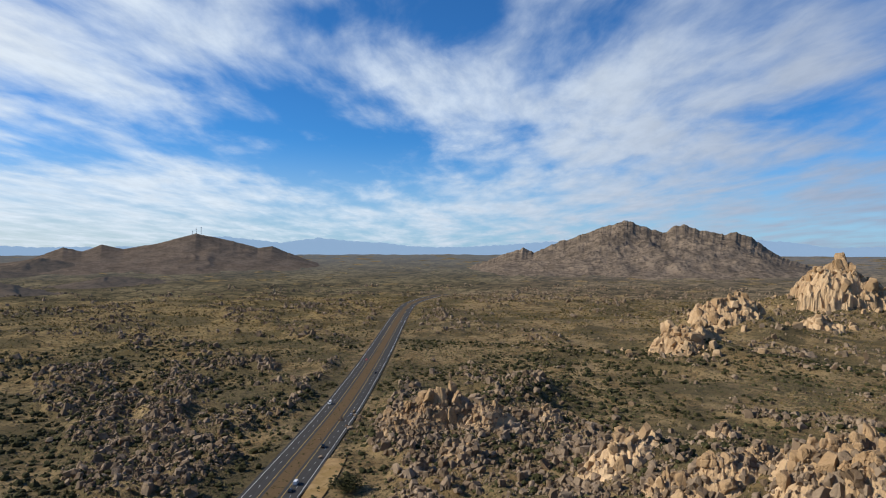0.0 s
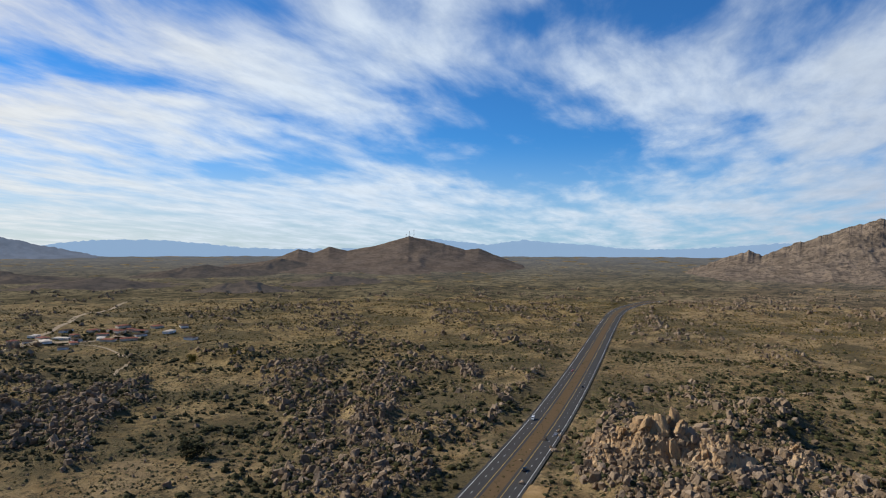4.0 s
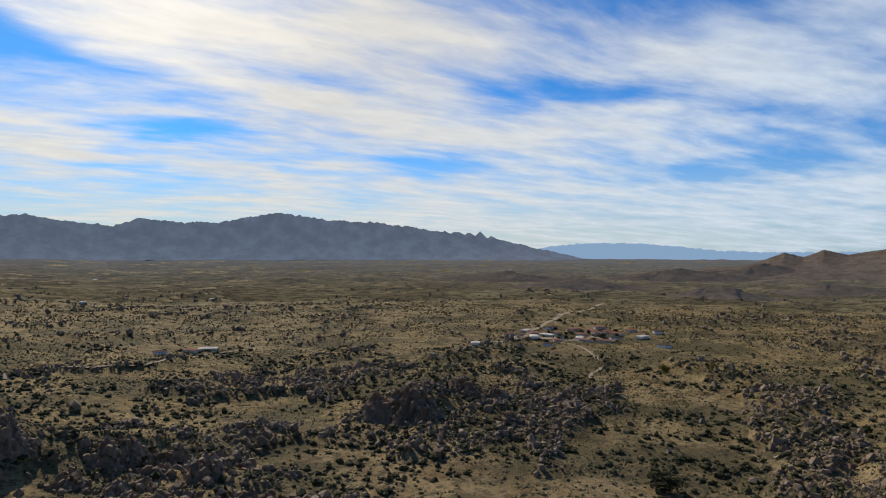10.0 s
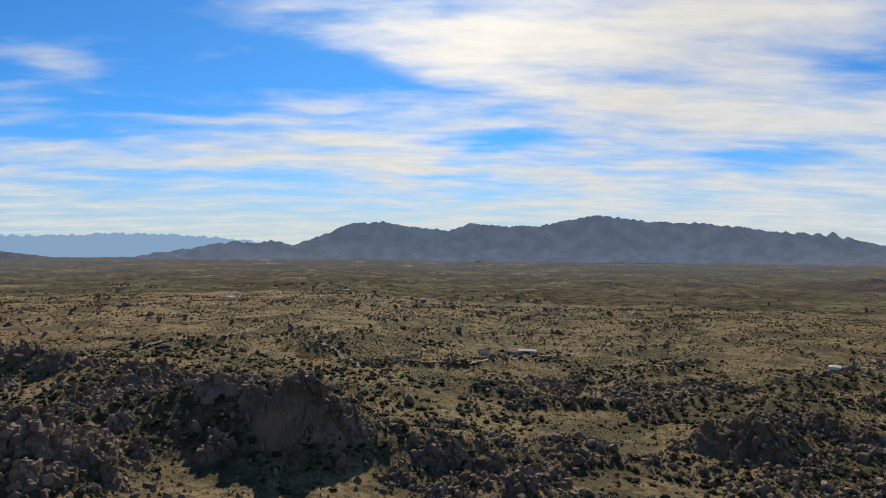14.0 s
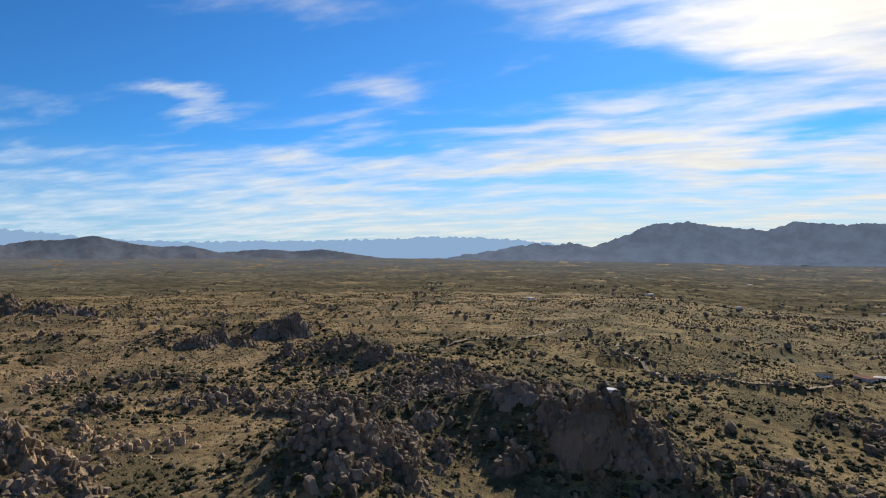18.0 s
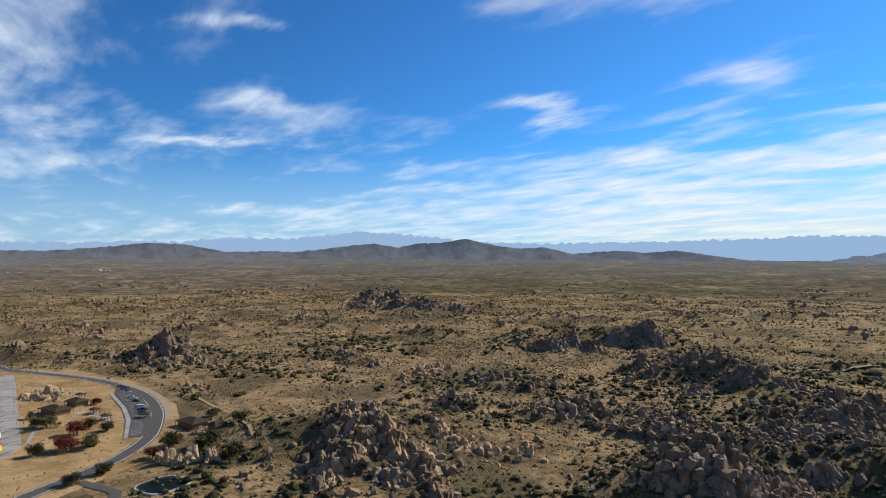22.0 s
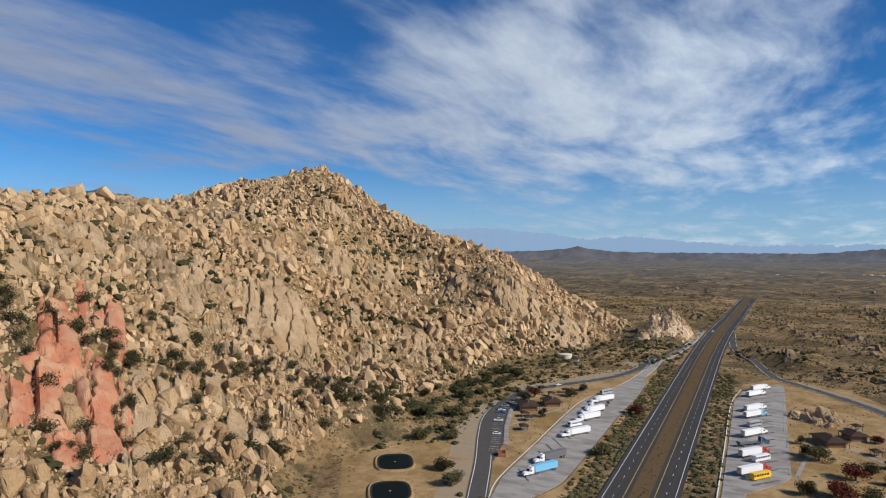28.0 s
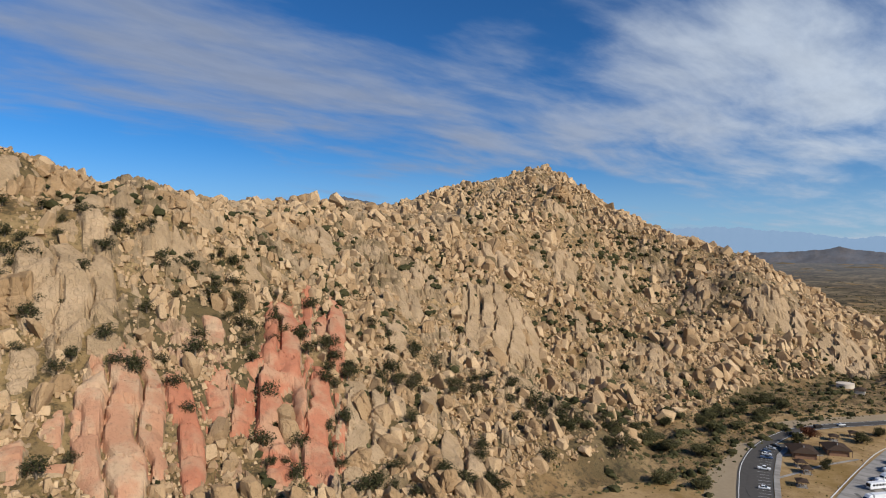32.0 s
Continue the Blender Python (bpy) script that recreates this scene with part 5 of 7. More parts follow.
def tree(x, y, h, w, mat, label, seed=1, name="tree", group="rest-area trees", low=0.1, leaves=2200):
    key = (seed % 4, mat.name, name)
    z = float(ground_height(x, y)) - 0.05
    if key not in _kinds:
        t = tagged(new(name), label, "tree" if name == "tree" else "bush", group)
        part("trunk", trunk_mesh(seed, 5, 0.22), t)
        part("crown", crown_mesh(seed, 5, 4.6, leaves, mat, low), t)
        _kinds[key] = t
    else:
        t = copy_thing(_kinds[key], Matrix.Identity(4))
        tagged(t, label)
    t.matrix_basis = Matrix.LocRotScale((x, y, z), Euler((0, 0, seed * 1.7)), (w / 4.0, w / 4.0, h / 4))
    return t


for k, (tx, ty, h, w, m, lab) in enumerate((
        (-352, 30, 6.5, 10.5, LEAF_RED, "broad tree in dark red autumn leaf"), (-380, 38, 6, 9, LEAF_RED, "rounded tree in red autumn leaf"), (-404, 26, 5.5, 10, LEAF_OLIVE, "spreading olive mesquite on bare soil"),
        (-351, 18, 5, 6.5, LEAF_DARK, "dark rounded shade tree on bare soil"), (-352, 41, 5, 9, LEAF_OLIVE, "spreading olive mesquite on bare soil"), (-392, 46, 5, 7, LEAF_OLIVE, "spreading olive mesquite on bare soil"),
        (-410, 22, 4.5, 6, LEAF_DARK, "dark rounded shade tree on bare soil"), (-378, 52, 5, 6, LEAF_OLIVE, "small olive tree beside a picnic shelter"), (-448, 56, 4, 5, LEAF_RED, "small reddish tree beside a shelter"),
        (-298, 27, 4, 6, LEAF_DARK, "dense dark bushy tree by the loop drive"), (-306, 40, 4, 6.5, LEAF_DARK, "dense dark bushy tree by the loop drive"), (-330, 74, 6, 11, LEAF_DARK, "dark oak among pale boulders"), (-318, 88, 6, 12, LEAF_DARK, "dark oak among pale boulders"),
        (-316, 62, 4.5, 7, LEAF_RED, "small reddish tree among boulders"), (-345, 112, 5, 9, LEAF_OLIVE, "spreading olive mesquite behind the restroom"), (-375, 108, 4, 7, LEAF_OLIVE, "spreading olive mesquite behind the restroom"), (-290, 92, 5, 9, LEAF_DARK, "dark oak among pale boulders"),
        (-473, -138, 6, 8, LEAF_RED, "brownish-red tree beside the restroom"), (-459, -140, 5, 7, LEAF_DARK, "dark rounded shade tree on bare soil"), (-486, -116, 4.5, 8, LEAF_DARK, "dark rounded shade tree on bare soil"), (-507, -112, 4, 6, LEAF_DARK, "dark rounded shade tree on bare soil"), (-424, -117, 4, 4.5, LEAF_DARK, "small dark tree beside a picnic shelter"),
        (-398, -166, 5, 11, LEAF_OLIVE, "spreading olive mesquite at the hill foot"), (-396, -180, 5, 10, LEAF_OLIVE, "spreading olive mesquite at the hill foot"), (-351, -163, 4.5, 9, LEAF_OLIVE, "spreading olive mesquite at the hill foot"), (-358, -148, 4.5, 8, LEAF_OLIVE, "spreading olive mesquite at the hill foot"),
        (-296, -118, 5, 8, LEAF_OLIVE, "olive tree beside the dirt pad"), (-313, -130, 4.5, 8, LEAF_DARK, "dark bushy tree beside the dirt pad"), (-455, -67, 6, 8, LEAF_RED, "rust-red tree beside the truck lot"), (-367, -70, 4.5, 9, LEAF_OLIVE, "olive mesquite beside the truck lot"), (-430, 20, 3.5, 4, LEAF_OLIVE, "small olive bush beside a restroom"),
        (-280, -95, 4.5, 8, LEAF_OLIVE, "olive tree by the lot entrance"), (548, 346, 8, 9, LEAF_YELLOW, "tall cottonwood in yellow autumn leaf"), (585, 319, 9, 8, LEAF_YELLOW, "tall cottonwood in yellow autumn leaf"), (300, 132, 8, 14, LEAF_DARK, "large dark oak standing on tan grass"), (268, -84, 6, 14, LEAF_DARK, "large dark oak beside the dirt pull-out"))):
    tree(tx, ty, h, w, m, lab, k)

# trees among the village houses, and mesquites between the loop drive and the hill
g = np.random.default_rng(64)
for k in range(26):
    tree(float(g.normal(660, 60)), float(g.normal(610, 55)), float(g.uniform(3, 4.5)), float(g.uniform(4, 7)), LEAF_OLIVE if k % 3 else LEAF_DARK, "dark rounded tree between ranch houses", 200 + k, group="village trees")
for k in range(44):
    tx = float(g.uniform(-560, -335))
    ty = -164 - 0.10 * (tx + 560) * (tx > -450) - float(g.uniform(4, 34))
    tree(tx, ty, float(g.uniform(3, 4.6)), float(g.uniform(5, 9.5)), LEAF_OLIVE if k % 4 else LEAF_DARK, "spreading olive mesquite at the hill foot", 300 + k)

# bushes among the hill's boulders
g = np.random.default_rng(33)
n = 7500
x, y = g.uniform(-760, -60, n), g.uniform(-560, -130, n)
h = hill(x, y)
facing = (-(hill(x + 4, y) - h) / 4 * (-60 - x) - (hill(x, y + 4) - h) / 4 * (-20 - y) + (100 - h)) > 0
keep = (h > 5) & facing & clear(x, y) & (g.random(n) < 0.09 + smooth(fbm(x / 40, y / 40, 3, 95), 0.4, 0.6) * 0.4)
x, y = x[keep], y[keep]
d = np.hypot(x + 82, y + 27)
order = np.argsort(d)
for k, i in enumerate(order[:295]):
    s = float(g.uniform(4.0, 8.5))
    t = tree(float(x[i]), float(y[i]), s * 0.75, s, LEAF_DARK, "dark green oak bush wedged among boulders", 40 + k, "oak_bush", "hill bushes", 0.1, 700)
    t.location.z += 0.8
i = order[295:]
s = g.uniform(1.8, 4.2, len(i))
zero = np.zeros(len(i))
me = strew("hill_brush", NEAR_SHRUBS, np.stack([x[i], y[i], ground_height(x[i], y[i]) + 0.9], -1), np.stack([s, s, s], -1), g.uniform(0, 6.28, len(i)), zero, zero, LEAF_DARK)
tagged(new("hill_brush", me), "dark green brush between boulders on the hill", "scrub", kind="stuff")

# ---- rest area ----
def lay(name, points, z, mat, label, category, thick=0.25, parent=None):
    """A flat slab of the given outline."""
    bm = bmesh.new()
    top = [bm.verts.new((px, py, z)) for px, py in points]
    low = [bm.verts.new((px, py, z - thick)) for px, py in points]
    f = bm.faces.new(top)
    if f.normal.z < 0 or sum((a[0] * b[1] - b[0] * a[1]) for a, b in zip(points, points[1:] + points[:1])) < 0:
        f.normal_flip()
    for k in range(len(points)):
        bm.faces.new((top[k], low[k], low[(k + 1) % len(points)], top[(k + 1) % len(points)]))
    bmesh.ops.triangulate(bm, faces=[f])
    bmesh.ops.recalc_face_normals(bm, faces=bm.faces)
    me = bpy.data.meshes.new(name)
    bm.to_mesh(me)
    bm.free()
    me.materials.append(mat)
    ob = new(name, me)
    if parent:
        ob.parent = parent
        return ob
    return tagged(ob, label, category, kind="structure")


def spline(points, step=4.0):
    """Points along a smooth curve through the plan points."""
    p = np.array(points, float)
    q = np.vstack([2 * p[0] - p[1], p, 2 * p[-1] - p[-2]])
    out = []
    for i in range(1, len(q) - 2):
        m = max(2, int(np.linalg.norm(q[i + 1] - q[i]) / step))
        for t in np.linspace(0, 1, m, endpoint=False):
            out.append(0.5 * (2 * q[i] + (q[i + 1] - q[i - 1]) * t + (2 * q[i - 1] - 5 * q[i] + 4 * q[i + 1] - q[i + 2]) * t ** 2 + (3 * q[i] - q[i - 1] - 3 * q[i + 1] + q[i + 2]) * t ** 3))
    return np.array(out + [p[-1]])


def lane_strip(name, path, lo, hi, dz, mat, level=None):
    """A strip beside a path, between two offsets to its left."""
    d = np.gradient(path, axis=0)
    d /= np.linalg.norm(d, axis=1)[:, None]
    nrm = np.stack([-d[:, 1], d[:, 0]], -1)
    sides = []
    for o in (lo, hi):
        q = path + nrm * o
        z = (ground_height(path[:, 0], path[:, 1]) if level is None else np.full(len(q), level)) + dz
        sides.append(np.column_stack([q, z]))
    return mesh_from(name, np.stack(sides, 1).reshape(-1, 3), grid_faces(len(path), 2)[:, ::-1], mat)


def rest_road(points, width, label, mat=ASPHALT_OLD, lines=True, dz=0.30):
    path = spline(points)
    ob = tagged(new("road", lane_strip("road", path, -width / 2, width / 2, dz, mat)), label, "road", kind="structure")
    if lines:
        for o in (-width / 2 + 0.9, width / 2 - 0.9):
            tagged(new("edge_line", lane_strip("edge_line", path, o - 0.14, o + 0.14, dz + 0.03, PAINT_WHITE)), "white painted edge line", "road marking", kind="structure")
    return path


lay("pavement_north", [(-318, -16), (-500, -16), (-580, -10), (-618, 14), (-590, 60), (-500, 92), (-420, 97), (-350, 84), (-315, 60), (-285, 20), (-270, -12)], 0.12, DIRT, "bare sandy soil round the rest area", "soil")
lay("pavement_south", [(-262, -152), (-320, -190), (-360, -168), (-400, -172), (-440, -178), (-485, -176), (-540, -156), (-600, -104), (-690, -84), (-600, -74), (-280, -70), (-240, -80)], 0.12, DIRT, "bare sandy soil round the rest area", "soil")
rest_road([(-277, -10), (-296, 14), (-316, 40), (-331, 54), (-354, 68), (-385, 78), (-415, 84), (-458, 86), (-500, 78), (-540, 63), (-574, 43), (-600, 26), (-622, 13), (-679, 2), (-739, -14), (-800, -22), (-906, -26)], 8.5, "grey asphalt loop drive with white edge lines")
rest_road([(-150, -76), (-210, -82), (-250, -90), (-294, -105), (-332, -118), (-371, -133), (-407, -145), (-445, -151), (-482, -149), (-510, -138), (-541, -118), (-575, -100), (-639, -86), (-769, -70), (-922, -62)], 9.0, "grey asphalt loop drive with white edge lines")
rest_road([(-150, -22), (-220, -18), (-274, -12), (-316, -11)], 7.0, "grey asphalt ramp to the truck parking", ASPHALT_OLD, True, 0.34)
rest_road([(-575, -83), (-640, -79), (-720, -70), (-800, -64), (-900, -61)], 8.0, "pale concrete exit ramp from the truck lot", CONCRETE, True, 0.36)
rest_road([(-300, 30), (-288, 36), (-280, 40), (-268, 38), (-240, 30)], 4.5, "narrow asphalt service drive", ASPHALT_OLD, False, 0.26)
rest_road([(-331, -125), (-328, -142), (-322, -165), (-305, -185)], 4.0, "dirt service track to the ponds", DIRT, False, 0.2)
rest_road([(-510, -144), (-540, -148), (-585, -150), (-625, -152)], 3.5, "dirt track up to the water tank", DIRT, False, 0.2)
lay("pavement_trucks_north", [(-312, -14), (-404, -14), (-509, -14), (-560, -9), (-592, 13), (-584, 18), (-372, 13), (-361, 9), (-341, -5), (-312, -7)], 0.40, CONCRETE, "pale concrete truck parking lot", "parking lot")
lay("pavement_trucks_south", [(-286, -97), (-313, -102), (-369, -103), (-434, -105), (-478, -104), (-525, -93), (-571, -87), (-615, -84), (-541, -75), (-501, -74), (-454, -76), (-372, -76), (-337, -76), (-317, -77), (-290, -86)], 0.40, CONCRETE, "pale concrete truck parking lot", "parking lot")
lay("pavement_cars_north", [(-358, 58), (-395, 67), (-427, 70), (-473, 70), (-492, 74), (-462, 84), (-415, 81), (-379, 74), (-356, 67)], 0.36, ASPHALT_OLD, "grey asphalt car parking with painted bays", "parking lot")
lay("pavement_cars_south", [(-335, -114), (-361, -119), (-395, -131), (-430, -141), (-455, -143), (-446, -150), (-407, -145), (-371, -134)], 0.36, ASPHALT_OLD, "grey asphalt car parking with painted bays", "parking lot")
lay("walkway_north", [(-356, 56), (-395, 64), (-428, 67), (-474, 67), (-474, 69.5), (-428, 69.5), (-395, 66.5), (-356, 58)], 0.46, CONCRETE, "pale concrete kerb walk beside the parked cars", "walkway")
lay("walkway_south", [(-361, -118.6), (-395, -130.6), (-430, -140.6), (-455, -142.6), (-455, -140), (-430, -138), (-395, -128), (-361, -116)], 0.46, CONCRETE, "pale concrete kerb walk beside the parked cars", "walkway")
for pts in ([(-395, 66), (-408, 56), (-425, 46), (-436, 38)], [(-455, 67), (-450, 55), (-446, 44)], [(-436, 30), (-420, 26), (-400, 20), (-372, 15)]):
    lay_path = spline(pts, 3)
    tagged(new("walkway", lane_strip("walkway", lay_path, -0.9, 0.9, 0.22, CONCRETE, 0)), "pale concrete footpath", "walkway", kind="structure")
for pts in ([(-395, -129), (-412, -124), (-428, -120), (-452, -110)], [(-430, -140), (-440, -132), (-446, -124)]):
    lay_path = spline(pts, 3)
    tagged(new("walkway", lane_strip("walkway", lay_path, -0.9, 0.9, 0.22, CONCRETE, 0)), "pale concrete footpath", "walkway", kind="structure")


# bare shoulders outside the drives, kerb lines and worn bays of the truck lots
SHOULDER = [(-262, -94), (-294, -105), (-332, -118), (-371, -133), (-407, -145), (-445, -151), (-482, -149), (-510, -138), (-541, -118), (-575, -100), (-639, -86)]
tagged(new("verge", lane_strip("verge", spline(SHOULDER), 4.2, 17, 0.18, PALE_DIRT)), "pale graded soil outside the loop drive", "soil", kind="structure")
tagged(new("verge", lane_strip("verge", spline([(-385, 78), (-415, 84), (-458, 86), (-500, 78), (-540, 63), (-574, 43), (-600, 26)]), -9, -4.0, 0.16, PALE_DIRT)), "pale graded soil outside the loop drive", "soil", kind="structure")
for pts in ([(-288, -98), (-313, -103), (-369, -104.5), (-434, -106), (-478, -105), (-525, -94.5), (-571, -88), (-615, -85)], [(-318, -15.5), (-404, -15.5), (-509, -15.5), (-560, -10.5)]):
    tagged(new("edge_line", lane_strip("edge_line", spline(pts), -0.25, 0.25, 0.47, PAINT_WHITE, 0)), "white painted line beside the truck lot", "road marking", kind="structure")
WORN = material("oil_stained_concrete", lambda n, p: n.mix(n.ramp(n.noise(p, 0.5, 6, 0.7), 0.35, 0.65), (0.085, 0.08, 0.074), (0.19, 0.178, 0.162)), 0.85)
g = np.random.default_rng(17)
for start, way, side_y, dy, count in ((-330, -1, -99, 9, 12), (-366, -1, 8, -11, 15)):
    for k in range(count):
        bx = start - k * 13.5 + g.uniform(-2, 2)
        a, b = (bx, side_y), (bx + (13 if dy > 0 else 12), side_y + dy)
        tagged(new("oil_stain", lane_strip("oil_stain", spline([a, ((a[0] + b[0]) / 2, (a[1] + b[1]) / 2), b], 2.0), -0.8, g.uniform(0.3, 1.0), 0.43, WORN, 0)), "dark tyre and oil stain on the concrete bay", "stain", kind="structure")


# bay lines
def bay_lines(path_pts, count, length, side, label):
    path = spline(path_pts, 1.0)
    idx = np.linspace(4, len(path) - 5, count).astype(int)
    d = np.gradient(path, axis=0)
    vs, fs = [], []
    for i in idx:
        t = d[i] / np.linalg.norm(d[i])
        nv = np.array([-t[1], t[0]]) * side
        a, b = path[i], path[i] + nv * length
        k = len(vs)
        vs += [(*(a - t * 0.08), 0.44), (*(a + t * 0.08), 0.44), (*(b + t * 0.08), 0.44), (*(b - t * 0.08), 0.44)]
        fs.append((k, k + 1, k + 2, k + 3))
    tagged(new("bay_lines", mesh_from("bay_lines", vs, fs, PAINT_WHITE)), label, "road marking", kind="stuff")


bay_lines([(-358, 59), (-395, 68), (-427, 71), (-480, 72)], 30, 5.2, -1, "white painted parking bay lines")
bay_lines([(-345, -116), (-361, -120), (-395, -132), (-430, -142), (-450, -144)], 26, 5.2, 1, "white painted parking bay lines")

# dashes of the carriageways
dash = mesh_from("lane_dash", [(-1.5, -0.09, 0), (1.5, -0.09, 0), (1.5, 0.09, 0), (-1.5, 0.09, 0)], [(0, 1, 2, 3)], PAINT_WHITE)
for o in (-9.6, 9.6):
    holder = tagged(new("lane_line"), "row of white dashes between two lanes", "road marking", kind="structure")
    for dx in np.arange(-900, 660, 12.2):
        if len(holder.children) >= 128:
            break
        q = part("lane_dash", dash, holder)
        sl = (road_y(dx + 1) - road_y(dx - 1)) / 2
        q.matrix_basis = Matrix.LocRotScale((dx, road_y(dx) + o, float(road_z(dx)) + 0.54), Euler((0, 0, math.atan(sl))), None)


def paint(name, colour, rough=0.35, metal=0.0, spec=0.5):
    def build(n, p):
        return n.mix(n.math("MULTIPLY", n.ramp(n.noise(p, 1.3, 5, 0.7), 0.45, 0.75), 0.25), colour, tuple(0.6 * c + 0.05 for c in colour))
    return material(name, build, rough, metal, spec)


WHITE = paint("white_vehicle_paint", (0.72, 0.73, 0.74))
SILVER = paint("silver_vehicle_paint", (0.42, 0.43, 0.45), 0.3, 0.3)
BLACK = paint("black_vehicle_paint", (0.012, 0.012, 0.014), 0.25)
BLUE_PAINT = paint("light_blue_trailer_paint", (0.16, 0.45, 0.68))
NAVY = paint("dark_blue_vehicle_paint", (0.03, 0.07, 0.16))
RED_PAINT = paint("red_vehicle_paint", (0.42, 0.03, 0.025))
YELLOW = paint("yellow_bus_paint", (0.75, 0.46, 0.02))
GREY_DARK = paint("dark_grey_trailer", (0.12, 0.12, 0.125), 0.5)
GLASS = material("tinted_glass", (0.015, 0.02, 0.025), 0.08, 0.0, 0.8)
RUBBER = material("black_rubber", lambda n, p: n.mix(n.noise(p, 6), (0.012, 0.012, 0.012), (0.03, 0.03, 0.03)), 0.9)
STEEL = material("galvanised_steel", lambda n, p: n.mix(n.noise(p, 2, 4), (0.35, 0.36, 0.37), (0.55, 0.56, 0.57)), 0.45, 0.7)
BROWN_ROOF = material("dark_brown_shingles", lambda n, p: n.mix(n.noise(n.vmath("MULTIPLY", p, (1, 1, 4)), 1.6, 5, 0.7), (0.035, 0.024, 0.018), (0.085, 0.058, 0.042)), 0.9)
BLOCK_WALL = material("brown_block_wall", lambda n, p: n.mix(n.noise(p, 1.2, 5, 0.7), (0.16, 0.09, 0.06), (0.28, 0.17, 0.115)), 0.9)
RED_BLOCK = material("red_block_wall", lambda n, p: n.mix(n.noise(p, 1.2, 5, 0.7), (0.26, 0.10, 0.07), (0.36, 0.16, 0.11)), 0.9)
TIMBER = material("weathered_timber", lambda n, p: n.mix(n.noise(n.vmath("MULTIPLY", p, (1, 1, 0.2)), 4, 5), (0.11, 0.07, 0.045), (0.22, 0.15, 0.10)), 0.9)
STUCCO = material("pale_stucco", lambda n, p: n.mix(n.noise(p, 0.8, 5, 0.7), (0.50, 0.43, 0.35), (0.66, 0.58, 0.48)), 0.9)
WHITE_WALL = material("white_wall_paint", lambda n, p: n.mix(n.noise(p, 0.6, 5, 0.7), (0.62, 0.61, 0.58), (0.80, 0.79, 0.76)), 0.8)
WATER = material("dark_pond_water", (0.006, 0.010, 0.008), 0.45, 0.0, 0.03)
LINER = material("black_pond_liner", lambda n, p: n.mix(n.noise(p, 0.9, 5, 0.7), (0.014, 0.014, 0.015), (0.04, 0.039, 0.038)), 0.6)


def box(bm, x0, x1, y0, y1, z0, z1, bevel=0.0):
    """Adds a box to bm."""
    made = bmesh.ops.create_cube(bm, size=1.0)["verts"]
    for v in made:
        v.co = Vector(((x0 + x1) / 2 + v.co.x * (x1 - x0), (y0 + y1) / 2 + v.co.y * (y1 - y0), (z0 + z1) / 2 + v.co.z * (z1 - z0)))
    if bevel:
        edges = {e for v in made for e in v.link_edges}
        bmesh.ops.bevel(bm, geom=list(edges), offset=bevel, segments=2, affect="EDGES", profile=0.6)
    return made


def finish(bm, name, mat, smooth_shade=False):
    bmesh.ops.recalc_face_normals(bm, faces=bm.faces)
    me = bpy.data.meshes.new(name)
    bm.to_mesh(me)
    bm.free()
    me.materials.append(mat)
    if smooth_shade:
        for p in me.polygons:
            p.use_smooth = True
    return me


def box_mesh(name, mat, *sizes, bevel=0.0):
    bm = bmesh.new()
    for s in sizes:
        box(bm, *s, bevel=bevel)
    return finish(bm, name, mat)


def prism(name, mat, outline, y0, y1, bevel=0.0):
    """A solid with the given x-z outline between two y planes."""
    bm = bmesh.new()
    a = [bm.verts.new((px, y0, pz)) for px, pz in outline]
    b = [bm.verts.new((px, y1, pz)) for px, pz in outline]
    bm.faces.new(a)
    bm.faces.new(b[::-1])
    k = len(outline)
    for i in range(k):
        bm.faces.new((a[i], b[i], b[(i + 1) % k], a[(i + 1) % k]))
    if bevel:
        bmesh.ops.bevel(bm, geom=list(bm.edges), offset=bevel, segments=2, affect="EDGES", profile=0.6)
    return finish(bm, name, mat)


def drum(name, mat, radius, width, sides=16, axis="y", cap=0.0):
    bm = bmesh.new()
    bmesh.ops.create_cone(bm, cap_ends=True, segments=sides, radius1=radius, radius2=radius - cap, depth=width)
    if axis == "y":
        bmesh.ops.rotate(bm, verts=bm.verts, matrix=Matrix.Rotation(radians(90), 3, "X"))
    return finish(bm, name, mat)


TYRE = {r: drum("tyre", RUBBER, r, 0.28 if r > 0.4 else 0.2) for r in (0.33, 0.5)}
RIM = {r: drum("rim", STEEL, r * 0.55, 0.30 if r > 0.4 else 0.22, 12) for r in (0.33, 0.5)}


def wheel(thing, x, y, r):
    w = part("wheel", TYRE[r], thing)
    w.location = (x, y, r)
    part("rim", RIM[r], w)


_cache = {}


def cached(key, make):
    if key not in _cache:
        _cache[key] = make()
    return _cache[key]


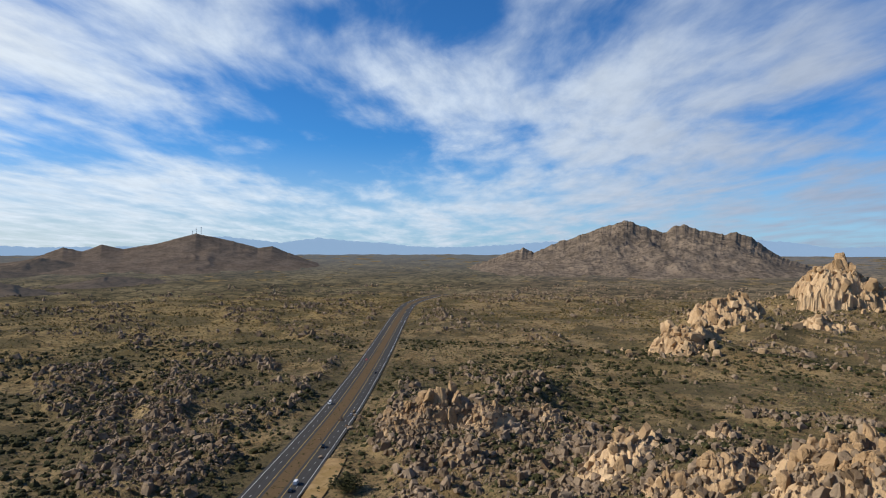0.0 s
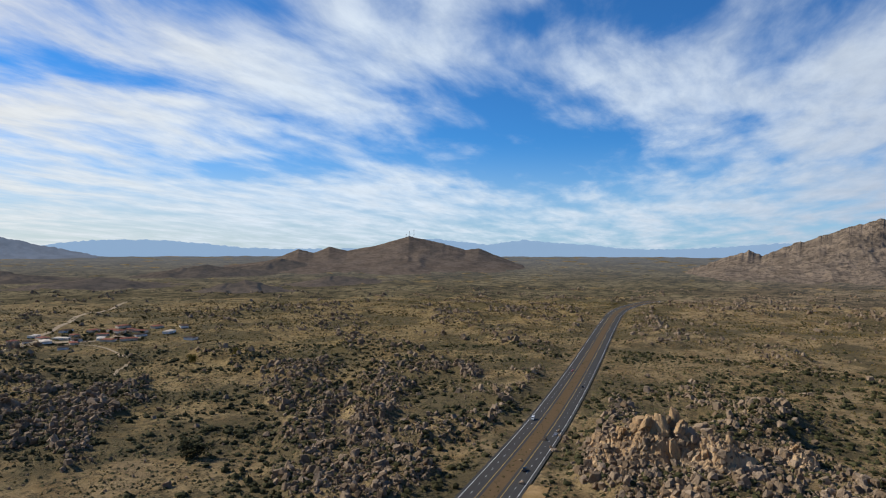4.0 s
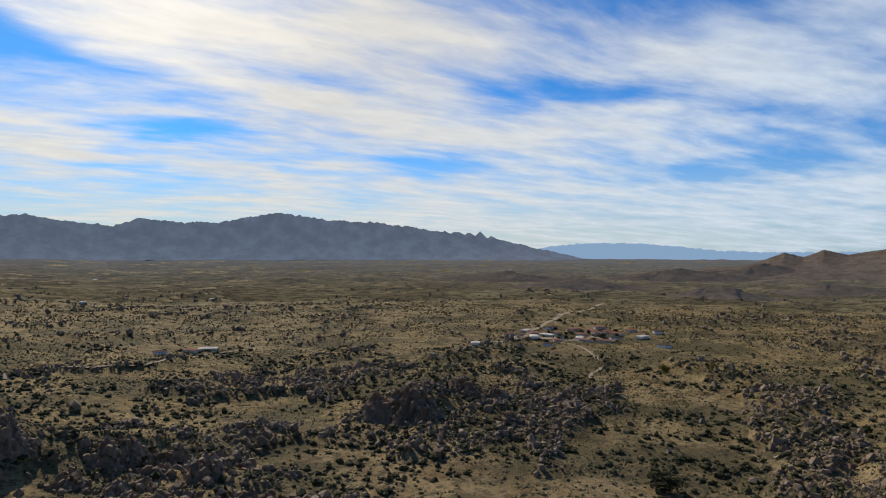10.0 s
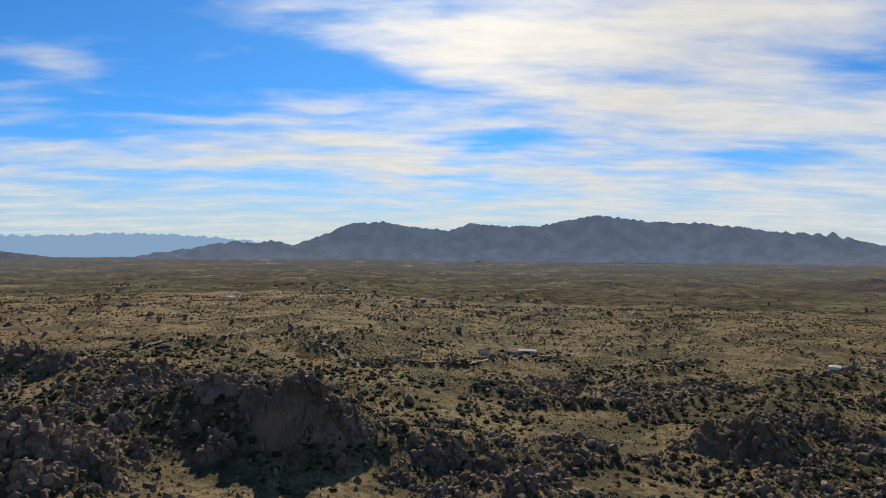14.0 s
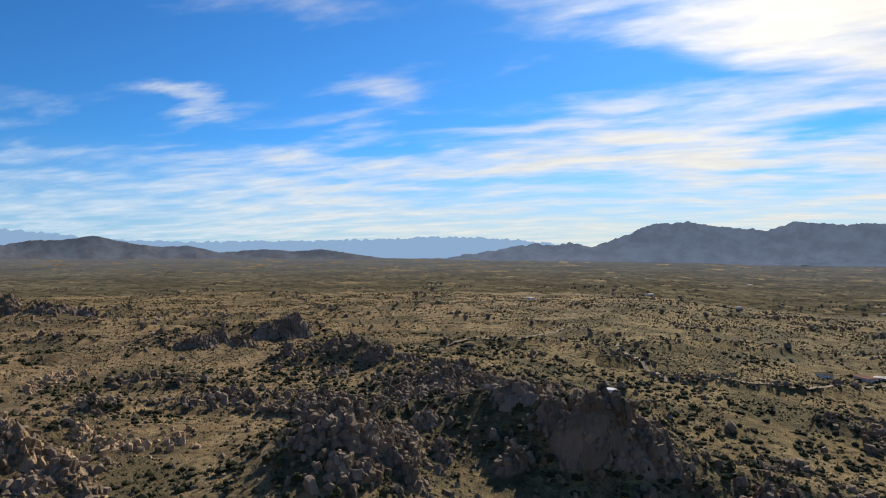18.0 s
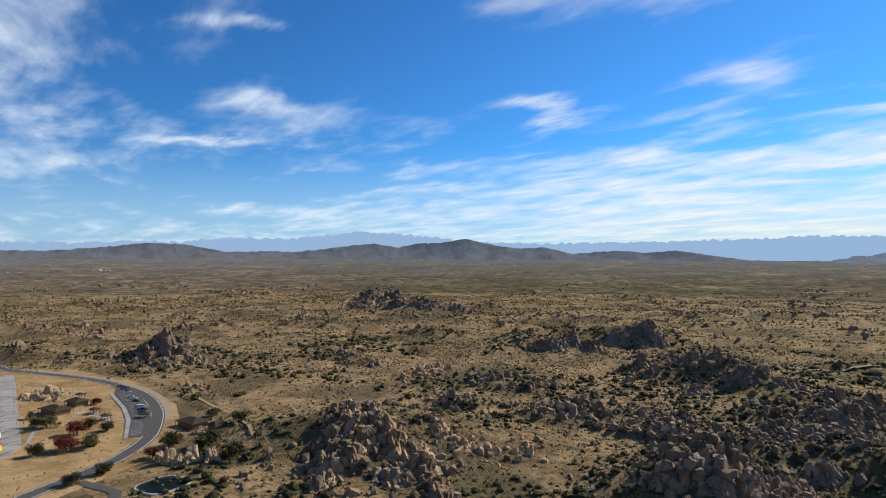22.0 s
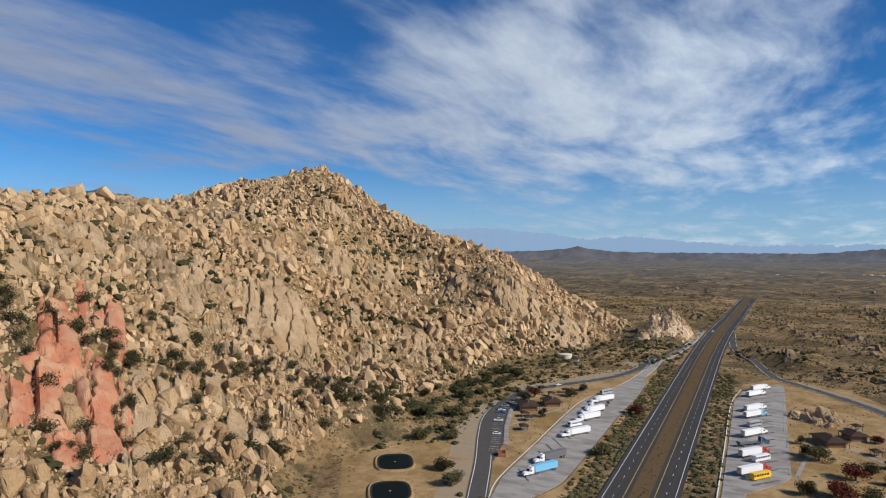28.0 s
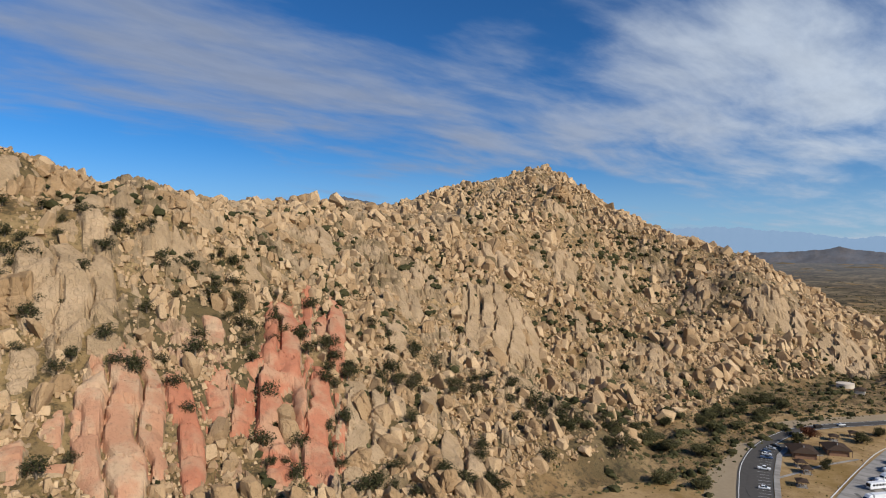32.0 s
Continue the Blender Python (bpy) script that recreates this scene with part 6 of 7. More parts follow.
def semi_truck(x, y, heading, cab, trailer, label, flatbed=False, z=0.42):
    """Tractor and semi-trailer, nose towards +x of its own."""
    t = tagged(new("semi_truck"), label, "truck", "parked trucks")
    t.matrix_basis = pose(x, y, z, 0, 0, heading)
    part("hood", cached(("hood", cab.name), lambda: prism("hood", cab, [(6.6, 0.75), (9.5, 0.75), (9.6, 1.5), (9.3, 1.95), (6.6, 2.15)], -0.95, 0.95, 0.12)), t)
    part("cab", cached(("cab", cab.name), lambda: prism("cab", cab, [(3.9, 0.9), (6.8, 0.9), (6.9, 2.1), (6.3, 2.9), (5.2, 3.85), (3.9, 3.95)], -1.2, 1.2, 0.1)), t)
    part("windshield", cached("ws", lambda: prism("windshield", GLASS, [(6.93, 2.12), (6.97, 2.12), (6.36, 2.92), (6.32, 2.92)], -1.05, 1.05)), t)
    for s in (-1, 1):
        part("side_window", cached(("sw", s), lambda: box_mesh("side_window", GLASS, (5.4, 6.35, s * 1.2 - 0.03 + s * 0.01, s * 1.2 + 0.03 + s * 0.01, 2.0, 2.75))), t)
        part("headlight", cached(("hl", s), lambda: box_mesh("headlight", STEEL, (9.42, 9.6, s * 0.75 - 0.15, s * 0.75 + 0.15, 1.1, 1.35), bevel=0.03)), t)
        part("fuel_tank", cached(("ft", s), lambda: box_mesh("fuel_tank", STEEL, (3.9, 5.6, s * 1.05 - 0.22, s * 1.05 + 0.22, 0.5, 1.0), bevel=0.12)), t)
        part("exhaust_stack", cached(("ex", s), lambda: box_mesh("exhaust_stack", STEEL, (3.7, 3.85, s * 1.1 - 0.08, s * 1.1 + 0.08, 1.0, 4.1))), t)
    part("chassis", cached("chs", lambda: box_mesh("chassis", GREY_DARK, (1.0, 9.0, -0.45, 0.45, 0.7, 1.0))), t)
    if flatbed:
        part("trailer", cached(("fb", trailer.name), lambda: box_mesh("trailer", trailer, (-10.2, 3.4, -1.28, 1.28, 1.25, 1.5), (-10.2, -10.1, -1.28, 1.28, 1.5, 2.7))), t)
    else:
        part("trailer", cached(("tr", trailer.name), lambda: box_mesh("trailer", trailer, (-10.2, 3.4, -1.28, 1.28, 1.15, 4.05), bevel=0.06)), t)
        part("trailer_door", cached(("td", trailer.name), lambda: box_mesh("trailer_door", STEEL, (-10.28, -10.2, -1.2, -0.03, 1.25, 3.95), (-10.28, -10.2, 0.03, 1.2, 1.25, 3.95))), t)
        part("side_skirt", cached("ss", lambda: box_mesh("side_skirt", GREY_DARK, (-5.5, 1.0, -1.22, -1.18, 0.5, 1.14), (-5.5, 1.0, 1.18, 1.22, 0.5, 1.14))), t)
    part("landing_gear", cached("lg", lambda: box_mesh("landing_gear", GREY_DARK, (0.6, 0.75, -0.8, -0.65, 0.1, 1.2), (0.6, 0.75, 0.65, 0.8, 0.1, 1.2))), t)
    for wx in (8.6, 2.9, 1.6, -7.6, -8.9):
        for s in (-1, 1):
            wheel(t, wx, s * 1.05, 0.5)
    return t


def car(x, y, heading, body, label, kind="sedan", z=0.40, group="parked cars"):
    t = tagged(new({"sedan": "car", "van": "van", "pickup": "pickup_truck"}[kind]), label, "car", group)
    t.matrix_basis = pose(x, y, z, 0, 0, heading)
    if kind == "van":
        low = [(-2.6, 0.35), (2.6, 0.35), (2.7, 0.95), (2.0, 1.25), (1.2, 2.15), (-2.6, 2.2)]
        glass = [(1.95, 1.3), (2.0, 1.3), (1.3, 2.05), (1.24, 2.05)]
        top = None
    elif kind == "pickup":
        low = [(-2.8, 0.45), (2.75, 0.45), (2.8, 1.05), (1.3, 1.15), (-2.8, 1.15)]
        top = [(-0.9, 1.12), (1.35, 1.12), (0.7, 1.85), (-0.7, 1.85)]
    else:
        low = [(-2.3, 0.3), (2.25, 0.3), (2.3, 0.75), (1.2, 0.95), (-2.2, 1.0), (-2.35, 0.7)]
        top = [(-1.9, 0.96), (1.1, 0.94), (0.35, 1.45), (-1.2, 1.48)]
    part("body", cached(("body", kind, body.name), lambda: prism("body", body, low, -0.9, 0.9, 0.1)), t)
    if top:
        part("window_band", cached(("band", kind), lambda: prism("window_band", GLASS, top, -0.8, 0.8, 0.06)), t)
        rx = [(-0.72, 1.84), (0.72, 1.84), (0.66, 1.9), (-0.66, 1.9)] if kind == "pickup" else [(-1.2, 1.465), (0.34, 1.44), (0.2, 1.5), (-1.1, 1.53)]
        part("roof", cached(("roof", kind, body.name), lambda: prism("roof", body, rx, -0.76, 0.76)), t)
    else:
        part("windshield", cached("vanws", lambda: prism("windshield", GLASS, glass, -0.8, 0.8)), t)
        for s in (-1, 1):
            part("side_window", cached(("vansw", s), lambda: box_mesh("side_window", GLASS, (-2.3, 1.2, s * 0.91 - 0.015, s * 0.91 + 0.015, 1.3, 1.9))), t)
    for s in (-1, 1):
        part("headlight", cached(("chl", s, kind), lambda: box_mesh("headlight", STEEL, (2.2 if kind == "sedan" else 2.68, 2.33 if kind == "sedan" else 2.83, s * 0.65 - 0.16, s * 0.65 + 0.16, 0.6, 0.78))), t)
    for wx in (-1.45, 1.45):
        for s in (-1, 1):
            wheel(t, wx, s * 0.82, 0.33)
    return t


def hipped_roof(name, mat, w, d, z0, z1, over=0.7, ridge=0.45):
    bm = bmesh.new()
    a, b = w / 2 + over, d / 2 + over
    r = w / 2 * ridge
    base = [bm.verts.new(p) for p in ((-a, -b, z0), (a, -b, z0), (a, b, z0), (-a, b, z0))]
    eave = [bm.verts.new(p) for p in ((-a, -b, z0 + 0.22), (a, -b, z0 + 0.22), (a, b, z0 + 0.22), (-a, b, z0 + 0.22))]
    top = [bm.verts.new((-r, 0, z1)), bm.verts.new((r, 0, z1))]
    bm.faces.new(base[::-1])
    for i in range(4):
        bm.faces.new((base[i], base[(i + 1) % 4], eave[(i + 1) % 4], eave[i]))
    bm.faces.new((eave[0], eave[1], top[1], top[0]))
    bm.faces.new((eave[1], eave[2], top[1]))
    bm.faces.new((eave[2], eave[3], top[0], top[1]))
    bm.faces.new((eave[3], eave[0], top[0]))
    return finish(bm, name, mat)


def restroom(x, y, heading, w, d, label):
    t = tagged(new("restroom_building"), label, "building", "rest-area buildings")
    t.matrix_basis = pose(x, y, 0.05, 0, 0, heading)
    h = 3.0
    part("wall", box_mesh("wall", BLOCK_WALL, (-w / 2, w / 2, -d / 2, -d / 2 + 0.3, 0, h), (-w / 2, w / 2, d / 2 - 0.3, d / 2, 0, h), (-w / 2, -w / 2 + 0.3, -d / 2, d / 2, 0, h), (w / 2 - 0.3, w / 2, -d / 2, d / 2, 0, h)), t)
    part("roof", hipped_roof("roof", BROWN_ROOF, w, d, h, h + 2.2, 1.3), t)
    for k, px in enumerate((-w / 4, w / 4)):
        part("door", box_mesh("door", TIMBER, (px - 0.5, px + 0.5, -d / 2 - 0.05, -d / 2 - 0.003, 0, 2.1), bevel=0.01), t)
        part("vent", box_mesh("vent", STEEL, (px - 0.2, px + 0.2, -0.2, 0.2, h + 1.9, h + 2.6), bevel=0.03), t)
    for px in (-w / 2 - 1.0, w / 2 + 1.0):
        for py in (-d / 2 - 1.0, d / 2 + 1.0):
            part("post", box_mesh("post", TIMBER, (px - 0.12, px + 0.12, py - 0.12, py + 0.12, 0, h)), t)
    for px in (-w / 3, 0, w / 3):
        part("window", box_mesh("window", GLASS, (px - 0.6, px + 0.6, d / 2 + 0.003, d / 2 + 0.05, 1.9, 2.5)), t)
    return t


_ramada = None


def ramada(x, y, heading):
    global _ramada
    if _ramada is None:
        t = tagged(new("picnic_shelter"), "small brown-roofed picnic shelter on bare soil", "shelter", "picnic shelters")
        part("roof", hipped_roof("roof", BROWN_ROOF, 4.6, 3.8, 2.4, 3.6, 0.6, 0.35), t)
        for px in (-2.1, 2.1):
            for py in (-1.7, 1.7):
                part("post", box_mesh("post", TIMBER, (px - 0.12, px + 0.12, py - 0.12, py + 0.12, 0, 2.42)), t)
        part("slab", box_mesh("slab", CONCRETE, (-2.6, 2.6, -2.2, 2.2, 0, 0.12)), t)
        part("tabletop", box_mesh("tabletop", TIMBER, (-1.0, 1.0, -0.4, 0.4, 0.82, 0.88)), t)
        for py in (-0.75, 0.75):
            part("bench", box_mesh("bench", TIMBER, (-1.0, 1.0, py - 0.15, py + 0.15, 0.5, 0.55), (-0.8, -0.7, py - 0.05, py + 0.05, 0.12, 0.5), (0.7, 0.8, py - 0.05, py + 0.05, 0.12, 0.5)), t)
        part("table_leg", box_mesh("table_leg", TIMBER, (-0.1, 0.1, -0.1, 0.1, 0.12, 0.82)), t)
        _ramada = t
        t.matrix_basis = pose(x, y, 0.12, 0, 0, heading)
        return t
    return copy_thing(_ramada, pose(x, y, 0.12, 0, 0, heading))


def pond(x, y, a, b, heading, label, ring=True):
    """A lined pond: raised concrete or liner rim, sloping liner and water."""
    t = tagged(new("pond"), label, "pond", "rest-area ponds")
    t.matrix_basis = pose(x, y, 0.0, 0, 0, heading)
    ang = np.linspace(0, 2 * np.pi, 48, endpoint=False)
    sq = (np.abs(np.cos(ang)) ** 3.2 + np.abs(np.sin(ang)) ** 3.2) ** (-1 / 3.2)

    def loop(f, z):
        return np.column_stack([np.cos(ang) * sq * a * f, np.sin(ang) * sq * b * f, np.full(48, z)])

    def band(name, levels, mat):
        return mesh_from(name, np.concatenate([loop(f, z) for f, z in levels]), grid_faces(len(levels), 48, True), mat)

    part("rim", band("rim", [(1.14, 0.05), (1.10, 0.75), (1.0, 0.78), (0.98, 0.5)], CONCRETE if ring else DIRT), t)
    part("liner", band("liner", [(1.0, 0.70), (0.93, 0.52), (0.84, 0.40)], LINER), t)
    w = mesh_from("water", np.concatenate([loop(0.9, 0.46), [[0, 0, 0.46]]]), [(i, (i + 1) % 48, 48) for i in range(48)], WATER)
    part("water", w, t)
    part("fountain", box_mesh("fountain", STEEL, (-0.4, 0.4, -0.4, 0.4, 0.3, 0.65), bevel=0.1), t)
    return t


pond(-275.5, 57.5, 8.4, 9.2, 22, "dark green pond with a pale concrete rim")
pond(-312, -155, 11.5, 8.5, 32, "black-lined evaporation pond in a dirt pad", False)
pond(-279, -138, 11.5, 8.5, 32, "black-lined evaporation pond in a dirt pad", False)

restroom(-362, 92, 20, 14, 9, "brown block restroom with a dark hipped roof beside boulders")
restroom(-347, 101, 110, 7, 6, "small brown service building with a dark roof")
restroom(-437, 33, 25, 15, 9, "long brown restroom with a dark shingled roof")
restroom(-452, 46, 25, 9, 8, "brown information shelter with a dark shingled roof")
restroom(-440, -132, 30, 14, 10, "brown block restroom with a dark hipped roof")
restroom(-456, -121, 30, 12, 9, "brown block restroom wing with a dark hipped roof")
for rx, ry, rh in ((-474, 50, 20), (-404, 55, 10), (-424, 52, 15), (-396, 74, 60), (-412, -122, 30), (-420, -127, 35), (-480, -128, 20), (-495, -122, 20), (-392, -118, 25)):
    ramada(rx, ry, rh)

for (x0, y0), (x1, y1), cab_m, tr_m, flat_, lab in (
        ((-362, -8), (-378, 5), RED_PAINT, WHITE, False, "semi-truck with a red cab and white box trailer"),
        ((-390, -8), (-406, 5), RED_PAINT, WHITE, False, "semi-truck with a red cab and long white trailer"),
        ((-411, -8), (-423, 4), NAVY, GREY_DARK, True, "flatbed truck with a dark blue cab"),
        ((-427, -8), (-445, 5), WHITE, WHITE, False, "all-white semi-truck in the concrete lot"),
        ((-471, -8), (-490, 6), BLUE_PAINT, WHITE, False, "semi-truck with a blue cab and white trailer"),
        ((-488, -8), (-508, 6), WHITE, WHITE, False, "all-white semi-truck in the concrete lot"),
        ((-533, -7), (-553, 6), WHITE, WHITE, False, "all-white semi-truck in the concrete lot"),
        ((-556, -4), (-574, 9), WHITE, WHITE, False, "all-white semi-truck in the concrete lot")):
    semi_truck((x0 + x1) / 2, (y0 + y1) / 2, math.degrees(math.atan2(y1 - y0, x1 - x0)), cab_m, tr_m, lab, flat_)
for (x0, y0), (x1, y1), cab_m, tr_m, flat_, lab in (
        ((-336, -84), (-319, -94), WHITE, BLUE_PAINT, False, "semi-truck with a white cab and light blue trailer"),
        ((-355, -85), (-338, -95), WHITE, GREY_DARK, False, "semi-truck with a white cab and dark grey trailer"),
        ((-401, -84), (-385, -95), WHITE, WHITE, False, "all-white semi-truck in the concrete lot"),
        ((-436, -86), (-419, -96), WHITE, WHITE, False, "all-white semi-truck in the concrete lot"),
        ((-455, -87), (-437, -97), WHITE, WHITE, False, "all-white semi-truck in the concrete lot"),
        ((-469, -87), (-452, -98), WHITE, GREY_DARK, True, "flatbed truck with a white cab"),
        ((-487, -87), (-469, -99), WHITE, WHITE, False, "all-white semi-truck in the concrete lot")):
    semi_truck((x0 + x1) / 2, (y0 + y1) / 2, math.degrees(math.atan2(y1 - y0, x1 - x0)), cab_m, tr_m, lab, flat_)


def long_coach(name, x, y, heading, length, mat, label, z=0.42):
    """A bus or motorhome: box body, window strip, windshield, wheels."""
    t = tagged(new(name), label, "bus" if name == "bus" else "motorhome", "parked trucks")
    t.matrix_basis = pose(x, y, z, 0, 0, heading)
    q = length / 2
    part("body", prism("body", mat, [(-q, 0.5), (q, 0.5), (q + 0.15, 1.4), (q - 0.2, 3.1), (-q, 3.2)], -1.22, 1.22, 0.12), t)
    for s in (-1, 1):
        for k in range(int(length / 1.6)):
            wx = -q + 0.8 + k * 1.6
            part("window", cached(("cw", s), lambda: box_mesh("window", GLASS, (-0.6, 0.6, s * 1.23 - 0.02, s * 1.23 + 0.02, 1.75, 2.6))), t).location.x = wx
    part("windshield", cached("cws", lambda: prism("windshield", GLASS, [(0.0, 1.5), (0.06, 1.5), (-0.2, 2.7), (-0.26, 2.7)], -1.05, 1.05)), t).location.x = q + 0.13
    for wx in (-q + 1.6, q - 1.6):
        for s in (-1, 1):
            wheel(t, wx, s * 1.05, 0.5)
    return t


long_coach("bus", -363, 0.5, 141, 11, YELLOW, "bright yellow bus at the end of the truck row")
long_coach("motorhome", -390, 1, 141, 10, WHITE, "white motorhome between parked semi-trucks")
long_coach("motorhome", -456, -2, 143, 10, SILVER, "silver motorhome between parked semi-trucks")
long_coach("motorhome", -411, -94, -32, 9, WHITE, "white motorhome between parked semi-trucks")
long_coach("motorhome", -503, -95, -30, 11, SILVER, "silver motorhome at the far end of the lot")
long_coach("motorhome", -640, -84, 175, 8, WHITE, "white box truck on the exit ramp")

for cx, cy, ch, m, k, lab in ((-494, 77, 200, BLACK, "sedan", "black car in a marked bay"), (-485, 78, 195, BLACK, "pickup", "black pickup in a marked bay"), (-479, 79, 195, NAVY, "sedan", "dark blue car in a marked bay"),
                              (-456, 77, 185, SILVER, "sedan", "silver car in a marked bay"), (-449, 78, 185, WHITE, "sedan", "white car in a marked bay"), (-440, 77, 185, BLACK, "sedan", "black car in a marked bay"),
                              (-426, 76.5, 182, NAVY, "sedan", "dark blue car in a marked bay"), (-421, 77, 180, WHITE, "van", "tall white van in a marked bay"), (-414, 76, 180, BLACK, "pickup", "black pickup in a marked bay"), (-408, 75, 175, BLACK, "sedan", "black car in a marked bay")):
    car(cx, cy, ch - 100, m, lab, k)
for cx, cy, ch, m, k, lab in ((-444, -146, 100, BLACK, "sedan", "black car in a marked bay"), (-438, -146, 105, SILVER, "sedan", "silver car in a marked bay"), (-431, -146, 108, NAVY, "sedan", "dark blue car in a marked bay"), (-426, -144, 108, WHITE, "sedan", "white car in a marked bay"),
                              (-420, -142, 108, NAVY, "pickup", "dark blue pickup in a marked bay"), (-402, -137, 110, WHITE, "pickup", "white pickup with a load in a marked bay"), (-376, -128, 110, WHITE, "sedan", "white car in a marked bay"), (-474, -147, 80, BLACK, "pickup", "black pickup at the kerb"),
                              (-500, -141, 150, BLACK, "van", "black van beside the loop drive"), (-516, -133, 150, WHITE, "sedan", "white car beside the loop drive")):
    car(cx, cy, ch, m, lab, k)
# traffic on the carriageways
for cx, o, m, k in ((265, -8, BLACK, "sedan"), (275, -8, WHITE, "van"), (335, -7.6, BLACK, "pickup"), (408, -11, SILVER, "sedan"), (441, 11, WHITE, "van"), (632, 8, RED_PAINT, "sedan"), (-905, -8, WHITE, "van"), (-1180, 9, BLACK, "sedan"), (-1380, 9, WHITE, "van"), (980, -8, SILVER, "sedan"), (560, -10, BLACK, "sedan")):
    car(cx, float(road_y(cx)) + o, 0 if o < 0 else 180, m, {"BLACK": ""}.get(m.name, "") + {"sedan": "passenger car", "van": "tall van", "pickup": "pickup truck"}[k] + " with " + m.name.split("_")[0] + " paint on the highway asphalt", k, float(road_z(cx)) + 0.52, "traffic")

# log edging of the truck lots
log_me = box_mesh("kerb_log", TIMBER, (-1.9, 1.9, -0.18, 0.18, 0, 0.4), bevel=0.08)
fence = tagged(new("kerb_fence"), "low dark timber kerb along the concrete lot", "kerb")
edge = spline([(-290, -85.5), (-317, -76.6), (-337, -75.6), (-372, -75.6), (-454, -75.6), (-501, -73.6), (-541, -74.6)], 4.2)
for (ax, ay), (bx, by) in zip(edge[:-1], edge[1:]):
    part("kerb_log", log_me, fence).matrix_basis = pose((ax + bx) / 2, (ay + by) / 2, 0.1, 0, 0, math.degrees(math.atan2(by - ay, bx - ax)))
_post = None
for px, py in [(-372 - k * 24, 15.5 + 0.35 * k) for k in range(9)] + [(-590, 22), (-500, -108), (-450, -108), (-400, -106), (-350, -106)]:
    if _post is None:
        _post = tagged(new("bollard"), "short dark timber bollard beside the lot", "bollard", "bollards")
        part("post", box_mesh("post", TIMBER, (-0.15, 0.15, -0.15, 0.15, 0, 1.1), bevel=0.03), _post)
        part("cap", box_mesh("cap", STEEL, (-0.17, 0.17, -0.17, 0.17, 1.1, 1.18)), _post)
        _post.matrix_basis = pose(px, py, 0.1)
    else:
        copy_thing(_post, pose(px, py, 0.1))

sign_wall = tagged(new("dumpster_enclosure"), "reddish block enclosure with an open top", "enclosure")
sign_wall.matrix_basis = pose(-344, -113, 0.1, 0, 0, 22)
for w in ((-2.6, 2.6, -1.9, -1.6), (-2.6, 2.6, 1.6, 1.9), (-2.6, -2.3, -1.6, 1.6), (2.3, 2.6, -1.6, 1.6)):
    part("wall", box_mesh("wall", RED_BLOCK, (*w, 0, 2.1)), sign_wall)


def water_tank(x, y, r, h, label, mat=WHITE_WALL):
    t = tagged(new("water_tank"), label, "tank")
    t.matrix_basis = pose(x, y, float(ground_height(x, y)) - 0.3)
    part("shell", drum("shell", mat, r, h, 40, "z"), t).location.z = h / 2
    bm = bmesh.new()
    bmesh.ops.create_cone(bm, cap_ends=True, segments=40, radius1=r + 0.15, radius2=0.4, depth=0.8)
    part("roof", finish(bm, "roof", mat), t).location.z = h + 0.4
    part("ladder", box_mesh("ladder", STEEL, (r, r + 0.1, -0.25, -0.2, 0, h), (r, r + 0.1, 0.2, 0.25, 0, h), (r, r + 0.08, -0.2, 0.2, h * 0.5, h * 0.5 + 0.05)), t)
    return t


water_tank(-44, 442, 4.5, 3.6, "white steel water tank on the scrub slope")
water_tank(-629, -158, 6.0, 3.2, "pale round water tank above the loop drive", STUCCO)


def house(x, y, heading, w, d, h, wall_m, roof_m, label):
    t = tagged(new("house"), label, "house", "houses")
    t.matrix_basis = pose(x, y, float(ground_height(x, y)) - 0.3, 0, 0, heading)
    part("wall", box_mesh("wall", wall_m, (-w / 2, w / 2, -d / 2, d / 2, 0, h)), t)
    part("roof", hipped_roof("roof", roof_m, w, d, h, h + 1.6, 0.6), t)
    for px in (-w / 4, w / 4):
        win = part("window", box_mesh("window", GLASS, (px - 0.6, px + 0.6, -d / 2 - 0.06, -d / 2 - 0.003, 1.2, 2.2)), t)
        part("sill", box_mesh("sill", wall_m, (px - 0.7, px + 0.7, -d / 2 - 0.14, -d / 2 - 0.003, 1.1, 1.19)), win)
    part("door", box_mesh("door", TIMBER, (-0.5, 0.5, -d / 2 - 0.06, -d / 2 - 0.003, 0.3, 2.4)), t)
    return t


RED_ROOF = material("red_tile_roof", lambda n, p: n.mix(n.noise(p, 1.0, 5), (0.16, 0.06, 0.04), (0.27, 0.11, 0.075)), 0.85)
house(-618, -146, 10, 9, 6, 3, STUCCO, BROWN_ROOF, "small pump house beside the round tank")
VILLAGE = [(595, 671, 1), (597, 646, 0), (630, 661, 1), (635, 634, 2), (633, 605, 0), (702, 651, 1), (656, 588, 2), (709, 620, 1), (727, 608, 1), (696, 559, 0), (726, 537, 2), (777, 555, 0), (660, 640, 1), (680, 610, 1), (745, 640, 1), (690, 690, 0), (476, 582, 2), (694, 472, 0), (155, 689, 1), (175, 700, 2), (120, 680, 0)]
VILLAGE += [(612, 586, 1), (648, 566, 1), (664, 548, 1), (684, 583, 1), (640, 690, 2), (600, 620, 2), (716, 580, 1), (575, 560, 0), (760, 590, 1)]
for k, (vx, vy, c) in enumerate(VILLAGE):
    house(vx, vy, (k * 37) % 180, 12 + k % 4 * 3, 9 + k % 3, 3.2, (WHITE_WALL, STUCCO, WHITE_WALL)[c], (BROWN_ROOF, RED_ROOF, STUCCO)[c],
          ("white house with a dark brown roof in scrub", "stucco ranch house with a red roof", "white flat house beside a dirt yard")[c])
house(-205, 575, 20, 9, 6, 2.6, NAVY, BROWN_ROOF, "small dark blue shed beside a dirt yard")

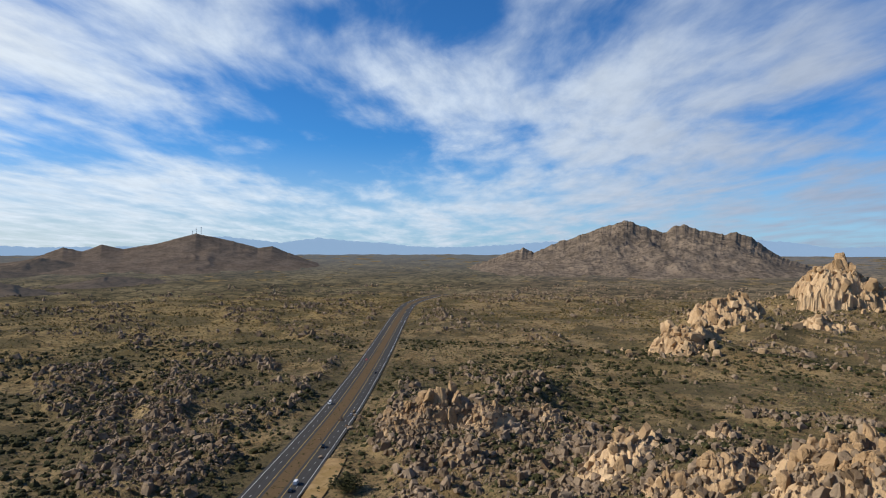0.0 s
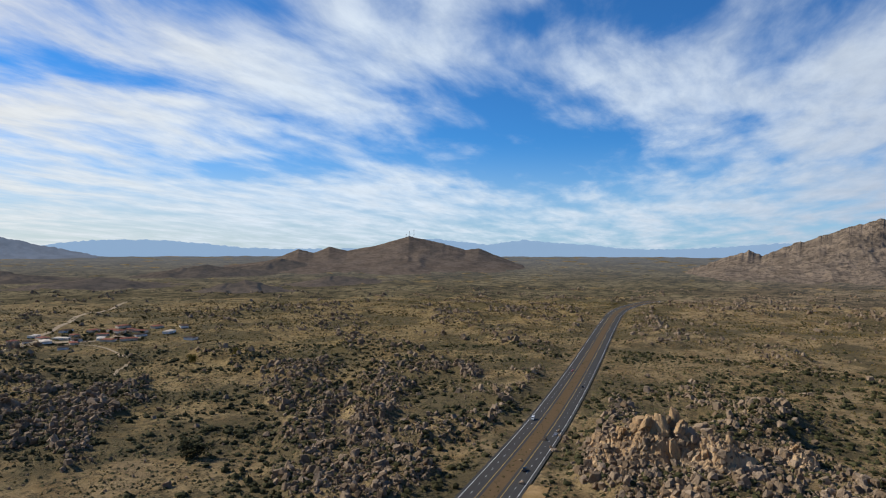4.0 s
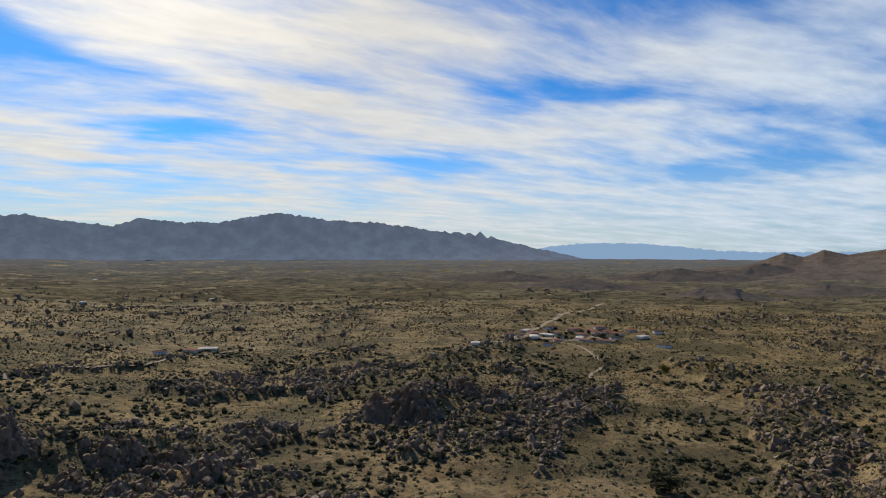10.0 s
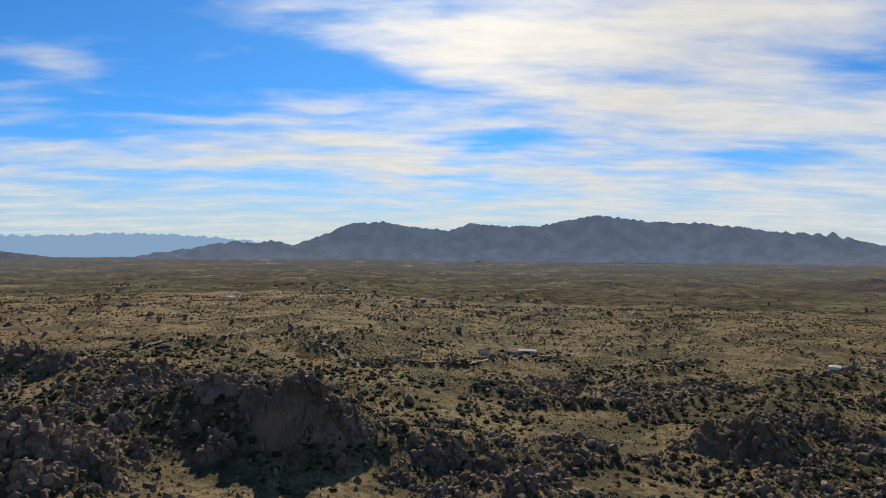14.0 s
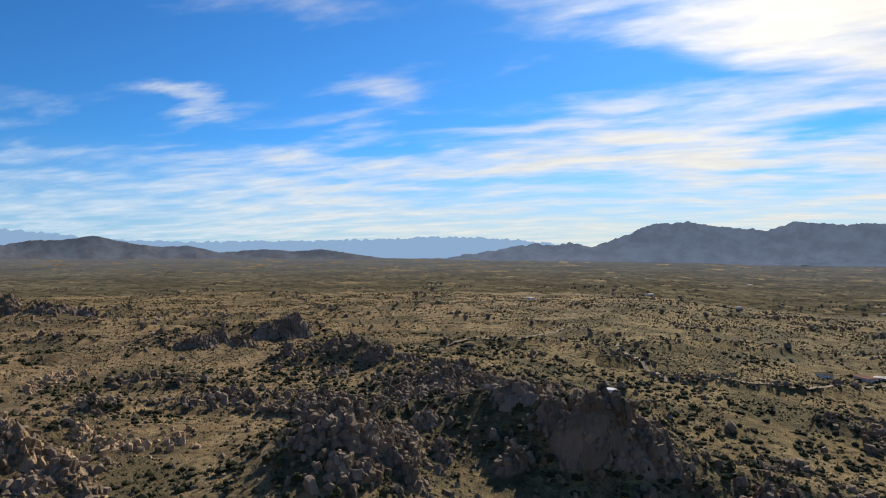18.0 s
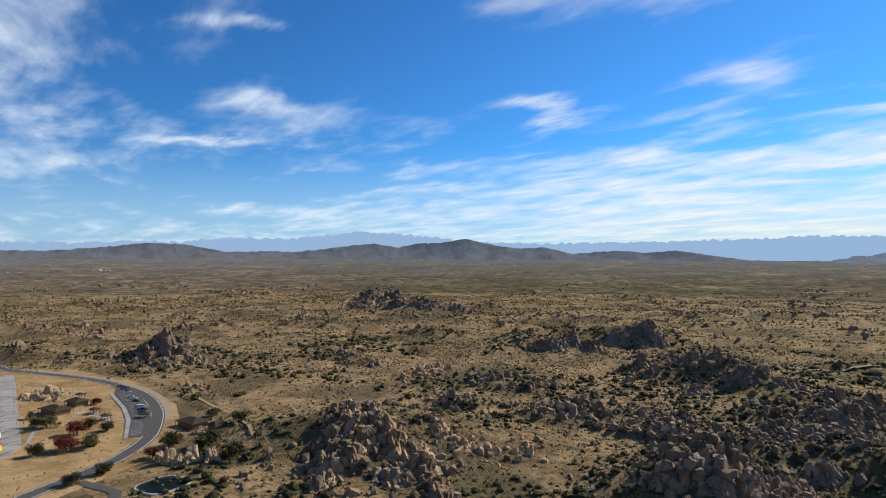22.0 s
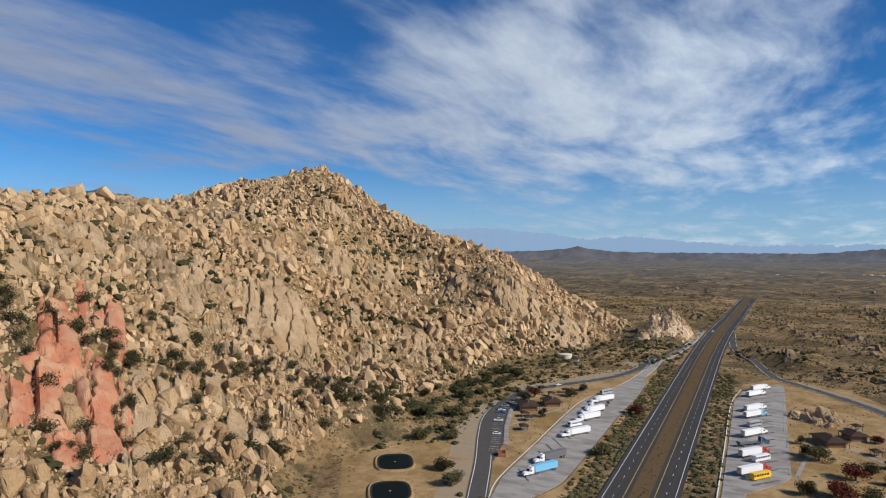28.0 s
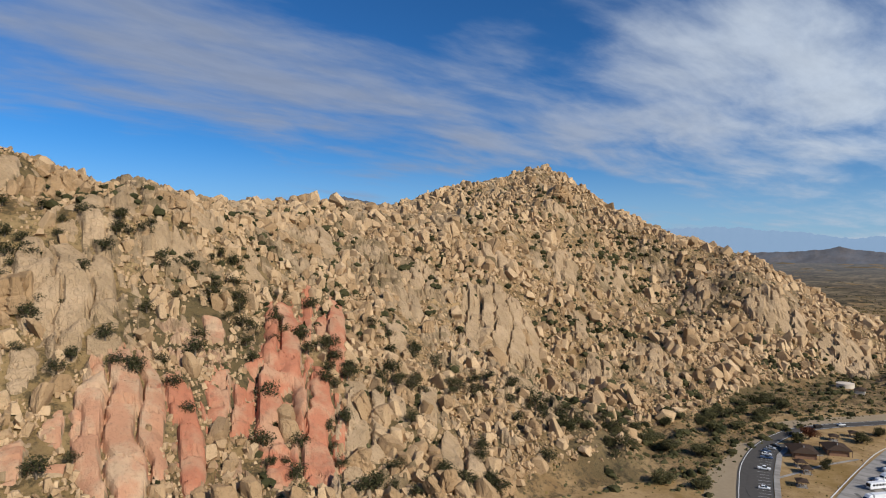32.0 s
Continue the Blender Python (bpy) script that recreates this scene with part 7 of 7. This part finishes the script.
# dirt roads over the plain
for pts, w in (([(640, 690), (668, 701), (771, 781), (880, 870), (944, 885), (1103, 1002), (1300, 1120)], 9), ([(-260, 545), (-232, 563), (-215, 592), (-190, 641), (-173, 688), (-150, 760)], 5), ([(-70, 640), (-55, 606), (-31, 561), (-10, 520)], 4.5),
               ([(20, 556), (63, 566), (92, 576), (160, 660), (240, 700)], 4.5), ([(470, 370), (486, 385), (529, 416), (600, 520), (610, 600)], 3.5), ([(476, 582), (540, 600), (600, 630)], 6)):
    path = spline(pts, 8)
    tagged(new("dirt_road", lane_strip("dirt_road", path, -w / 2, w / 2, 0.45, PALE_DIRT)), "pale dirt track through the scrub", "dirt road", kind="structure")
yard_path = spline([(575, 665), (620, 610), (690, 550)], 8)
tagged(new("dirt_yard", lane_strip("dirt_yard", yard_path, -10, 8, 0.5, PALE_DIRT)), "bare dirt yard between ranch houses", "yard", kind="structure")
pull = spline([(240, -62), (262, -64), (290, -66), (315, -66)], 4)
tagged(new("pullout", lane_strip("pullout", pull, -9, 2, 0.5, DIRT)), "pale dirt pull-out beside the highway", "pull-out", kind="structure")


def mast(x, y, z, h, label):
    t = tagged(new("radio_mast"), label, "mast", "summit masts")
    t.matrix_basis = pose(x, y, z)
    for px, py in ((-0.9, -0.6), (0.9, -0.6), (0, 1.0)):
        part("leg", box_mesh("leg", STEEL, (px - 0.25, px + 0.25, py - 0.25, py + 0.25, -6, h)), t)
    for k in range(1, 6):
        part("brace", box_mesh("brace", STEEL, (-1.1, 1.1, -0.8, 1.2, h * k / 6, h * k / 6 + 0.4)), t)
    part("antenna", box_mesh("antenna", WHITE_WALL, (-1.4, 1.4, -1.4, 1.4, h - 5, h - 2), bevel=0.4), t)


for k, (mx, my, h) in enumerate(((3066, 1112, 42), (3074, 1091, 50), (3060, 1128, 28))):
    mast(mx, my, 138, h, ("white and red lattice radio mast on a summit", "tall lattice radio mast on a summit", "short lattice radio mast on a summit")[k])

for k, (fx, fy) in enumerate(((-2950, 375), (-2960, 400), (-2940, 428), (-2985, 240), (-2900, 80), (-318, 2300), (-213, 2330), (116, 2340), (354, 2310), (602, 2280), (-120, 1500), (-330, 1250), (60, 1350), (330, 1500))):
    house(fx, fy, (k * 31) % 90, 10 + k % 3 * 4, 8, 3.2, WHITE_WALL, STUCCO, "far white building on the valley floor")


# blue roadside panel at the truck entrance
panel = tagged(new("road_sign"), "small blue roadside sign on two posts", "sign")
SIGN_BLUE = paint("sign_blue", (0.02, 0.10, 0.36), 0.4)
part("panel", box_mesh("panel", SIGN_BLUE, (-0.05, 0.05, -1.9, 1.9, 1.4, 3.2), bevel=0.02), panel)
for k in range(2):
    part("post", box_mesh("post", BARK, (-0.13, -0.05, -1.3 + 2.6 * k - 0.05, -1.25 + 2.6 * k, -0.2, 3.1)), panel)
    part("text_bar", box_mesh("text_bar", PAINT_WHITE, (0.05, 0.07, -1.4, 1.4, 1.85 + 0.6 * k, 2.1 + 0.6 * k)), panel)
panel.matrix_basis = pose(-279, -5.2, 0.1)

rest_road([(-499.0, 123.0), (-437.0, 113.0), (-400.0, 113.0), (-370.0, 116.0), (-334.0, 112.0), (-305.0, 106.0)], 2.2, "faint dirt track over the grassland", DIRT, False, 0.25)

# lot lights along the truck bays
first = None
for px, py in [(-521.0, 15.0), (-482.0, 14.0), (-453.0, 13.0), (-421.0, 13.0), (-374.0, 12.0)]:
    if first is None:
        first = tagged(new("lot_light"), "grey steel lot light on a thin pole", "lamp", "lot lights")
        part("pole", drum("pole", STEEL, 0.09, 7.0, 8, "z"), first).location.z = 3.5
        part("base", drum("base", CONCRETE, 0.3, 0.7, 10, "z"), first).location.z = 0.35
        part("lamp_head", box_mesh("lamp_head", STEEL, (-0.2, 0.2, -1.1, 0.15, 6.9, 7.1), bevel=0.04), first)
        one = first
    else:
        one = copy_thing(first, Matrix.Identity(4))
    one.matrix_basis = pose(px, py, 0.2)
